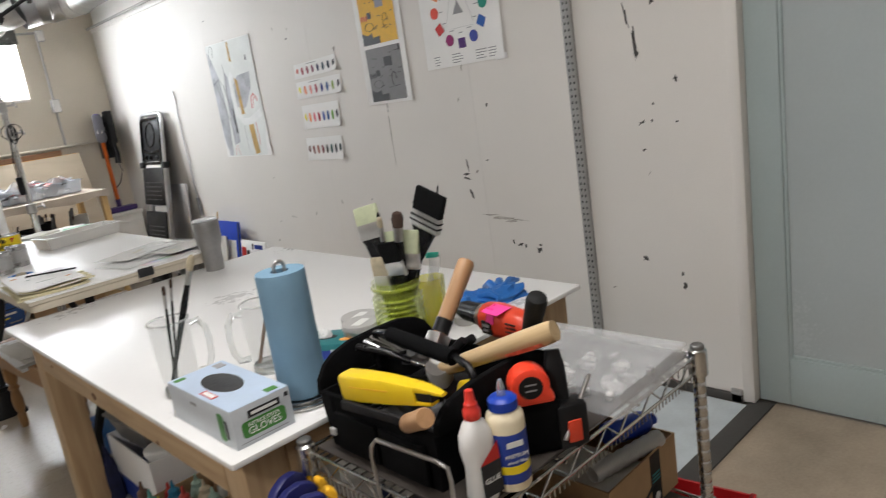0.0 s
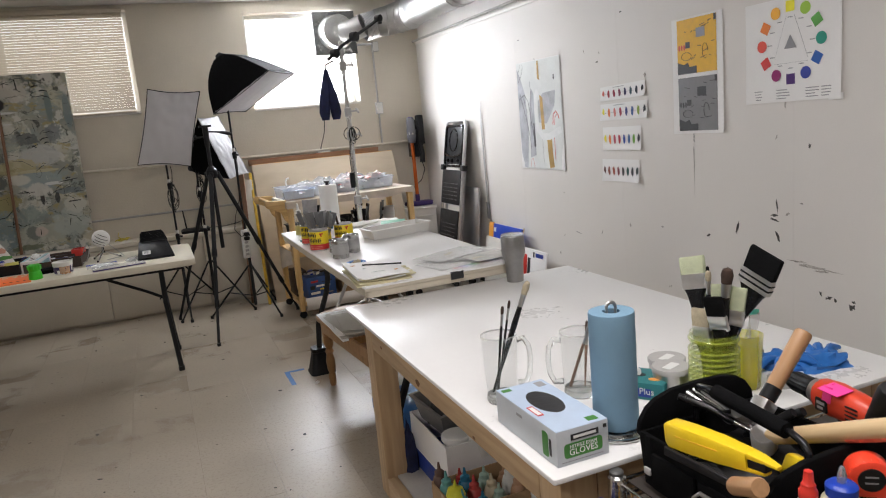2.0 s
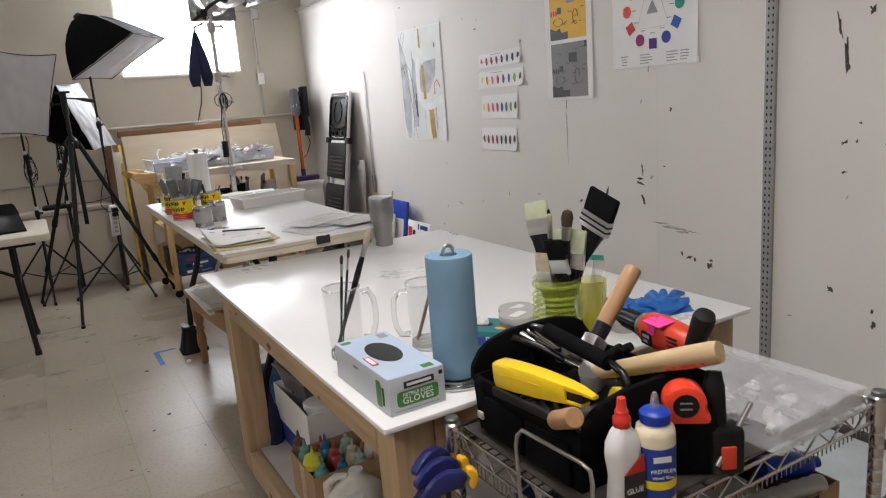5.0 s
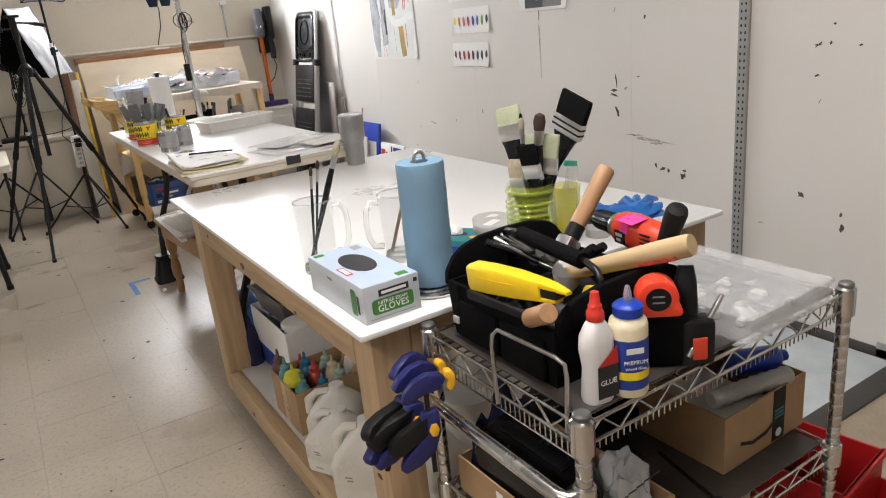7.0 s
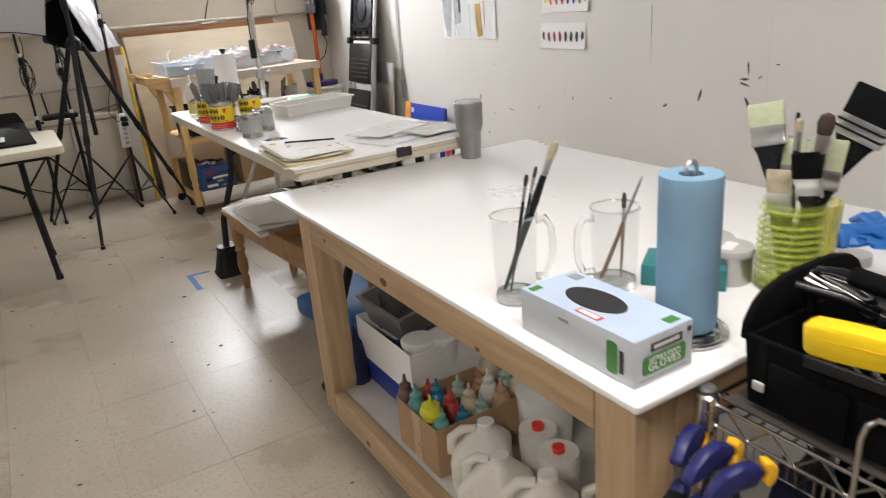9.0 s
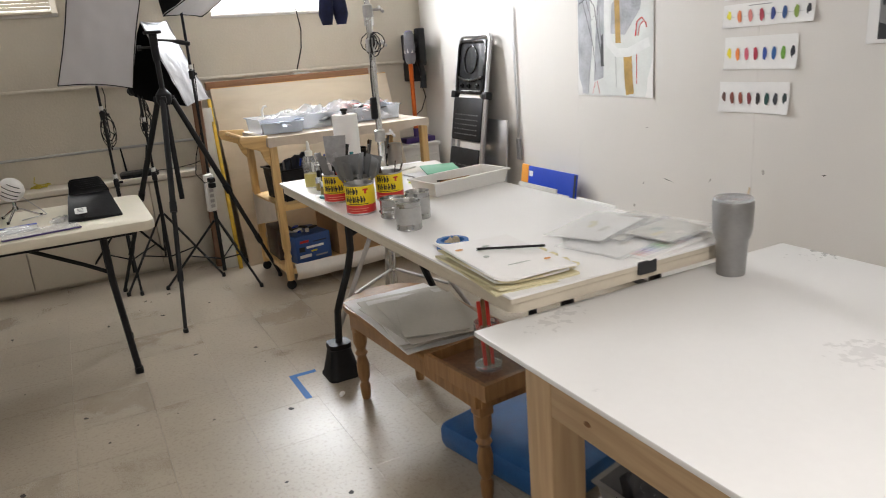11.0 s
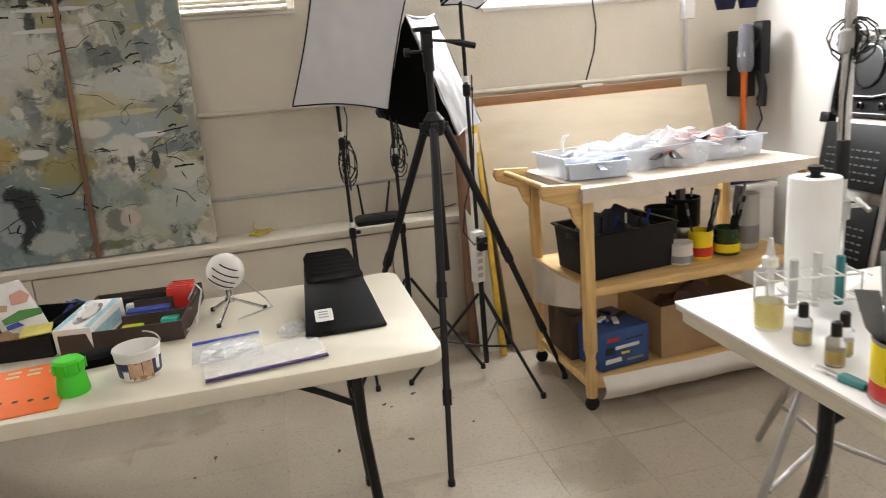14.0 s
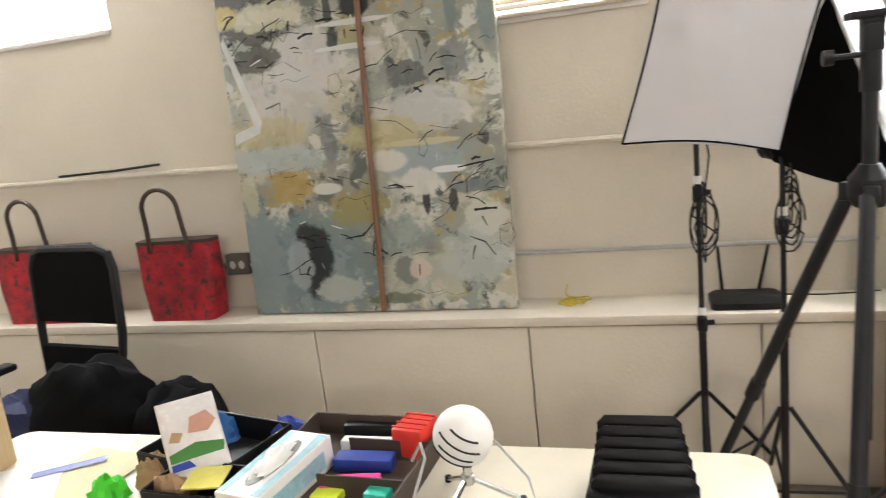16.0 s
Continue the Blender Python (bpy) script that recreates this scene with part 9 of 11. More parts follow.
for k, (fx, fy) in enumerate(((-0.42, -0.15), (0.30, -0.42), (0.15, 0.48))):
    bm = B()
    L = math.hypot(fx, fy)
    u = Vector((fx / L, fy / L, 0))
    tube(bm, [u * 0.018 + Vector((0, 0, 0.62)), u * 0.10 + Vector((0, 0, 0.55)), u * L + Vector((0, 0, 0.012))], 0.0115, 8)
    leg = part("leg", bm, STEEL, cs)
    bm = B()
    tube(bm, [u * 0.018 + Vector((0, 0, 0.30)), u * (L * 0.6) + Vector((0, 0, 0.25))], 0.008, 8)
    part("brace", bm, STEEL, leg)
bm = B()
tube(bm, [(-0.10, -0.03, 1.875), (0.0, -0.02, 1.955), (0.27, 0.0, 2.115)], 0.0105, 10)
arm = part("grip_arm", bm, BLACKMETAL, cs)
for p, s in (((-0.05, -0.03, 1.915), 0.026), ((0.09, -0.02, 2.01), 0.030), ((0.27, 0, 2.12), 0.022)):
    bm = B()
    lathe(bm, [(0, -0.02), (s, -0.018), (s, 0.018), (0, 0.02)], 14, pose(*p, 90, 0, 30))
    box(bm, -0.012, 0.05, -0.012, 0.012, -0.012, 0.012, 0.003, m=pose(*p, 0, 25, 60))
    part("joint", bm, BLACK, arm)
random.seed(14)
for k in range(9):
    bm = B()
    r, a, q = random.uniform(0.03, 0.07), random.uniform(0, 6.28), random.uniform(-0.6, 0.6)
    tube(bm, [(0.01 + r * math.cos(t) * math.cos(a), r * math.cos(t) * math.sin(a), 1.40 + r * 0.8 * math.sin(t) + 0.02 * q) for t in [2 * math.pi * i / 12 for i in range(12)]], 0.0026, 5, True)
    part("cord_loop", bm, BLACK, cs)
bm = B()
tube(bm, [(-0.01, -0.02, 1.38), (-0.03, -0.03, 1.25), (-0.028, -0.03, 1.14)], 0.003, 5)
box(bm, -0.045, -0.015, -0.045, -0.02, 1.06, 1.16, 0.006)
part("cord_plug", bm, BLACK, cs)
hb = thing("hanging_cloth", pose(-1.353, -1.736, 1.51), "dark blue sandbag hanging from the stand", "sandbag")
for s in (-1, 1):
    bm = B()
    loft(bm, [(s * 0.038, 0, 0.0, 0.05, 0.035, 0.016), (s * 0.040, 0, 0.05, 0.075, 0.055, 0.025), (s * 0.030, 0, 0.16, 0.068, 0.05, 0.022), (s * 0.012, 0, 0.28, 0.035, 0.03, 0.012), (s * 0.004, 0, 0.345, 0.014, 0.014, 0.006)], 5)
    part("pouch", bm, NAVY, hb)
bm = B()
tube(bm, [(0, 0, 0.33), (0.0, 0, 0.375), (0.06, -0.01, 0.40)], 0.006, 6)
part("strap", bm, BLACK, hb)

# ---------------------------------------------------------------- on the white board
WTZ = WZ + 0.0005


PALERED = mat("pale_red_print", (0.75, 0.30, 0.20), 0.5)


def coffee_can(m):
    c = thing("coffee_can", m, "yellow and red coffee can used for studio tools", "can", "coffee cans")
    r, h = 0.050, 0.104
    bm = B()
    prof = [(0, 0), (r, 0), (r + 0.0015, 0.002), (r + 0.0015, 0.005), (r, 0.007)]
    lathe(bm, prof + [(r, h - 0.005), (r + 0.0015, h - 0.003), (r + 0.0015, h), (r - 0.002, h), (r - 0.003, h - 0.004), (r - 0.003, 0.004), (0, 0.004)], 32)
    part("body", bm, STEEL, c)
    bm = B()
    lathe(bm, [(r + 0.0003, 0.034), (r + 0.0006, 0.0345), (r + 0.0006, h - 0.006), (r + 0.0003, h - 0.0055)], 32)
    part("label_band", bm, TINYELLOW, c, "yellow printed band")
    bm = B()
    lathe(bm, [(r + 0.0003, 0.006), (r + 0.0006, 0.0065), (r + 0.0006, 0.0335), (r + 0.0003, 0.034)], 32)
    part("label_band", bm, TINRED, c, "red printed band")

    def wrapped(x0, x1, z0, z1, material):
        bm = B()
        n = 8
        a0 = [(x0 + (x1 - x0) * i / n) / r for i in range(n + 1)]
        va = [[bm.verts.new(((r + 0.0011) * math.sin(a), -(r + 0.0011) * math.cos(a), z)) for a in a0] for z in (z0, z1)]
        for i in range(n):
            bm.faces.new((va[0][i], va[0][i + 1], va[1][i + 1], va[1][i]))
        part("print", bm, material, c)

    # two rows of bold dark blocks of uneven width
    for s in (0.0, 0.157):
        for x0, z0, z1, widths in ((-0.042, 0.071, 0.094, (9, 8, 6, 9, 7)), (-0.043, 0.043, 0.066, (8, 5, 9, 7, 4, 9, 8, 6))):
            x = s + x0
            for k, w in enumerate(widths):
                w *= 0.001
                wrapped(x, x + w * 0.52, z0, z1, PRINTBLACK)
                drop = 0.003 + 0.002 * (k % 3)
                wrapped(x + w * 0.52, x + w, z0 + drop, z1 - drop - 0.002, BROWNRAW)
                x += w + 0.0022
        wrapped(s + 0.022, s + 0.040, 0.084, 0.090, PRINTRED)
        wrapped(s + 0.027, s + 0.034, 0.073, 0.085, PRINTRED)
        wrapped(s - 0.034, s + 0.040, 0.0375, 0.0395, PRINTBLACK)
        wrapped(s - 0.036, s + 0.038, 0.022, 0.0240, PALERED)
        wrapped(s - 0.030, s + 0.030, 0.014, 0.0160, PALERED)
    return c


coffee_can(pose(-1.818, -2.845, WTZ, 0, 0, -28))
coffee_can(pose(-1.825, -3.097, WTZ, 0, 0, -35))
coffee_can(pose(-1.788, -2.992, WTZ, 0, 0, -32))
coffee_can(pose(-1.662, -2.975, WTZ, 0, 0, -30))


def scraper(p, q, w, blade, handle, name="putty_knife", label="steel putty knife standing in a can"):
    L = (Vector(q) - Vector(p)).length
    t = thing(name, along(p, q) @ pose(0, 0, 0, 0, 0, random.uniform(-60, 60)), label, "putty knife", "tools in the coffee cans")
    bm = B()
    loft(bm, [(0, 0, 0, 0.018, 0.012, 0.005), (0, 0, L * 0.45, 0.022, 0.014, 0.006), (0, 0, L * 0.5, 0.016, 0.010, 0.004)], 3)
    part("handle", bm, handle, t)
    bm = B()
    loft(bm, [(0, 0, L * 0.5, w * 0.3, 0.0015, 0.0005), (0, 0, L * 0.62, w * 0.85, 0.0012, 0.0004), (0, 0, L, w, 0.001, 0.0003)], 2)
    part("blade", bm, blade, t)
    return t


random.seed(31)
SPATULA = mat("grey_silicone", (0.20, 0.205, 0.21), 0.5, var=0.15)
LIGHTSPATULA = mat("worn_grey_steel", (0.33, 0.335, 0.34), 0.45, metal=0.3, var=0.2, scale=30)
for k in range(11):
    a = 2 * math.pi * k / 11 + random.uniform(-0.2, 0.2)
    x, y = -1.788 + 0.026 * math.cos(a), -2.992 + 0.026 * math.sin(a)
    scraper((x, y, WTZ + 0.012), (x + 0.05 * math.cos(a) + random.uniform(-0.012, 0.012), y + 0.045 * math.sin(a), WTZ + random.uniform(0.155, 0.205)), random.uniform(0.045, 0.075), random.choice((SPATULA, SPATULA, LIGHTSPATULA)), SPATULA)
for k, (dx, dy, h, w, bl) in enumerate(((-0.02, 0.02, 0.18, 0.045, SPATULA), (0.012, 0.02, 0.235, 0.085, LIGHTSPATULA), (0.0, -0.02, 0.165, 0.022, CAPRED), (0.03, 0.0, 0.16, 0.03, SPATULA), (-0.025, -0.01, 0.175, 0.03, SPATULA), (0.03, 0.02, 0.20, 0.03, BLACK))):
    scraper((-1.818 + dx * 0.6, -2.845 + dy * 0.6, WTZ + 0.012), (-1.818 + dx * 2.2, -2.845 + dy * 2.2, WTZ + h), w, bl, BLACK)
for k, (dx, dy, h) in enumerate(((-0.02, 0.01, 0.145), (0.025, 0.01, 0.135), (0.03, -0.015, 0.13))):
    scraper((-1.662 + dx * 0.5, -2.975 + dy * 0.5, WTZ + 0.012), (-1.662 + dx * 1.6, -2.975 + dy * 1.6, WTZ + h), 0.016, LEATHER, BLACK)
bm = B()
lathe(bm, [(0, 0.0), (0.0455, 0.0), (0.0455, 0.03), (0, 0.034)], 24)
solid("can_contents", bm, mat("dark_paint_residue", (0.10, 0.09, 0.085), 0.6), pose(-1.825, -3.097, WTZ + 0.0045), "dried paint in an empty can", "paint")


def tin_can(m, r, h, label, lidded=False):
    c = thing("tin_can", m, label, "tin can", "bare tin cans")
    bm = B()
    prof = [(0, 0), (r, 0), (r + 0.0012, 0.003), (r, 0.006)]
    for k in range(5):
        z = h * (0.30 + 0.08 * k)
        prof += [(r, z), (r - 0.0008, z + 0.002), (r, z + 0.004)]
    prof += [(r, h - 0.004), (r + 0.0014, h - 0.002), (r + 0.0010, h)]
    prof += [(r - 0.002, h), (r - 0.003, h - 0.006), (0, h - 0.006)] if lidded else [(r - 0.001, h), (r - 0.002, h - 0.002), (r - 0.002, 0.003), (0, 0.003)]
    lathe(bm, prof, 32)
    part("body", bm, TIN, c)
    if not lidded:
        bm = B()
        lathe(bm, [(r + 0.0004, h * 0.22), (r + 0.0009, h * 0.225), (r + 0.0009, h * 0.8), (r + 0.0004, h * 0.805)], 32)
        part("label_band", bm, mat("pale_label", (0.44, 0.44, 0.43), 0.4, metal=0.4), c, "pale printed label")
    return c


tin_can(pose(-1.797, -3.420, WTZ), 0.039, 0.088, "bare steel tin can with a pale label")
tin_can(pose(-1.712, -3.312, WTZ), 0.039, 0.088, "bare steel tin can with a pale label")
tin_can(pose(-1.762, -3.235, WTZ), 0.0465, 0.062, "low steel tin with a grey lid", True)
for k in range(5):
    bm = B()
    tube(bm, [(-0.05, 0, 0.006), (0.05, 0, 0.008)], 0.005, 6)
    solid("pastel_stick", bm, random.choice((OAK, PINK, GREENMAT, LEATHER)), pose(-1.745 + 0.012 * k, -3.13 + 0.008 * k, WTZ + 0.002 * k, 0, 0, 40 + 9 * k), "coloured pastel stick on the board", "pastel", "pastels")

# white tray with tools
tr = thing("plastic_tray", pose(-1.372, -2.985, WTZ, 0, 0, 9), "shallow white plastic tray with brushes in it", "tray")
w, d, h = 0.355, 0.16, 0.05
bm = B()
open_box(bm, w, d, h + 0.003, 0.003, 0.007, 0.010)
part("body", bm, WHITEPLASTIC, tr)
for k in range(9):
    x, y, a = random.uniform(-1.46, -1.30), random.uniform(-3.02, -2.95), random.uniform(-25, 45)
    bm = B()
    tube(bm, [(-0.07, 0, 0), (0.03, 0, 0), (0.07, 0, 0)], [0.0035, 0.005, 0.003], 6)
    solid("pencil", bm, (TOOLYELLOW, BLACK, OAK, BLACK, CLAMPYELLOW)[k % 5], pose(x, y, WTZ + 0.009 + 0.003 * k, 0, 0, a), "pencil or brush lying in the tray", "pencil", "pencils in the tray")

# glass slabs, cutting mat and papers behind
for x, y, w, d, a, mt, lab, z in ((-1.30, -2.47, 0.24, 0.26, -12, PAPERGREY, "grey paper pad on the board", 0.0), (-1.33, -2.72, 0.16, 0.30, 6, GREYPLASTIC, "dark grey palette sheet on the board", 0.0), (-1.262, -2.615, 0.15, 0.22, -18, GREENMAT, "green cutting mat on the board", 0.008), (-1.42, -2.44, 0.18, 0.14, 25, PAPERGREY, "folded grey cloth on the board", 0.006), (-1.44, -2.80, 0.05, 0.12, 20, NEON, "neon yellow sticky notes", 0.0)):
    bm = B()
    box(bm, -w / 2, w / 2, -d / 2, d / 2, 0, 0.006, 0.001)
    solid("paper_pad", bm, mt, pose(x, y, WTZ + z, 0, 0, a), lab, "pad")

# paper towel roll, standing
t = thing("paper_towel", pose(-1.58, -2.352, WTZ), "white paper towel roll on a stand", "towel roll")
bm = B()
lathe(bm, [(0, 0), (0.07, 0), (0.07, 0.008), (0, 0.01)], 24)
part("base", bm, WHITEPLASTIC, t)
bm = B()
lathe(bm, [(0.02, 0.012), (0.055, 0.012), (0.056, 0.02), (0.056, 0.262), (0.054, 0.268), (0.02, 0.268)], 28)
part("roll", bm, PAPER, t)
bm = B()
lathe(bm, [(0.011, 0.01), (0.011, 0.28), (0.017, 0.284), (0.017, 0.292), (0, 0.296)], 12)
part("post", bm, BLACK, t)

# bottles and test tube rack
b = thing("squeeze_bottle", pose(-1.808, -2.505, WTZ) @ Matrix.Diagonal((1.05, 1.05, 1.16, 1)), "clear squeeze bottle with a pale yellow liquid", "bottle")
bm = B()
lathe(bm, [(0, 0), (0.025, 0), (0.027, 0.004), (0.027, 0.10), (0.022, 0.112), (0.012, 0.116)], 20)
part("bottle", bm, MILKYPLASTIC, b)
bm = B()
lathe(bm, [(0.0272, 0.006), (0.0276, 0.007), (0.0276, 0.05), (0.0272, 0.051)], 20)
part("liquid", bm, mat("pale_oil", (0.68, 0.58, 0.20), 0.3, trans=0.3), b)
bm = B()
lathe(bm, [(0.0145, 0.114), (0.0145, 0.13), (0.008, 0.134), (0.004, 0.165), (0, 0.166)], 14)
part("nozzle", bm, WHITEPLASTIC, b)
for x, y in ((-1.805, -2.60), (-1.775, -2.67), (-1.82, -2.70)):
    b = thing("dropper_bottle", pose(x, y, WTZ), "small bottle with a black spray cap", "bottle", "small bottles")
    bm = B()
    lathe(bm, [(0, 0), (0.016, 0), (0.017, 0.003), (0.017, 0.05), (0.009, 0.058)], 16)
    part("bottle", bm, CLEARPLASTIC, b)
    bm = B()
    lathe(bm, [(0.0165, 0.004), (0.0172, 0.005), (0.0172, 0.03), (0.0165, 0.031)], 16)
    part("liquid", bm, mat("amber_oil", (0.50, 0.38, 0.12), 0.3, trans=0.3), b)
    bm = B()
    lathe(bm, [(0.0095, 0.056), (0.0095, 0.082), (0.005, 0.085), (0, 0.085)], 12)
    part("cap", bm, BLACK, b)
rk = thing("wire_rack", pose(-1.68, -2.46, WTZ, 0, 0, -12), "small white wire rack holding tubes", "rack")
bm = B()
for z in (0.03, 0.085):
    for y in (-0.03, 0.03):
        rod(bm, (-0.10, y, z), (0.10, y, z), 0.0025, 6)
    for k in range(6):
        rod(bm, (-0.10 + 0.04 * k, -0.03, z), (-0.10 + 0.04 * k, 0.03, z), 0.0022, 6)
for x in (-0.10, 0.10):
    for y in (-0.03, 0.03):
        rod(bm, (x, y, 0), (x, y, 0.09), 0.0025, 6)
part("frame", bm, WHITEPLASTIC, rk)
for k in range(4):
    bm = B()
    tube(bm, [(-0.08 + 0.05 * k, 0, 0.01), (-0.08 + 0.05 * k, 0, 0.13 - 0.012 * (k % 2))], 0.009, 10)
    part("tube", bm, (CLEARPLASTIC, GREYPLASTIC, FROSTPLASTIC, TEAL)[k], rk)
scraper((-1.845, -2.80, WTZ + 0.006), (-1.86, -2.70, WTZ + 0.006), 0.012, STEEL, TEAL, "palette_knife", "small palette knife lying on the board")

SLEEVE = mat("clear_sleeve_film", (0.80, 0.82, 0.82), 0.10, var=0.02, bump=0.3, alpha=0.22, spec=0.9)
BROWNPRINT = mat("orange_brown_sketch", (0.62, 0.30, 0.10), 0.7, var=0.3, scale=60)
PALEPRINT = mat("pale_grey_green_print", (0.42, 0.46, 0.42), 0.6, var=0.2, scale=30)
# sketch pads and sleeved papers at the near end
pd = thing("sketch_pad", pose(-1.788, -3.925, WTZ, 0, 0, -4), "stack of yellowed sketch pads with loose sheets", "sketch pad")
for k in range(5):
    bm = B()
    w, d = 0.205 + 0.012 * math.sin(k * 2.1), 0.325 + 0.02 * math.cos(k * 1.3)
    z = 0.0058 * k

    def f(u, v, w=w, d=d, z=z, k=k):
        curl = 0.022 * max(0.0, (u - 0.0) * 0 + (0.25 - u) * 4) ** 2 * (k / 4) if u < 0.25 else 0.0
        return ((u - 0.5) * w + 0.006 * (k % 2), (v - 0.5) * d, z + curl * 0.6 + 0.002 * math.sin(u * 5 + v * 3 + k))

    sheet(bm, 12, 12, f, thick=0.0050)
    part("pad", bm, (PAPERYELLOW, PAPERYELLOW, PAPER, PAPERYELLOW, PAPER)[k], pd, m=pose(0, 0, 0.001, 0, 0, (-2, 1.5, -1, 2, 0)[k]))
for k, (x, y, w, h, mt) in enumerate(((-0.07, 0.09, 0.022, 0.014, BROWNPRINT), (0.07, -0.10, 0.018, 0.012, BROWNPRINT), (-0.03, 0.06, 0.016, 0.010, PALEPRINT), (0.00, 0.08, 0.02, 0.010, PALEPRINT), (-0.04, 0.0, 0.014, 0.014, PALEPRINT), (0.05, 0.02, 0.05, 0.004, PALEPRINT), (0.0, -0.09, 0.06, 0.003, PALEPRINT))):
    flat("sketch", disc(x, y, w / 2, h / 2, 10), pose(0, 0, 0.0335), mt, pd, 0.001)
bm = B()
box(bm, -0.003, 0.003, -0.085, 0.085, 0.027, 0.033, 0.002, m=pose(0.04, 0.02, 0.008, 0, 0, 62))
part("pencil", bm, BLACK, pd)
for k in range(4):
    bm = B()
    box(bm, -0.02, 0.03, -0.012, 0.012, 0.004, 0.010, 0.002, m=pose(0.115, -0.12 + 0.05 * k, 0.004, 0, 0, random.uniform(-20, 20)))
    part("index_tab", bm, PAPERYELLOW, pd)
tp2 = thing("tape_roll", pose(-1.80, -3.70, WTZ), "roll of blue masking tape on the board", "tape")
bm = B()
lathe(bm, [(0.032, 0), (0.044, 0), (0.044, 0.024), (0.032, 0.024), (0.032, 0)], 28)
part("roll", bm, MASKTAPE, tp2)
bm = B()
clump(bm, 0.05, 0.035, 0.03, 61, amp=0.5)
part("scraps", bm, BRISTLETAN, tp2)
for k, (x, y, w, d, a) in enumerate(((-1.43, -3.95, 0.30, 0.21, 14), (-1.33, -3.87, 0.28, 0.20, 6), (-1.40, -3.83, 0.30, 0.18, 22), (-1.30, -3.99, 0.22, 0.18, 10))):
    sl = thing("sleeved_print", pose(x, y, WTZ + 0.002 + 0.004 * k, 0, 0, a), "print in a shiny clear plastic sleeve", "print", "sleeved prints")
    bm = B()
    box(bm, -w / 2 + 0.02, w / 2 - 0.02, -d / 2 + 0.02, d / 2 - 0.02, 0, 0.0015)
    part("print", bm, (PAPER, PAPERGREY, PAPER, PAPERGREY)[k], sl)
    bm = B()
    sheet(bm, 14, 10, lambda u, v: ((u - 0.5) * w, (v - 0.5) * d, 0.0035 + 0.003 * noise.noise(Vector((u * 5 + k, v * 5, 2.0)))), thick=0.0006)
    sleeve = part("sleeve", bm, SLEEVE, sl)
    for i in range(3):
        cx, cy_ = random.uniform(-0.08, 0.06), random.uniform(-0.05, 0.04)
        flat("print_shape", rect(cx, cx + random.uniform(0.02, 0.06), cy_, cy_ + random.uniform(0.01, 0.03)), pose(0, 0, 0.0016), random.choice((PALEPRINT, PALEPRINT, PAPERYELLOW, PAPERGREY)), sl)
cc = thing("colour_chart", pose(-1.378, -4.055, WTZ + 0.001, 0, 0, 10), "printed colour chart card of graded swatches", "chart")
bm = B()
box(bm, -0.13, 0.13, -0.05, 0.05, 0, 0.0012)
part("card", bm, PAPER, cc)
random.seed(2)
for i in range(14):
    for j in range(5):
        cl = [0.75 - 0.5 * j / 5 * abs(math.sin(i * 0.35 + q)) for q in (0.0, 1.0, 2.0)]
        flat("patch", rect(-0.115 + 0.016 * i, -0.101 + 0.016 * i, -0.04 + 0.016 * j, -0.027 + 0.016 * j), pose(0, 0, 0.0013), mat("chart_ink", cl, 0.6, bump=0), cc, 0.0004)
bm = B()
box(bm, -0.028, 0.028, -0.004, 0.004, -0.03, 0.002, 0.002)
solid("black_tape_mark", bm, PRINTBLACK, pose(-1.50, -4.122, WTZ), "black tape patch over the board edge", "tape")

# ---------------------------------------------------------------- low wooden table underneath
lt = thing("low_table", pose(-1.627, -3.239, 0, 0, 0, 4.4), "low oak coffee table with turned legs and rounded top", "table")
bm = B()
out = [(0.19 * math.cos(radians(a)), 0.40 + 0.14 * math.sin(radians(a))) for a in range(0, 181, 15)] + [(-0.185, -0.50), (0.185, -0.50)]
prism(bm, out, 0.022, pose(0, 0, 0.40), bev=0.005)
part("tabletop", bm, OAK, lt)
bm = B()
for s in (-1, 1):
    box(bm, s * 0.155 - 0.011, s * 0.155 + 0.011, -0.44, 0.42, 0.33, 0.40, 0.003)
for y in (-0.44, 0.42):
    box(bm, -0.15, 0.15, y - 0.011, y + 0.011, 0.33, 0.40, 0.003)
part("apron", bm, OAK, lt)
for x in (-0.13, 0.13):
    for y in (-0.42, 0.43):
        bm = B()
        lathe(bm, [(0, 0), (0.016, 0), (0.020, 0.02), (0.022, 0.06), (0.015, 0.075), (0.024, 0.10), (0.026, 0.15), (0.018, 0.19), (0.026, 0.205), (0.018, 0.22), (0.028, 0.25), (0.028, 0.30), (0.020, 0.31)], 18, pose(x, y, 0))
        box(bm, x - 0.025, x + 0.025, y - 0.025, y + 0.025, 0.30, 0.40, 0.003)
        part("leg", bm, OAK, lt)
dr_ = thing("wooden_tray", pose(-1.63, -3.645, 0.4225, 0, 0, 7), "shallow wooden drawer box on the low table", "tray")
bm = B()
open_box(bm, 0.37, 0.30, 0.050, 0.014)
part("body", bm, OAK, dr_)
# dark sheet on the tray floor stands in for the shade inside
bm = B()
box(bm, -0.172, 0.172, -0.132, 0.132, 0.0145, 0.018)
part("tray_shade", bm, BROWNSTICK, dr_)
jr = thing("brush_jar", pose(-1.695, -3.675, 0.4415), "clear glass jar holding red-handled brushes", "jar")
bm = B()
lathe(bm, [(0, 0), (0.040, 0), (0.043, 0.006), (0.043, 0.12), (0.034, 0.135), (0.036, 0.15), (0.033, 0.15), (0.031, 0.135), (0.040, 0.118), (0.040, 0.008), (0, 0.006)], 26)
part("body", bm, CLEARGLASS, jr)
bm = B()
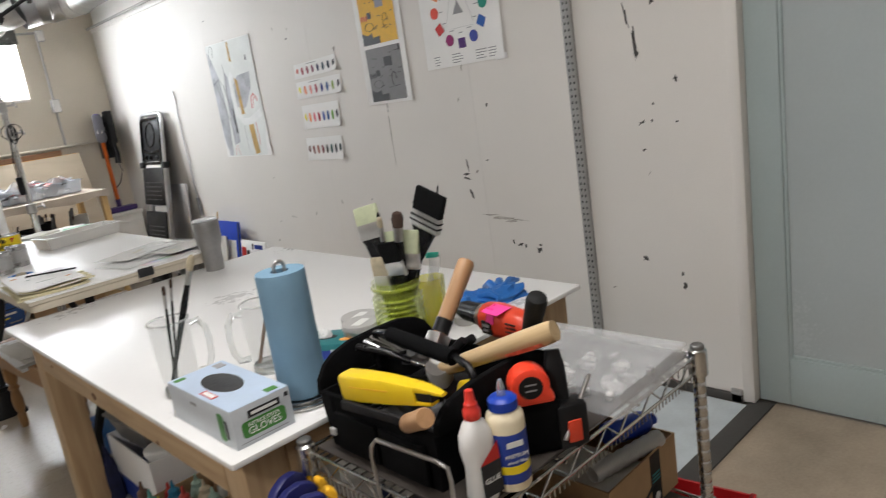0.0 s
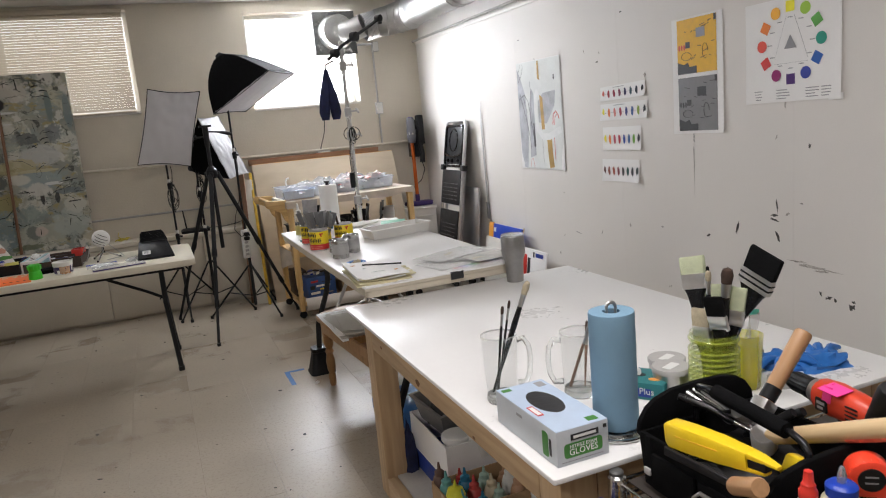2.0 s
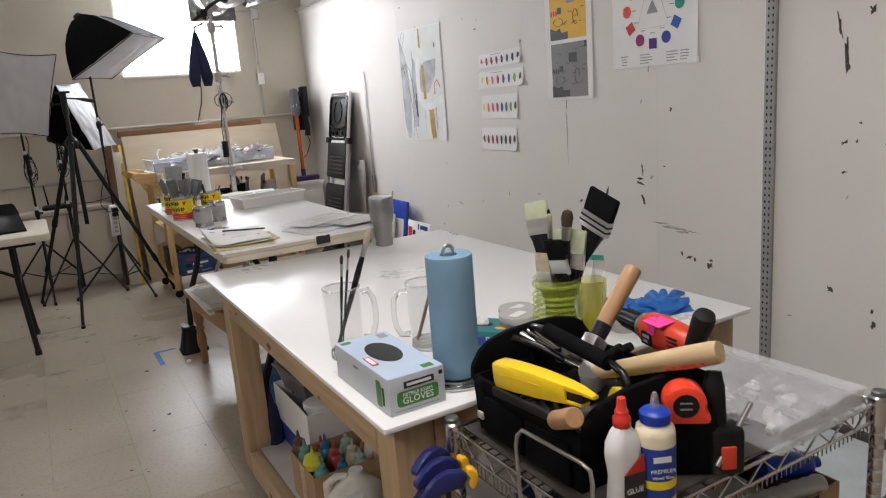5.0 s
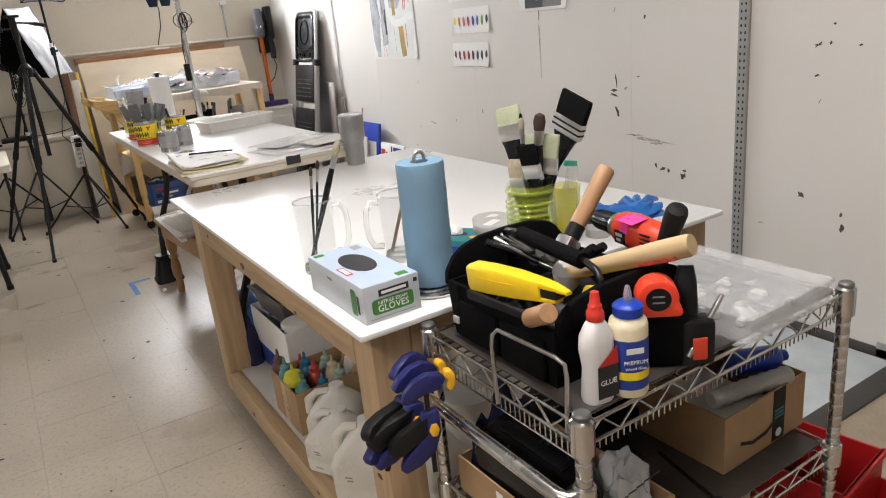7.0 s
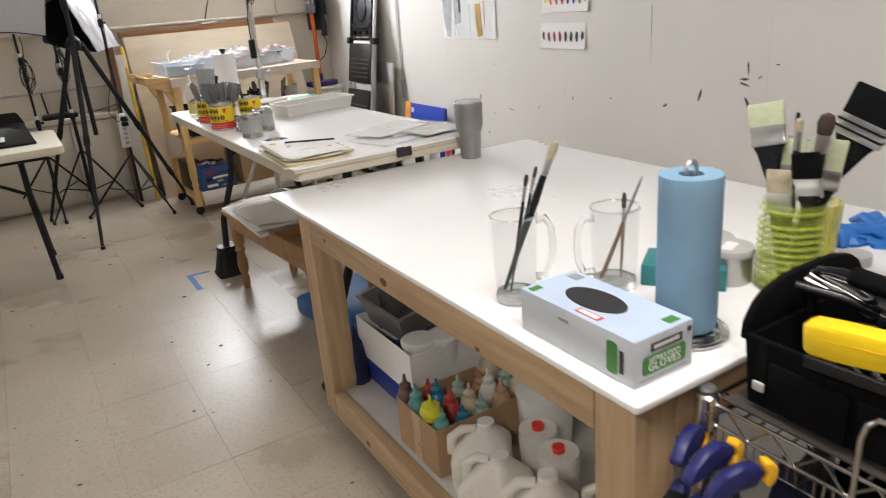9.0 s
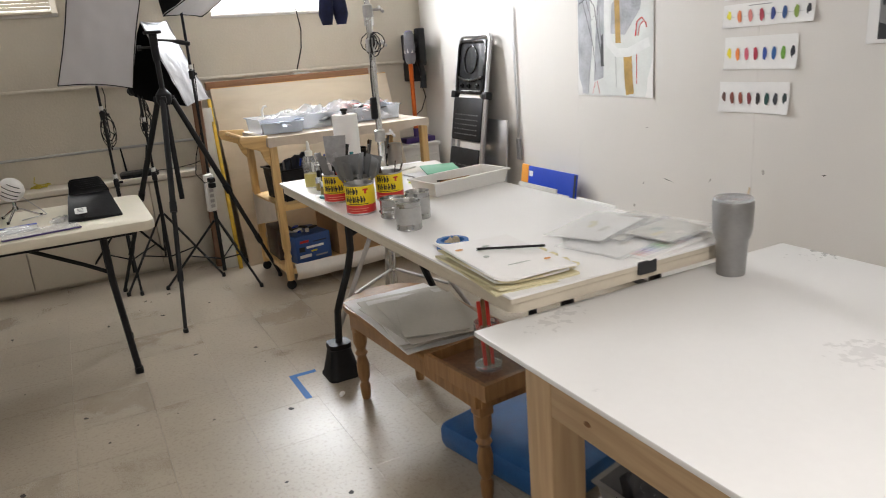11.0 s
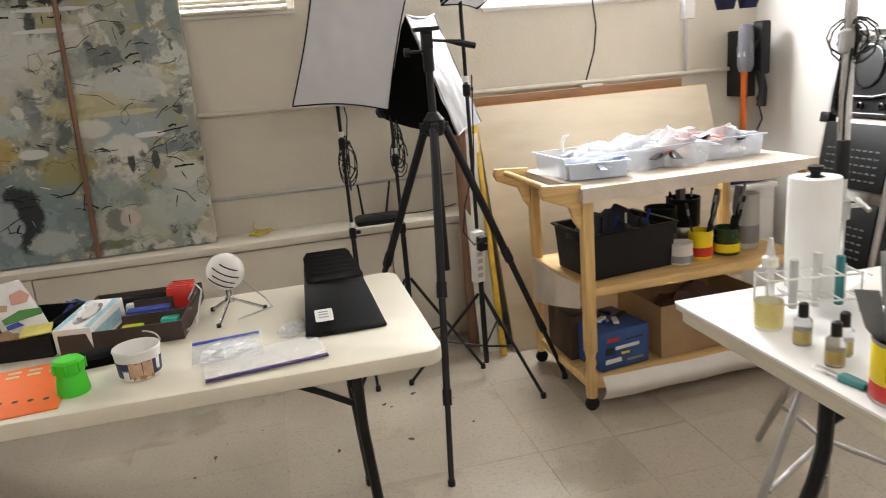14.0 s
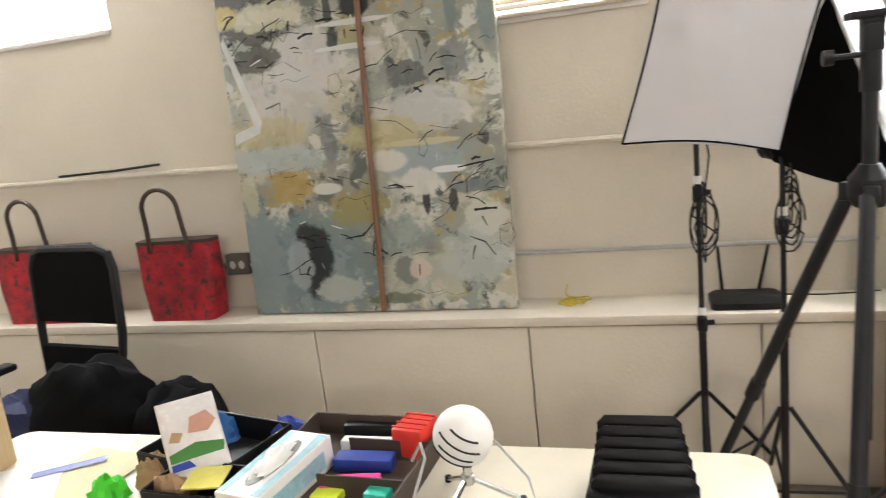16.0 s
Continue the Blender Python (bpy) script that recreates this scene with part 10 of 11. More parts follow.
lathe(bm, [(0.0345, 0.128), (0.0385, 0.132), (0.0365, 0.138), (0.0385, 0.143), (0.0375, 0.152), (0.0345, 0.154)], 26)
part("rim", bm, HANDLEGLASS, jr)
bm = B()
lathe(bm, [(0, 0.0065), (0.0395, 0.0085), (0.0395, 0.020), (0, 0.016)], 26)
part("glass_base", bm, HANDLEGLASS, jr)
bx = thing("printed_carton", pose(-1.53, -3.74, 0.4415, 0, 0, 12), "small white printed carton in the wooden tray", "carton")
bm = B()
box(bm, -0.035, 0.035, -0.022, 0.022, 0, 0.095, 0.002)
part("carton", bm, PAPER, bx)
for z_ in (0.02, 0.035, 0.05, 0.07):
    flat("print", rect(-0.025, 0.022, z_, z_ + 0.005), pose(0, -0.0223, 0, 90), PRINTGREY, bx)
bo = thing("medium_bottle", pose(-1.50, -3.63, 0.4415), "amber bottle of painting medium with a dark cap", "bottle")
bm = B()
lathe(bm, [(0, 0), (0.024, 0), (0.026, 0.004), (0.026, 0.085), (0.012, 0.105)], 18)
part("bottle", bm, mat("amber_medium", (0.42, 0.22, 0.03), 0.2, trans=0.4), bo)
bm = B()
lathe(bm, [(0.013, 0.102), (0.014, 0.104), (0.014, 0.128), (0, 0.13)], 14)
part("cap", bm, BLACK, bo)
for k in range(3):
    stick((-1.705 + 0.012 * k, -3.675, 0.45), (-1.695 + 0.02 * k - 0.015, -3.66 + 0.01 * k, 0.655), 0.006, (CAPRED, OAK, CAPRED)[k], "paint_brush", "paint brush with a red handle in the jar", "paint brush")
for k in range(7):
    bm = B()
    w, d = ((0.36, 0.60), (0.34, 0.52), (0.30, 0.46), (0.31, 0.44), (0.26, 0.40), (0.28, 0.42), (0.22, 0.33))[k]
    sheet(bm, 8, 8, lambda u, v: ((u - 0.5) * w, (v - 0.5) * d, 0.004 * noise.noise(Vector((u * 3, v * 3, k * 1.7)))), thick=0.003)
    solid("paper_sheet", bm, (PAPER, PAPERGREY, PAPER, PAPERGREY, PAPERGREY, PAPERGREY, PAPERGREY)[k], pose(-1.655 + 0.012 * math.sin(k * 1.9), -3.10 - 0.022 * k, 0.4255 + 0.0062 * k, 0, 0, (0, -4, -9, 3, -14, -7, -18)[k]), "worn grey sheet of paper in a stack on the low table", "paper", "papers on the low table")
bm = B()
box(bm, -0.2, 0.2, -0.28, 0.28, 0, 0.10, 0.03)
solid("blue_bag", bm, BLUEFABRIC, pose(-1.46, -3.55, 0.0, 0, 0, 12), "flat blue plastic carrying bag on the floor", "bag")

# tape corner and litter on the floor
for x0, x1, y0, y1 in ((-2.005, -1.885, -2.452, -2.425), (-2.005, -1.978, -2.68, -2.452)):
    bm = B()
    box(bm, x0, x1, y0, y1, 0.0, 0.0012)
    solid("floor_tape", bm, MASKTAPE, Matrix(), "strip of blue masking tape on the floor", "tape", "floor tape")
bm = B()
clump(bm, 0.035, 0.018, 0.015, 4)
solid("paper_scrap", bm, PAPER, pose(-1.865, -2.735, 0.0, 0, 0, 40), "small white scrap on the floor", "scrap")
SPOT = mat("floor_spot", (0.05, 0.045, 0.04), 0.7)
random.seed(77)
spots = B()
for k in range(70):
    x, y = random.uniform(-3.4, -1.95), random.uniform(-5.4, -0.8)
    r = random.choice((0.004, 0.005, 0.007, 0.012))
    prism(spots, [(px * random.uniform(0.7, 1.4), py * random.uniform(0.7, 1.4)) for px, py in disc(0, 0, r, r * 0.7, 7)], 0.0008, pose(x, y, 0.0004, 0, 0, random.uniform(0, 180)))
solid("floor_spots", spots, SPOT, Matrix(), "dark paint drips and scuffs on the floor tiles", "spots", kind="stuff")

# ---------------------------------------------------------------- honey pine trolley
wc = thing("wooden_trolley", pose(-1.638, -1.245, 0, 0, 0, 1.5), "honey pine kitchen trolley with paint supplies", "trolley")
TW, TD, TH = 0.99, 0.53, 0.925
for x in (0.0, TW):
    for y in (0.0, TD):
        bm = B()
        lathe(bm, [(0, 0.06), (0.022, 0.06), (0.024, 0.10), (0.024, 0.16), (0.018, 0.19), (0.024, 0.21), (0.018, 0.23), (0.024, 0.26)], 14, pose(x, y, 0))
        box(bm, x - 0.022, x + 0.022, y - 0.022, y + 0.022, 0.26, TH, 0.004)
        post = part("post", bm, HONEY, wc)
        bm = B()
        lathe(bm, [(0, -0.012), (0.028, -0.010), (0.030, 0), (0.028, 0.010), (0, 0.012)], 14, pose(x, y, 0.03, 90))
        box(bm, x - 0.012, x + 0.012, y - 0.012, y + 0.012, 0.035, 0.064, 0.003)
        part("caster", bm, BLACK, post)
for z, h in ((0.885, 0.035), (0.49, 0.035), (0.095, 0.035)):
    for y in (0.0, TD):
        bm = B()
        box(bm, 0.022, TW - 0.022, y - 0.012, y + 0.012, z, z + h, 0.003)
        part("rail", bm, HONEY_X, wc)
    for x in (0.0, TW):
        bm = B()
        box(bm, x - 0.012, x + 0.012, 0.022, TD - 0.022, z, z + h, 0.003)
        part("rail", bm, HONEY, wc)
    bm = B()
    box(bm, 0.0, TW, 0.0, TD, z + h - 0.012, z + h - 0.001)
    part("shelf", bm, HONEY_X, wc)
CLOTH = mat("stained_paper_cover", (0.58, 0.50, 0.41), 0.75, var=0.12, scale=6, fine=40, bump=0.3)
bm = B()
n = 14
sheet(bm, 26, 10, lambda u, v: (-0.03 + u * (TW + 0.06), -0.035 + v * (TD + 0.06), TH + 0.004 + 0.003 * noise.noise(Vector((u * 8, v * 5, 1)))), thick=0.003)
sheet(bm, 26, 4, lambda u, v: (-0.03 + u * (TW + 0.06), -0.036 - 0.006 * math.sin(u * 23) * v, TH + 0.006 - v * (0.055 + 0.02 * noise.noise(Vector((u * 6, 0, 4))))), thick=0.002)
sheet(bm, 4, 10, lambda u, v: (-0.032 - 0.004 * math.sin(v * 17) * u, -0.035 + v * (TD + 0.06), TH + 0.006 - u * 0.05), thick=0.002)
part("paper_cover", bm, CLOTH, wc, "stained kraft paper cover")
bm = B()
sheet(bm, 20, 8, lambda u, v: (0.02 + u * (TW - 0.05), -0.06 - 0.03 * math.sin(math.pi * v), 0.17 - v * 0.10 + 0.01 * noise.noise(Vector((u * 4, v, 8)))), thick=0.002)
part("paper_liner", bm, mat("white_liner_paper", (0.66, 0.62, 0.57), 0.7, var=0.06), wc, "white paper liner hanging from the lower shelf")
bm = B()
sheet(bm, 6, 8, lambda u, v: (-0.03 - 0.02 * math.sin(math.pi * u), 0.02 + u * (TD - 0.04), 0.54 - v * (0.10 + 0.12 * u)), thick=0.002)
part("paper_liner", bm, CLOTH, wc)
# push handle: two brackets and a bar
for y in (0.0, TD):
    bm = B()
    prism(bm, [(0.0, 0.93), (0.0, 0.76), (-0.03, 0.80), (-0.05, 0.86), (-0.15, 0.90), (-0.165, 0.93), (-0.155, 0.955), (0.0, 0.945)], 0.024, pose(-0.022, y + 0.012, 0, 90), bev=0.003)
    part("handle_bracket", bm, HONEY_X, wc)
bm = B()
tube(bm, [(-0.13, 0.0, 0.932), (-0.13, TD, 0.932)], 0.013, 10)
part("handle_bar", bm, HONEY, wc)


def at_cart(x, y, z, rz=0.0):
    return pose(-1.638, -1.245, 0, 0, 0, 1.5) @ pose(x, y + 0.03, z, 0, 0, rz)


TZ = TH + 0.010
# blue-white tray and paint tubes in clear bags
t = thing("plastic_basin", at_cart(0.13, 0.17, TZ, -12), "pale blue plastic tray of paint tubes", "tray")
bm = B()
open_box(bm, 0.24, 0.20, 0.066, 0.003, 0.008, 0.008)
part("basin", bm, mat("pale_blue_plastic", (0.52, 0.60, 0.72), 0.35, var=0.04), t)
t = thing("plastic_basin", at_cart(0.40, 0.27, TZ, 2), "long pale plastic bin heaped with paint tubes", "tray")
bm = B()
open_box(bm, 0.94, 0.28, 0.088, 0.003, 0.010, 0.008, pose(0.05, 0, 0))
part("basin", bm, mat("pale_bin_plastic", (0.66, 0.70, 0.76), 0.3, var=0.05, alpha=0.35), t)
random.seed(41)
TUBECOL = [mat("tube_" + nme, c, 0.35, var=0.15, scale=20) for nme, c in (("white", (0.72, 0.72, 0.74)), ("silver", (0.55, 0.56, 0.60)), ("pale_blue", (0.38, 0.45, 0.58)), ("red", (0.34, 0.06, 0.06)), ("black", (0.02, 0.02, 0.022)), ("lilac", (0.55, 0.55, 0.62)), ("cream", (0.64, 0.58, 0.50)), ("pink", (0.58, 0.34, 0.32)))]
TUBES = thing("paint_tube_heap", at_cart(0, 0, 0), "heap of metal paint tubes with coloured labels", "paint tubes", kind="stuff")
for k in range(8):
    bm = B()
    for i in range(15):
        u = random.random()
        x, y = (random.uniform(0.09, 0.17), random.uniform(0.14, 0.20)) if i % 5 == 0 else (random.uniform(0.08, 0.84), random.uniform(0.21, 0.33))
        z = TZ + (0.055 if x < 0.24 and y < 0.2 else random.uniform(0.045, 0.092))
        if k in (3, 4, 7) and x < 0.52:
            x += 0.36
        r, L = random.uniform(0.010, 0.016), random.uniform(0.07, 0.13)
        loft(bm, [(0, 0, 0, r * 0.7, r * 0.7, r * 0.3), (0, 0, 0.012, r * 0.8, r * 0.8, r * 0.35), (0, 0, 0.016, r * 2, r * 2, r * 0.95), (0, 0, L * 0.5, r * 2, r * 1.7, r * 0.8), (0, 0, L, r * 2.3, 0.003, 0.001)], 2, pose(x, y, z, random.uniform(78, 100), random.uniform(-12, 12), random.uniform(0, 360)))
    tagged(part("tube_group", bm, TUBECOL[k], TUBES), kind="stuff")
for k, (x, y, w, d, h) in enumerate(((0.36, 0.24, 0.30, 0.22, 0.125), (0.55, 0.22, 0.30, 0.24, 0.13), (0.80, 0.25, 0.24, 0.24, 0.12), (0.60, 0.34, 0.34, 0.16, 0.13), (0.20, 0.30, 0.24, 0.16, 0.115))):
    bm = B()
    clump(bm, w, d, h, 90 + k, 24, 0.3)
    solid("clear_bag", bm, BAGTHIN, at_cart(x, y, TZ), "shiny clear plastic bag over paint tubes", "bag", "bags on the trolley")
bm = B()
tube(bm, [(0, 0, 0), (0.0, 0, 0.04), (0.012, 0, 0.06), (0.03, 0, 0.062)], 0.008, 8)
solid("pump_nozzle", bm, WHITEPLASTIC, at_cart(0.06, 0.30, TZ + 0.09), "white pump nozzle sticking out of the bin", "nozzle")
# middle shelf: black bin, cans of brushes
MZ = 0.527
t = thing("black_bin", at_cart(0.235, 0.20, MZ, 6), "black plastic bin of tools", "bin")
bm = B()
open_box(bm, 0.40, 0.30, 0.192, 0.005, 0.012, 0.012)
part("body", bm, BLACK, t)
bm = B()
tube(bm, [(x, y, 0.188) for x, y in rounded(0.424, 0.324, 0.02, 3)], 0.005, 6, True)
part("rim", bm, BLACK, t)
for side in (-1, 1):
    bm = B()
    box(bm, side * 0.195 - 0.010, side * 0.195 + 0.010, -0.05, 0.05, 0.145, 0.165, 0.004)
    part("grip", bm, BLACK, t)
bm = B()
clump(bm, 0.36, 0.26, 0.23, 15, 20, 0.35)
solid("bin_contents", bm, mat("dark_blue_tools", (0.02, 0.025, 0.04), 0.5, var=0.6, scale=14), at_cart(0.225, 0.20, MZ + 0.006), "dark tools heaped in the black bin", "tools", kind="stuff")
for k in range(6):
    stick(tuple((at_cart(0.10 + 0.05 * k, 0.12 + 0.03 * (k % 3), MZ + 0.1)).translation), tuple((at_cart(0.09 + 0.055 * k, 0.10 + 0.03 * (k % 2), MZ + 0.24)).translation), 0.005, (STEEL, BLACK, CAPBLUE)[k % 3], "tool_shaft", "thin tool standing in the black bin")
for x, y, r, h, mt, lab in ((0.52, 0.30, 0.07, 0.20, BLACK, "black pot with a steel rim"), (0.66, 0.34, 0.075, 0.22, BLACK, "black pot with a steel rim"), (0.485, 0.09, 0.05, 0.09, WHITEPLASTIC, "white plastic yoghurt tub"), (0.60, 0.12, 0.05, 0.12, TINYELLOW, "yellow and red can of brushes"), (0.73, 0.12, 0.055, 0.115, mat("green_glass_pot", (0.03, 0.07, 0.03), 0.25), "dark green jar with a yellow label"), (0.86, 0.16, 0.05, 0.24, FROSTPLASTIC, "pale plastic bottle on the trolley shelf")):
    t = thing("brush_pot", at_cart(x, y, MZ), lab, "pot", "pots on the trolley")
    bm = B()
    lathe(bm, [(0, 0), (r * 0.95, 0), (r, 0.01), (r, h - 0.004), (r * 1.03, h), (r * 0.96, h), (r * 0.94, h - 0.02), (0, h - 0.03)], 24)
    part("body", bm, mt, t)
    bm = B()
    lathe(bm, [(r + 0.0008, h * 0.10), (r + 0.002, h * 0.11), (r + 0.002, h * 0.42), (r + 0.0008, h * 0.43)], 24)
    part("band", bm, STEEL if mt is BLACK else TINRED if mt is TINYELLOW else TINYELLOW if "green" in lab else PRINTGREY, t)
for k in range(14):
    cx, cy_ = ((0.60, 0.12), (0.73, 0.12), (0.66, 0.34))[k % 3]
    a = random.uniform(0, 6.28)
    p = at_cart(cx + 0.02 * math.cos(a), cy_ + 0.02 * math.sin(a), MZ + 0.03).translation
    q = at_cart(cx + 0.075 * math.cos(a), cy_ + 0.06 * math.sin(a), MZ + random.uniform(0.24, 0.31)).translation
    (round_brush if k % 2 else scraper)(tuple(p), tuple(q), *((0.006, 0.03, BRISTLEBROWN) if k % 2 else (0.03, SPATULA, BLACK)))
# lower shelf: blue box and carton
BZ = 0.132
t = thing("printed_box", at_cart(0.17, 0.16, BZ, 8), "blue printed cardboard box of supplies", "box")
bm = B()
box(bm, -0.12, 0.12, -0.13, 0.13, 0, 0.17, 0.003)
part("carton", bm, mat("blue_carton", (0.03, 0.08, 0.25), 0.4, var=0.2), t)
for k, (x0, x1, z0, z1, mt) in enumerate(((-0.10, -0.02, 0.03, 0.05, PRINTWHITE), (0.01, 0.09, 0.025, 0.035, PRINTGREY), (-0.09, -0.03, 0.125, 0.14, PRINTRED), (-0.05, 0.07, 0.085, 0.10, PRINTWHITE), (0.0, 0.09, 0.12, 0.126, PRINTBLACK), (-0.10, -0.06, 0.07, 0.10, PRINTBLACK), (-0.02, 0.02, 0.06, 0.07, TINYELLOW))):
    flat("print", rect(x0, x1, z0, z1), pose(0, -0.1305, 0, 90), mt, t)
for k in range(10):
    bm = B()
    box(bm, -0.03, 0.03, -0.012, 0.012, 0, 0.012, 0.003)
    solid("small_packet", bm, random.choice((WHITEPLASTIC, CAPBLUE, STEEL, PRINTBLACK)), at_cart(0.17 + random.uniform(-0.08, 0.08), 0.16 + random.uniform(-0.09, 0.09), BZ + 0.172 + 0.004 * (k % 3), random.uniform(0, 180)), "small shiny packet on the blue box", "packet", "packets")
t = thing("printed_box", at_cart(0.06, 0.30, BZ, 0), "dark red printed box behind the blue one", "box")
bm = B()
box(bm, -0.05, 0.05, -0.12, 0.12, 0, 0.20, 0.003)
part("carton", bm, LEATHER, t)
c = carton("cardboard_box", at_cart(0.60, 0.22, BZ, 3), 0.50, 0.34, 0.23, "large open brown cardboard box on the lower shelf")
bm = B()
clump(bm, 0.42, 0.28, 0.24, 19, 18, 0.25)
solid("box_contents", bm, mat("mixed_dark_scrap", (0.10, 0.05, 0.045), 0.6, var=0.6, scale=12), at_cart(0.60, 0.22, BZ + 0.005), "dark scraps inside the cardboard box", "scraps", kind="stuff")

# ---------------------------------------------------------------- on the ivory folding table
FZ = 0.7355
GLOSSBLACK = mat("smooth_black_plastic", (0.005, 0.005, 0.006), 0.3, var=0.2, spec=0.2)
# black sloping riser
bb = thing("desk_sorter", pose(-2.628, -1.645, FZ), "black plastic sloping desk sorter with stepped slots and a white label", "desk sorter")
bm = B()
vs = [(-0.112, -0.212, 0.0), (0.116, -0.209, 0.0), (0.084, 0.215, 0.0), (-0.092, 0.212, 0.0), (-0.110, -0.206, 0.012), (0.114, -0.203, 0.012), (0.086, 0.02, 0.088), (-0.096, 0.02, 0.088), (0.080, 0.05, 0.090), (-0.090, 0.05, 0.090), (0.072, 0.208, 0.096), (-0.086, 0.205, 0.096)]
v = [bm.verts.new(p) for p in vs]
for f in ((3, 2, 1, 0), (4, 5, 6, 7), (7, 6, 8, 9), (9, 8, 10, 11), (0, 1, 5, 4), (2, 3, 11, 10), (1, 2, 10, 8, 6, 5), (3, 0, 4, 7, 9, 11)):
    bm.faces.new([v[i] for i in f])
bmesh.ops.bevel(bm, geom=bm.edges[:], offset=0.006, segments=2, profile=0.5, affect="EDGES")
part("base", bm, GLOSSBLACK, bb)
for k in range(6):
    u = k / 5
    y, z, hw = 0.035 + 0.165 * u, 0.098 + 0.026 * u, 0.086 - 0.010 * u
    bm = B()
    prism(bm, [(-hw, -0.03), (hw, -0.03), (hw, 0.0), (hw - 0.014, 0.014), (-hw + 0.014, 0.014), (-hw, 0.0)], 0.004, pose(-0.008 * u, y + 0.002, z, 90 - 14, 0, 0), bev=0.001)
    part("divider", bm, GLOSSBLACK, bb)
flat("sticker", rounded(0.05, 0.055, 0.005, 2), Matrix.Translation((-0.052, -0.140, 0.0385)) @ pose(0, 0, 0, 18.7, 0, 0), PRINTWHITE, bb, label="white paper sticker")
for k in range(3):
    flat("print", rect(-0.015, 0.012, -0.012 + 0.012 * k, -0.008 + 0.012 * k), Matrix.Translation((-0.052, -0.140, 0.0394)) @ pose(0, 0, 0, 18.7, 0, 0), PRINTGREY, bb)

# ball microphone on a small tripod
mc = thing("desk_microphone", pose(-2.946, -1.545, FZ), "white ball-shaped desk microphone on a small tripod", "microphone")
bm = B()
lathe(bm, [(0.056 * math.sin(a), 0.142 - 0.056 * math.cos(a)) for a in [math.pi * i / 16 for i in range(17)]], 28)
part("ball", bm, WHITEPLASTIC, mc)
for k in range(4):
    z = -0.024 + 0.019 * k
    r = math.sqrt(0.0562 ** 2 - z * z)
    bm = B()
    tube(bm, arc((0, 0, 0), (1, 0, 0), (0, -1, 0), r, 25 + 8 * (k % 2), 120 - 14 * (k % 2), 12), 0.0022, 5, m=Matrix.Translation((0, 0, 0.142)) @ pose(0, 0, 0, 0, 32, -20) @ Matrix.Translation((0, 0, z)))
    part("grille_slot", bm, PRINTBLACK, mc)
bm = B()
tube(bm, [(0, 0, 0.05), (0, 0, 0.092)], 0.008, 10)
lathe(bm, [(0, 0.044), (0.013, 0.046), (0.013, 0.062), (0, 0.066)], 14)
part("neck", bm, CHROME, mc)
for k in range(3):
    a = radians(-110 + 120 * k)
    bm = B()
    tube(bm, [(0.008 * math.cos(a), 0.008 * math.sin(a), 0.054), (0.098 * math.cos(a), 0.098 * math.sin(a), 0.006)], 0.0048, 8)
    leg = part("leg", bm, CHROME, mc)
    bm = B()
    lathe(bm, [(0, 0), (0.007, 0.001), (0.007, 0.012), (0, 0.014)], 10, pose(0.099 * math.cos(a), 0.099 * math.sin(a), 0))
    part("foot", bm, BLACK, leg)
bm = B()
tube(bm, [(0.0, 0.04, 0.15), (0.04, 0.09, 0.08), (0.10, 0.07, 0.02), (0.12, 0.02, 0.004), (0.02, -0.05, 0.003)], 0.0025, 6)
part("cable", bm, GREYPLASTIC, mc)

# zip bags
for x, y, w, d, a, lab, mt in ((-2.945, -1.835, 0.18, 0.16, 6, "clear zip bag with a blue seal", CAPBLUE), (-2.848, -1.935, 0.30, 0.16, 8, "empty clear zip bag with a violet seal", PURPLE)):
    z = thing("zip_bag", pose(x, y, FZ, 0, 0, a), lab, "bag", "zip bags")
    bm = B()
    sheet(bm, 14, 10, lambda u, v: ((u - 0.5) * w, (v - 0.5) * d, 0.006 + 0.014 * math.sin(math.pi * u) * math.sin(math.pi * v) * (1 if mt is CAPBLUE else 0.2) + 0.004 * noise.noise(Vector((u * 6, v * 6, x)))), thick=0.0006)
    part("film", bm, BAGTHIN if mt is CAPBLUE else BAGPLASTIC, z)
    bm = B()
    yy = d / 2 if mt is CAPBLUE else -d / 2
    box(bm, -w / 2, w / 2, yy - 0.008, yy + 0.006, 0.003, 0.009, 0.002)
    part("seal", bm, mt, z)
    if mt is CAPBLUE:
        bm = B()
        clump(bm, 0.14, 0.10, 0.018, 33, 18, 0.3)
        part("contents", bm, PAPER, z)
for k in range(6):
    bm = B()
    clump(bm, 0.05, 0.03, 0.02, 120 + k, 12, 0.5)
    o = solid("plastic_scrap", bm, BAGPLASTIC, pose(-2.79 + 0.02 * (k % 3), -1.80 + 0.03 * (k // 2), FZ, 0, 0, 40 * k), "crumpled bit of clear plastic film", "scrap", "plastic scraps")

# dark divided tray with small goods
dt = thing("desk_tray", pose(-3.225, -1.487, FZ, 0, 0, -3), "dark brown desk tray of stationery", "tray")
bm = B()
open_box(bm, 0.33, 0.385, 0.055, 0.005)
part("body", bm, BROWNRAW, dt)
for y_ in (-0.06, 0.09):
    bm = B()
    box(bm, -0.03, 0.159, y_ - 0.002, y_ + 0.002, 0.005, 0.05)
    part("divider", bm, BROWNRAW, dt)
tb = thing("tissue_box", pose(-3.342, -1.550, FZ + 0.006, 2, 0, -10), "white and pale blue tissue box with crumpled tissue", "tissue box")
bm = B()
box(bm, -0.052, 0.052, -0.118, 0.122, 0, 0.070, 0.002)
part("carton", bm, PAPER, tb)
AQUA = mat("aqua_print", (0.35, 0.58, 0.66), 0.5, var=0.2, scale=30)
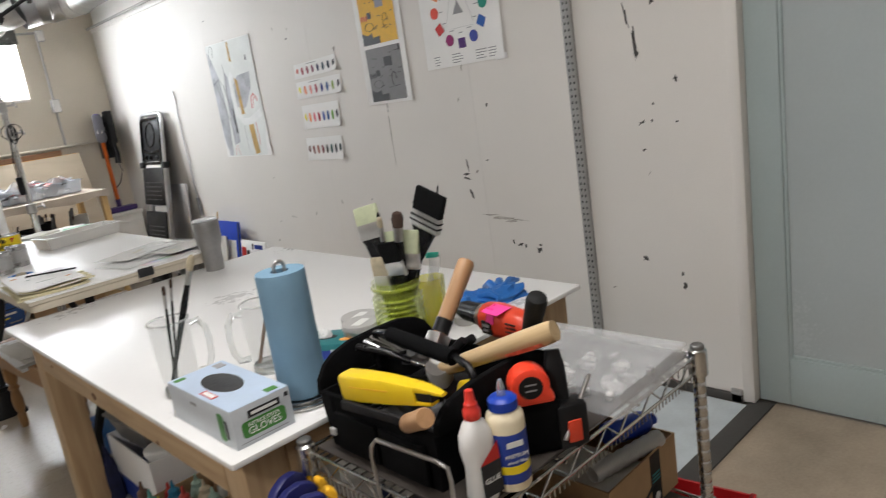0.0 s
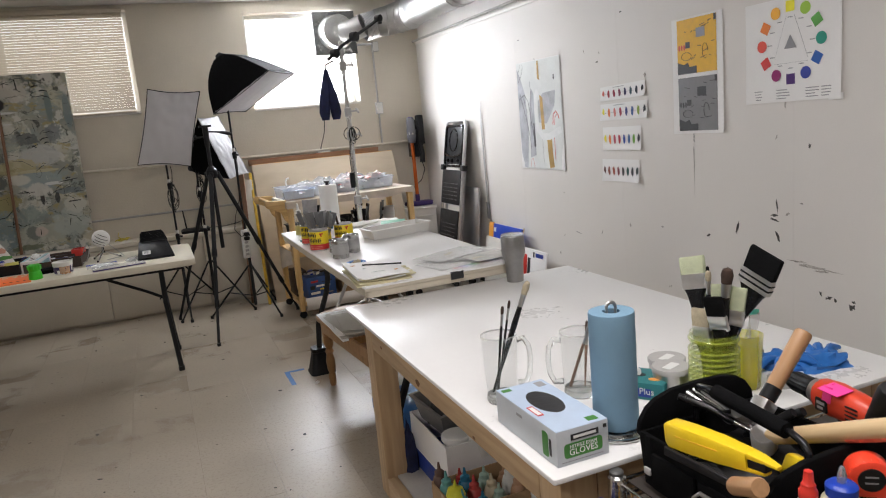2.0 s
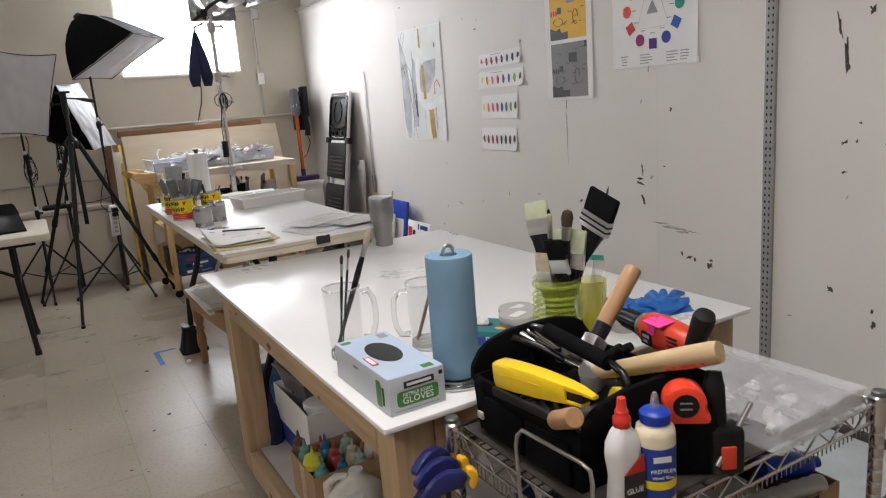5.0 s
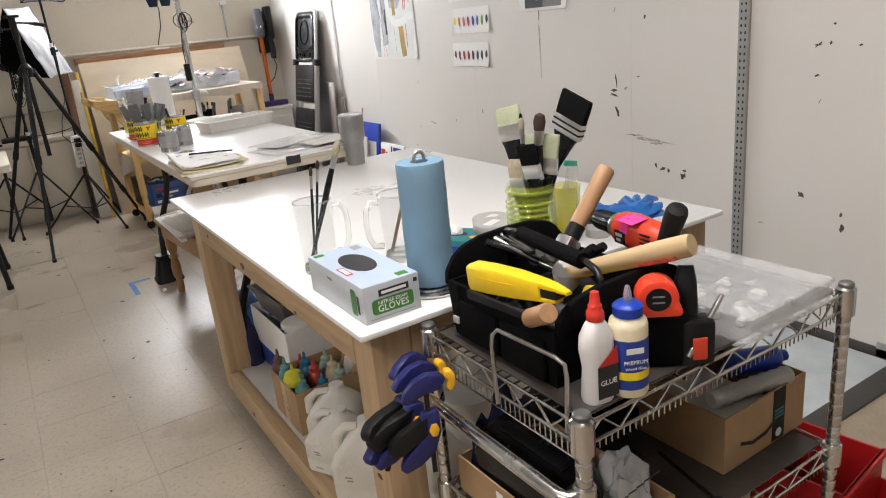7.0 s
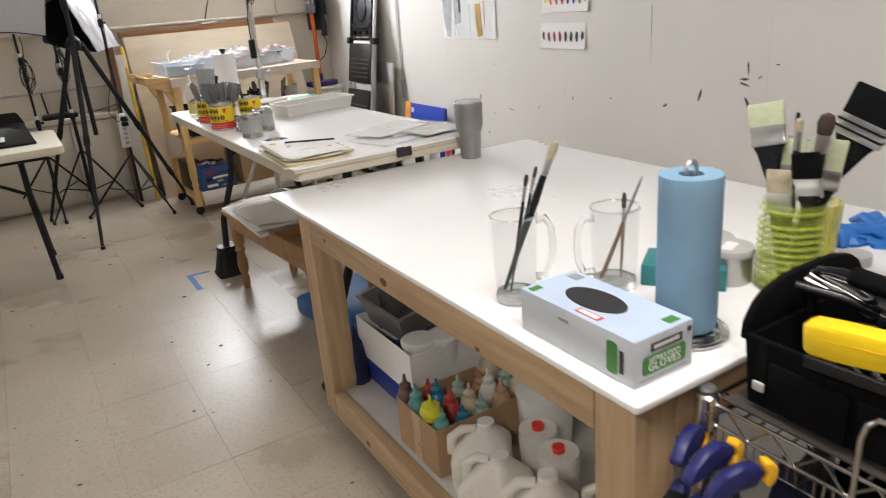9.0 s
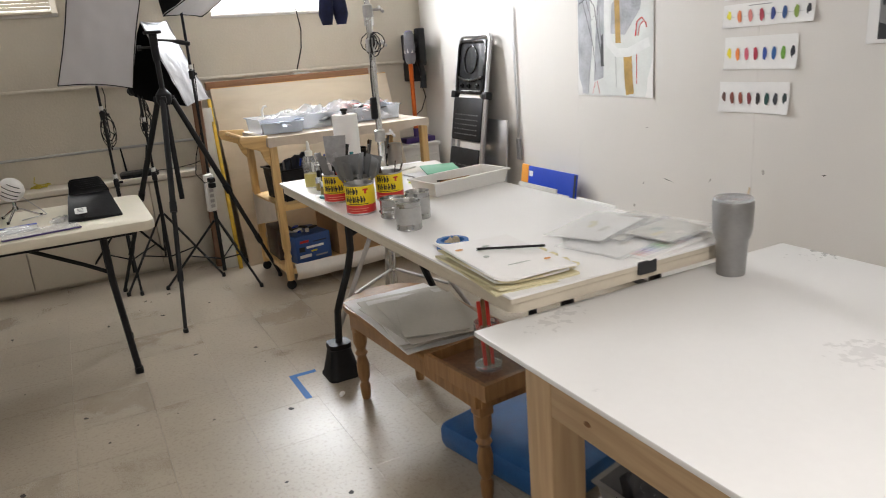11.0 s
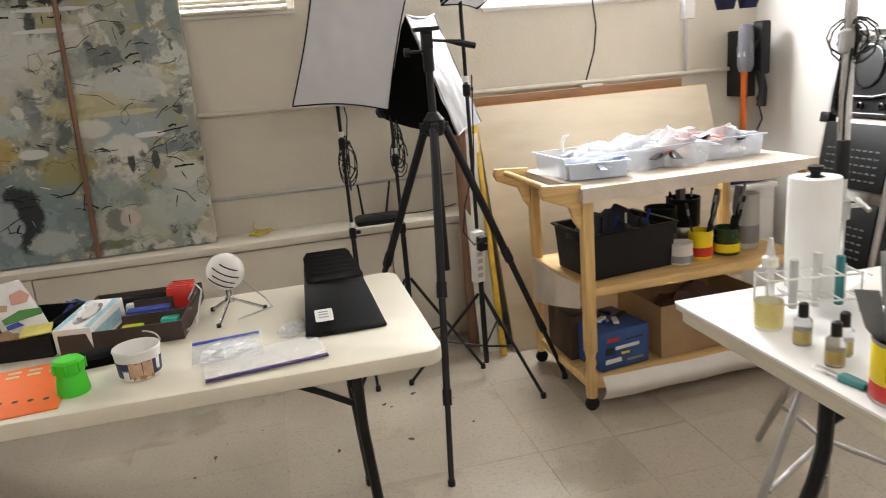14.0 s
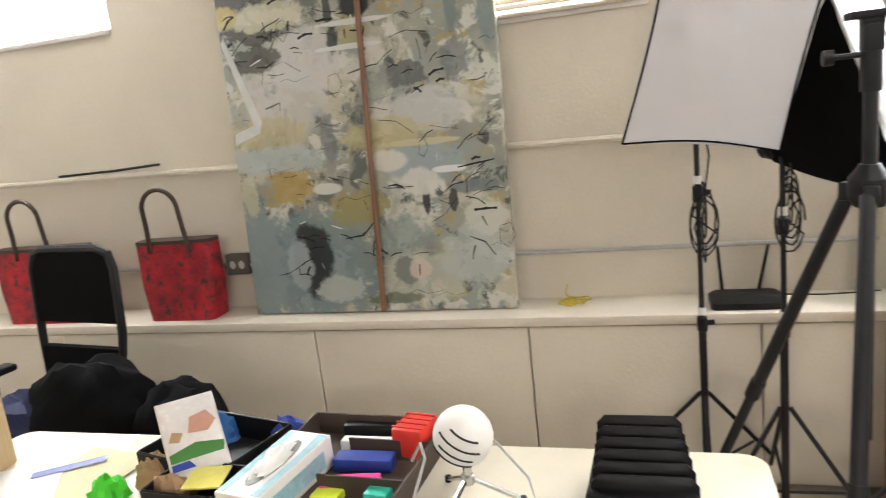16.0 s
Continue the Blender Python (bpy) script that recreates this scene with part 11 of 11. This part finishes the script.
flat("print", [(-0.050, -0.11), (-0.034, -0.11), (-0.030, 0.02), (-0.036, 0.115), (-0.050, 0.115)], pose(0, 0, 0.0703), AQUA, tb)
flat("print", [(0.030, -0.11), (0.050, -0.11), (0.050, 0.115), (0.026, 0.115), (0.034, 0.01)], pose(0, 0, 0.0703), AQUA, tb)
flat("print", rect(-0.10, 0.09, 0.012, 0.050), pose(0.0523, 0, 0, 90, 0, 90), AQUA, tb)
flat("opening", disc(0, 0.0, 0.026, 0.085, 18), pose(0, 0, 0.0708), PRINTGREY, tb)
bm = B()
clump(bm, 0.045, 0.13, 0.022, 17, 16, 0.5, pose(0, 0.0, 0.0712))
part("tissue", bm, PAPER, tb)
rb = thing("red_carton", pose(-3.108, -1.362, FZ + 0.006, 0, 0, -10), "glossy red small box in the tray", "box")
bm = B()
box(bm, -0.036, 0.036, -0.045, 0.045, 0, 0.070, 0.008)
part("carton", bm, CAPRED, rb)
for k in range(4):
    bm = B()
    box(bm, -0.037, 0.037, -0.036 + 0.021 * k, -0.030 + 0.021 * k, 0.0695, 0.072, 0.001)
    part("ridge", bm, PRINTRED, rb)
random.seed(61)
for k, (x, y, w, d, h, mt, lab) in enumerate(((-3.21, -1.37, 0.14, 0.03, 0.03, PRINTWHITE, "white marker in the tray"), (-3.20, -1.44, 0.13, 0.045, 0.03, PRINTBLUE, "blue packet in the tray"), (-3.20, -1.52, 0.12, 0.05, 0.02, PINK, "pink and yellow notes in the tray"), (-3.23, -1.56, 0.06, 0.05, 0.018, NEON, "yellow notes in the tray"), (-3.12, -1.56, 0.05, 0.05, 0.03, TEALCAP, "small green bottle in the tray"), (-3.22, -1.30, 0.16, 0.03, 0.035, BLACK, "black case in the tray"))):
    bm = B()
    box(bm, -w / 2, w / 2, -d / 2, d / 2, 0, h, 0.004)
    solid("stationery", bm, mt, pose(x, y, FZ + 0.005, 0, 0, random.uniform(-15, 15)), lab, "stationery", "stationery in the tray")
bm = B()
tube(bm, [(0, 0.0, 0.06), (0.03, -0.02, 0.11), (0.05, -0.06, 0.10), (0.03, -0.13, 0.02), (-0.02, -0.16, 0.004)], 0.003, 6)
solid("white_cable", bm, GREYPLASTIC, pose(-3.07, -1.50, FZ), "thin pale cable looping over the tray", "cable")

# black box with yellow notes, clutter heap, snack bags
carton("black_box", pose(-3.50, -1.60, FZ, 0, 0, -4), 0.17, 0.12, 0.06, "small open black box of notes", BLACK)
bm = B()
box(bm, -0.04, 0.04, -0.035, 0.035, 0, 0.004)
solid("sticky_note", bm, mat("yellow_note", (0.80, 0.74, 0.18), 0.7), pose(-3.47, -1.60, FZ + 0.062, 6, 0, 10), "pale yellow sticky note pad", "note pad")
bm = B()
clump(bm, 0.10, 0.06, 0.05, 8)
solid("paper_wad", bm, CARD, pose(-3.55, -1.61, FZ + 0.02), "crumpled wad of brown paper", "paper")
carton("black_box", pose(-3.56, -1.435, FZ, 0, 0, -14), 0.26, 0.22, 0.060, "open black organiser box", BLACK)
pk = thing("snack_bag", along((-3.50, -1.572, FZ + 0.055), (-3.59, -1.478, FZ + 0.195)) @ pose(0, 0, 0, 0, 0, 180), "shiny printed white snack packet", "packet")
bm = B()
loft(bm, [(0, 0, 0, 0.12, 0.01, 0.004), (0, 0, 0.03, 0.12, 0.04, 0.018), (0, 0, 0.13, 0.12, 0.04, 0.018), (0, 0, 0.17, 0.12, 0.008, 0.003)], 3)
part("packet", bm, mat("shiny_white_foil", (0.70, 0.68, 0.66), 0.2, var=0.12, scale=14), pk)
for outline, mt in (([(-0.055, 0.03), (0.05, 0.03), (0.055, 0.05), (0.0, 0.062), (-0.055, 0.048)], PRINTGREEN), ([(-0.01, 0.085), (0.03, 0.08), (0.05, 0.10), (0.035, 0.125), (0.0, 0.118)], mat("faded_pink_print", (0.52, 0.27, 0.20), 0.5)), ([(-0.05, 0.075), (-0.03, 0.07), (-0.02, 0.088), (-0.04, 0.095)], CARD), ([(-0.055, 0.012), (-0.01, 0.012), (-0.02, 0.028), (-0.055, 0.026)], PRINTBLUE)):
    flat("print", outline, pose(0, -0.0215, 0, 90), mt, pk)
for k, (x, y, mt, s, lab) in enumerate(((-3.68, -1.36, BLACKCLOTH, 0.16, "black pouch on the table"), (-3.66, -1.52, CARD, 0.10, "crumpled brown paper on the table"), (-3.62, -1.33, MASKTAPE, 0.10, "crumpled blue packet on the table"), (-3.72, -1.60, LIMEPLASTIC, 0.09, "crumpled green packet on the table"), (-3.44, -1.33, PRINTBLUE, 0.10, "blue and white packet on the table"))):
    bm = B()
    clump(bm, s, s * 0.8, s * 0.6, 140 + k, 16, 0.4)
    solid("small_packet", bm, mt, pose(x, y, FZ), lab, "packet", "packets on the table")
for k, (x, y, w, d, a, mt, lab) in enumerate(((-3.92, -1.50, 0.22, 0.30, 20, PAPER, "white paper with blue print"), (-3.86, -1.55, 0.20, 0.28, -8, PAPERYELLOW, "yellowish paper"), (-3.98, -1.62, 0.21, 0.28, 35, PAPER, "white paper"))):
    bm = B()
    box(bm, -w / 2, w / 2, -d / 2, d / 2, 0, 0.002)
    t = solid("paper_sheet", bm, mt, pose(x, y, FZ + 0.0022 * k, 0, 0, a), lab + " on the table", "paper", "papers on the folding table")
    if k == 0:
        flat("print", rect(-0.08, 0.08, -0.01, 0.02), pose(0, 0, 0.0075, 0, 0, 15), PRINTBLUE, t)
bm = B()
box(bm, -0.02, 0.02, -0.15, 0.15, 0, 0.20, 0.004)
solid("wooden_box", bm, PALEWOOD, pose(-4.10, -1.62, FZ, 0, 0, 10), "pale wooden box standing on the table", "box")

# white paint tub with violet drips
wt_ = thing("paint_tub", pose(-3.152, -1.905, FZ), "white plastic tub with a violet and tan label", "tub")
bm = B()
lathe(bm, [(0, 0), (0.046, 0), (0.050, 0.004), (0.056, 0.072), (0.058, 0.074), (0.056, 0.078), (0.053, 0.074), (0.048, 0.008), (0, 0.006)], 30)
part("tub", bm, WHITEPLASTIC, wt_)
bm = B()
lathe(bm, [(0.0508, 0.010), (0.0512, 0.0105), (0.0541, 0.050), (0.0538, 0.0505)], 30)
part("label_band", bm, mat("dark_violet_label", (0.035, 0.025, 0.09), 0.45, var=0.2), wt_, "dark violet printed band")
for a, w, z0, z1, mt in ((-75, 0.55, 0.010, 0.050, mat("tan_label", (0.55, 0.36, 0.24), 0.5, var=0.25, scale=40)), (-118, 0.16, 0.008, 0.030, PRINTWHITE), (-70, 0.5, 0.006, 0.016, mat("rust_paint", (0.40, 0.18, 0.07), 0.5)), (-25, 0.12, 0.02, 0.05, PRINTWHITE)):
    bm = B()
    n = 6
    va = []
    for z in (z0, (z0 + z1) / 2, z1):
        r = 0.0514 + 0.072 * (z - 0.010)
        va.append([bm.verts.new((r * math.cos(radians(a) + w * (i / n - 0.5) * 2), r * math.sin(radians(a) + w * (i / n - 0.5) * 2), z + 0.003 * math.sin(i * 2.1 + a))) for i in range(n + 1)])
    for la, lb in zip(va, va[1:]):
        for i in range(n):
            bm.faces.new((la[i], la[i + 1], lb[i + 1], lb[i]))
    part("print", bm, mt, wt_)
bm = B()
tube(bm, arc((0, 0, 0.076), (1, 0, 0), (0, 0.9, 0.35), 0.058, 10, 80, 8), 0.0022, 6)
part("wire_bail", bm, STEEL, wt_)
# green sharpener
gs = thing("pencil_sharpener", pose(-3.298, -1.948, FZ, 0, 0, 15), "bright green plastic pencil sharpener", "sharpener")
bm = B()
lathe(bm, [(0, 0), (0.036, 0), (0.038, 0.005), (0.034, 0.04), (0.030, 0.05), (0.034, 0.056), (0.036, 0.082), (0.030, 0.088), (0, 0.088)], 24)
part("body", bm, LIMEPLASTIC, gs)
for k in range(7):
    a = 2 * math.pi * k / 7
    bm = B()
    rod(bm, (0.0365 * math.cos(a), 0.0365 * math.sin(a), 0.058), (0.037 * math.cos(a), 0.037 * math.sin(a), 0.082), 0.003, 5)
    part("grip_rib", bm, LIMEPLASTIC, gs)
bm = B()
loft(bm, [(0, 0, 0, 0.15, 0.08, 0.035), (0, 0, 0.022, 0.15, 0.08, 0.035), (0, 0, 0.030, 0.11, 0.05, 0.02)], 5)
solid("black_case", bm, BLACKCLOTH, pose(-3.285, -1.765, FZ, 0, 0, 8), "small black zipped case on the table", "case")
op = thing("orange_stencil", pose(-3.475, -1.89, FZ, 0, 0, 6), "orange plastic stencil sheet with punched shapes", "stencil")
bm = B()
box(bm, -0.145, 0.145, -0.16, 0.16, 0, 0.003, 0.001)
part("sheet", bm, ORANGE, op)
for i in range(5):
    for j in range(2):
        flat("cutout", rounded(0.032, 0.014, 0.004, 2), pose(-0.10 + 0.05 * i, 0.10 + 0.03 * j, 0.0031), PAPERYELLOW, op)
for i in range(7):
    flat("cutout", disc(-0.10 + 0.035 * i, -0.04 - 0.008 * i, 0.007), pose(0, 0, 0.0031), BRISTLEBROWN, op)


# ---------------------------------------------------------------- floor tiles, last
rest = B()
for i in range(24):
    for j in range(19):
        x, y = 0.0275 - 0.305 * i, -0.0925 - 0.305 * j
        if y < -5.5:
            continue
        if -4.6 < x and (x < -1.0 or y > -4.5) and y < -0.3:
            share("tile", tile_mesh, floor, pose(x, y, random.uniform(-0.0004, 0.0002), random.uniform(-0.09, 0.09), random.uniform(-0.09, 0.09), 90 * random.randrange(4)))
        else:
            box(rest, x - 0.151, x + 0.151, y - 0.151, y + 0.151, -0.012, -0.0002)
tagged(part("more_tiles", rest, TILE, floor), kind="stuff")
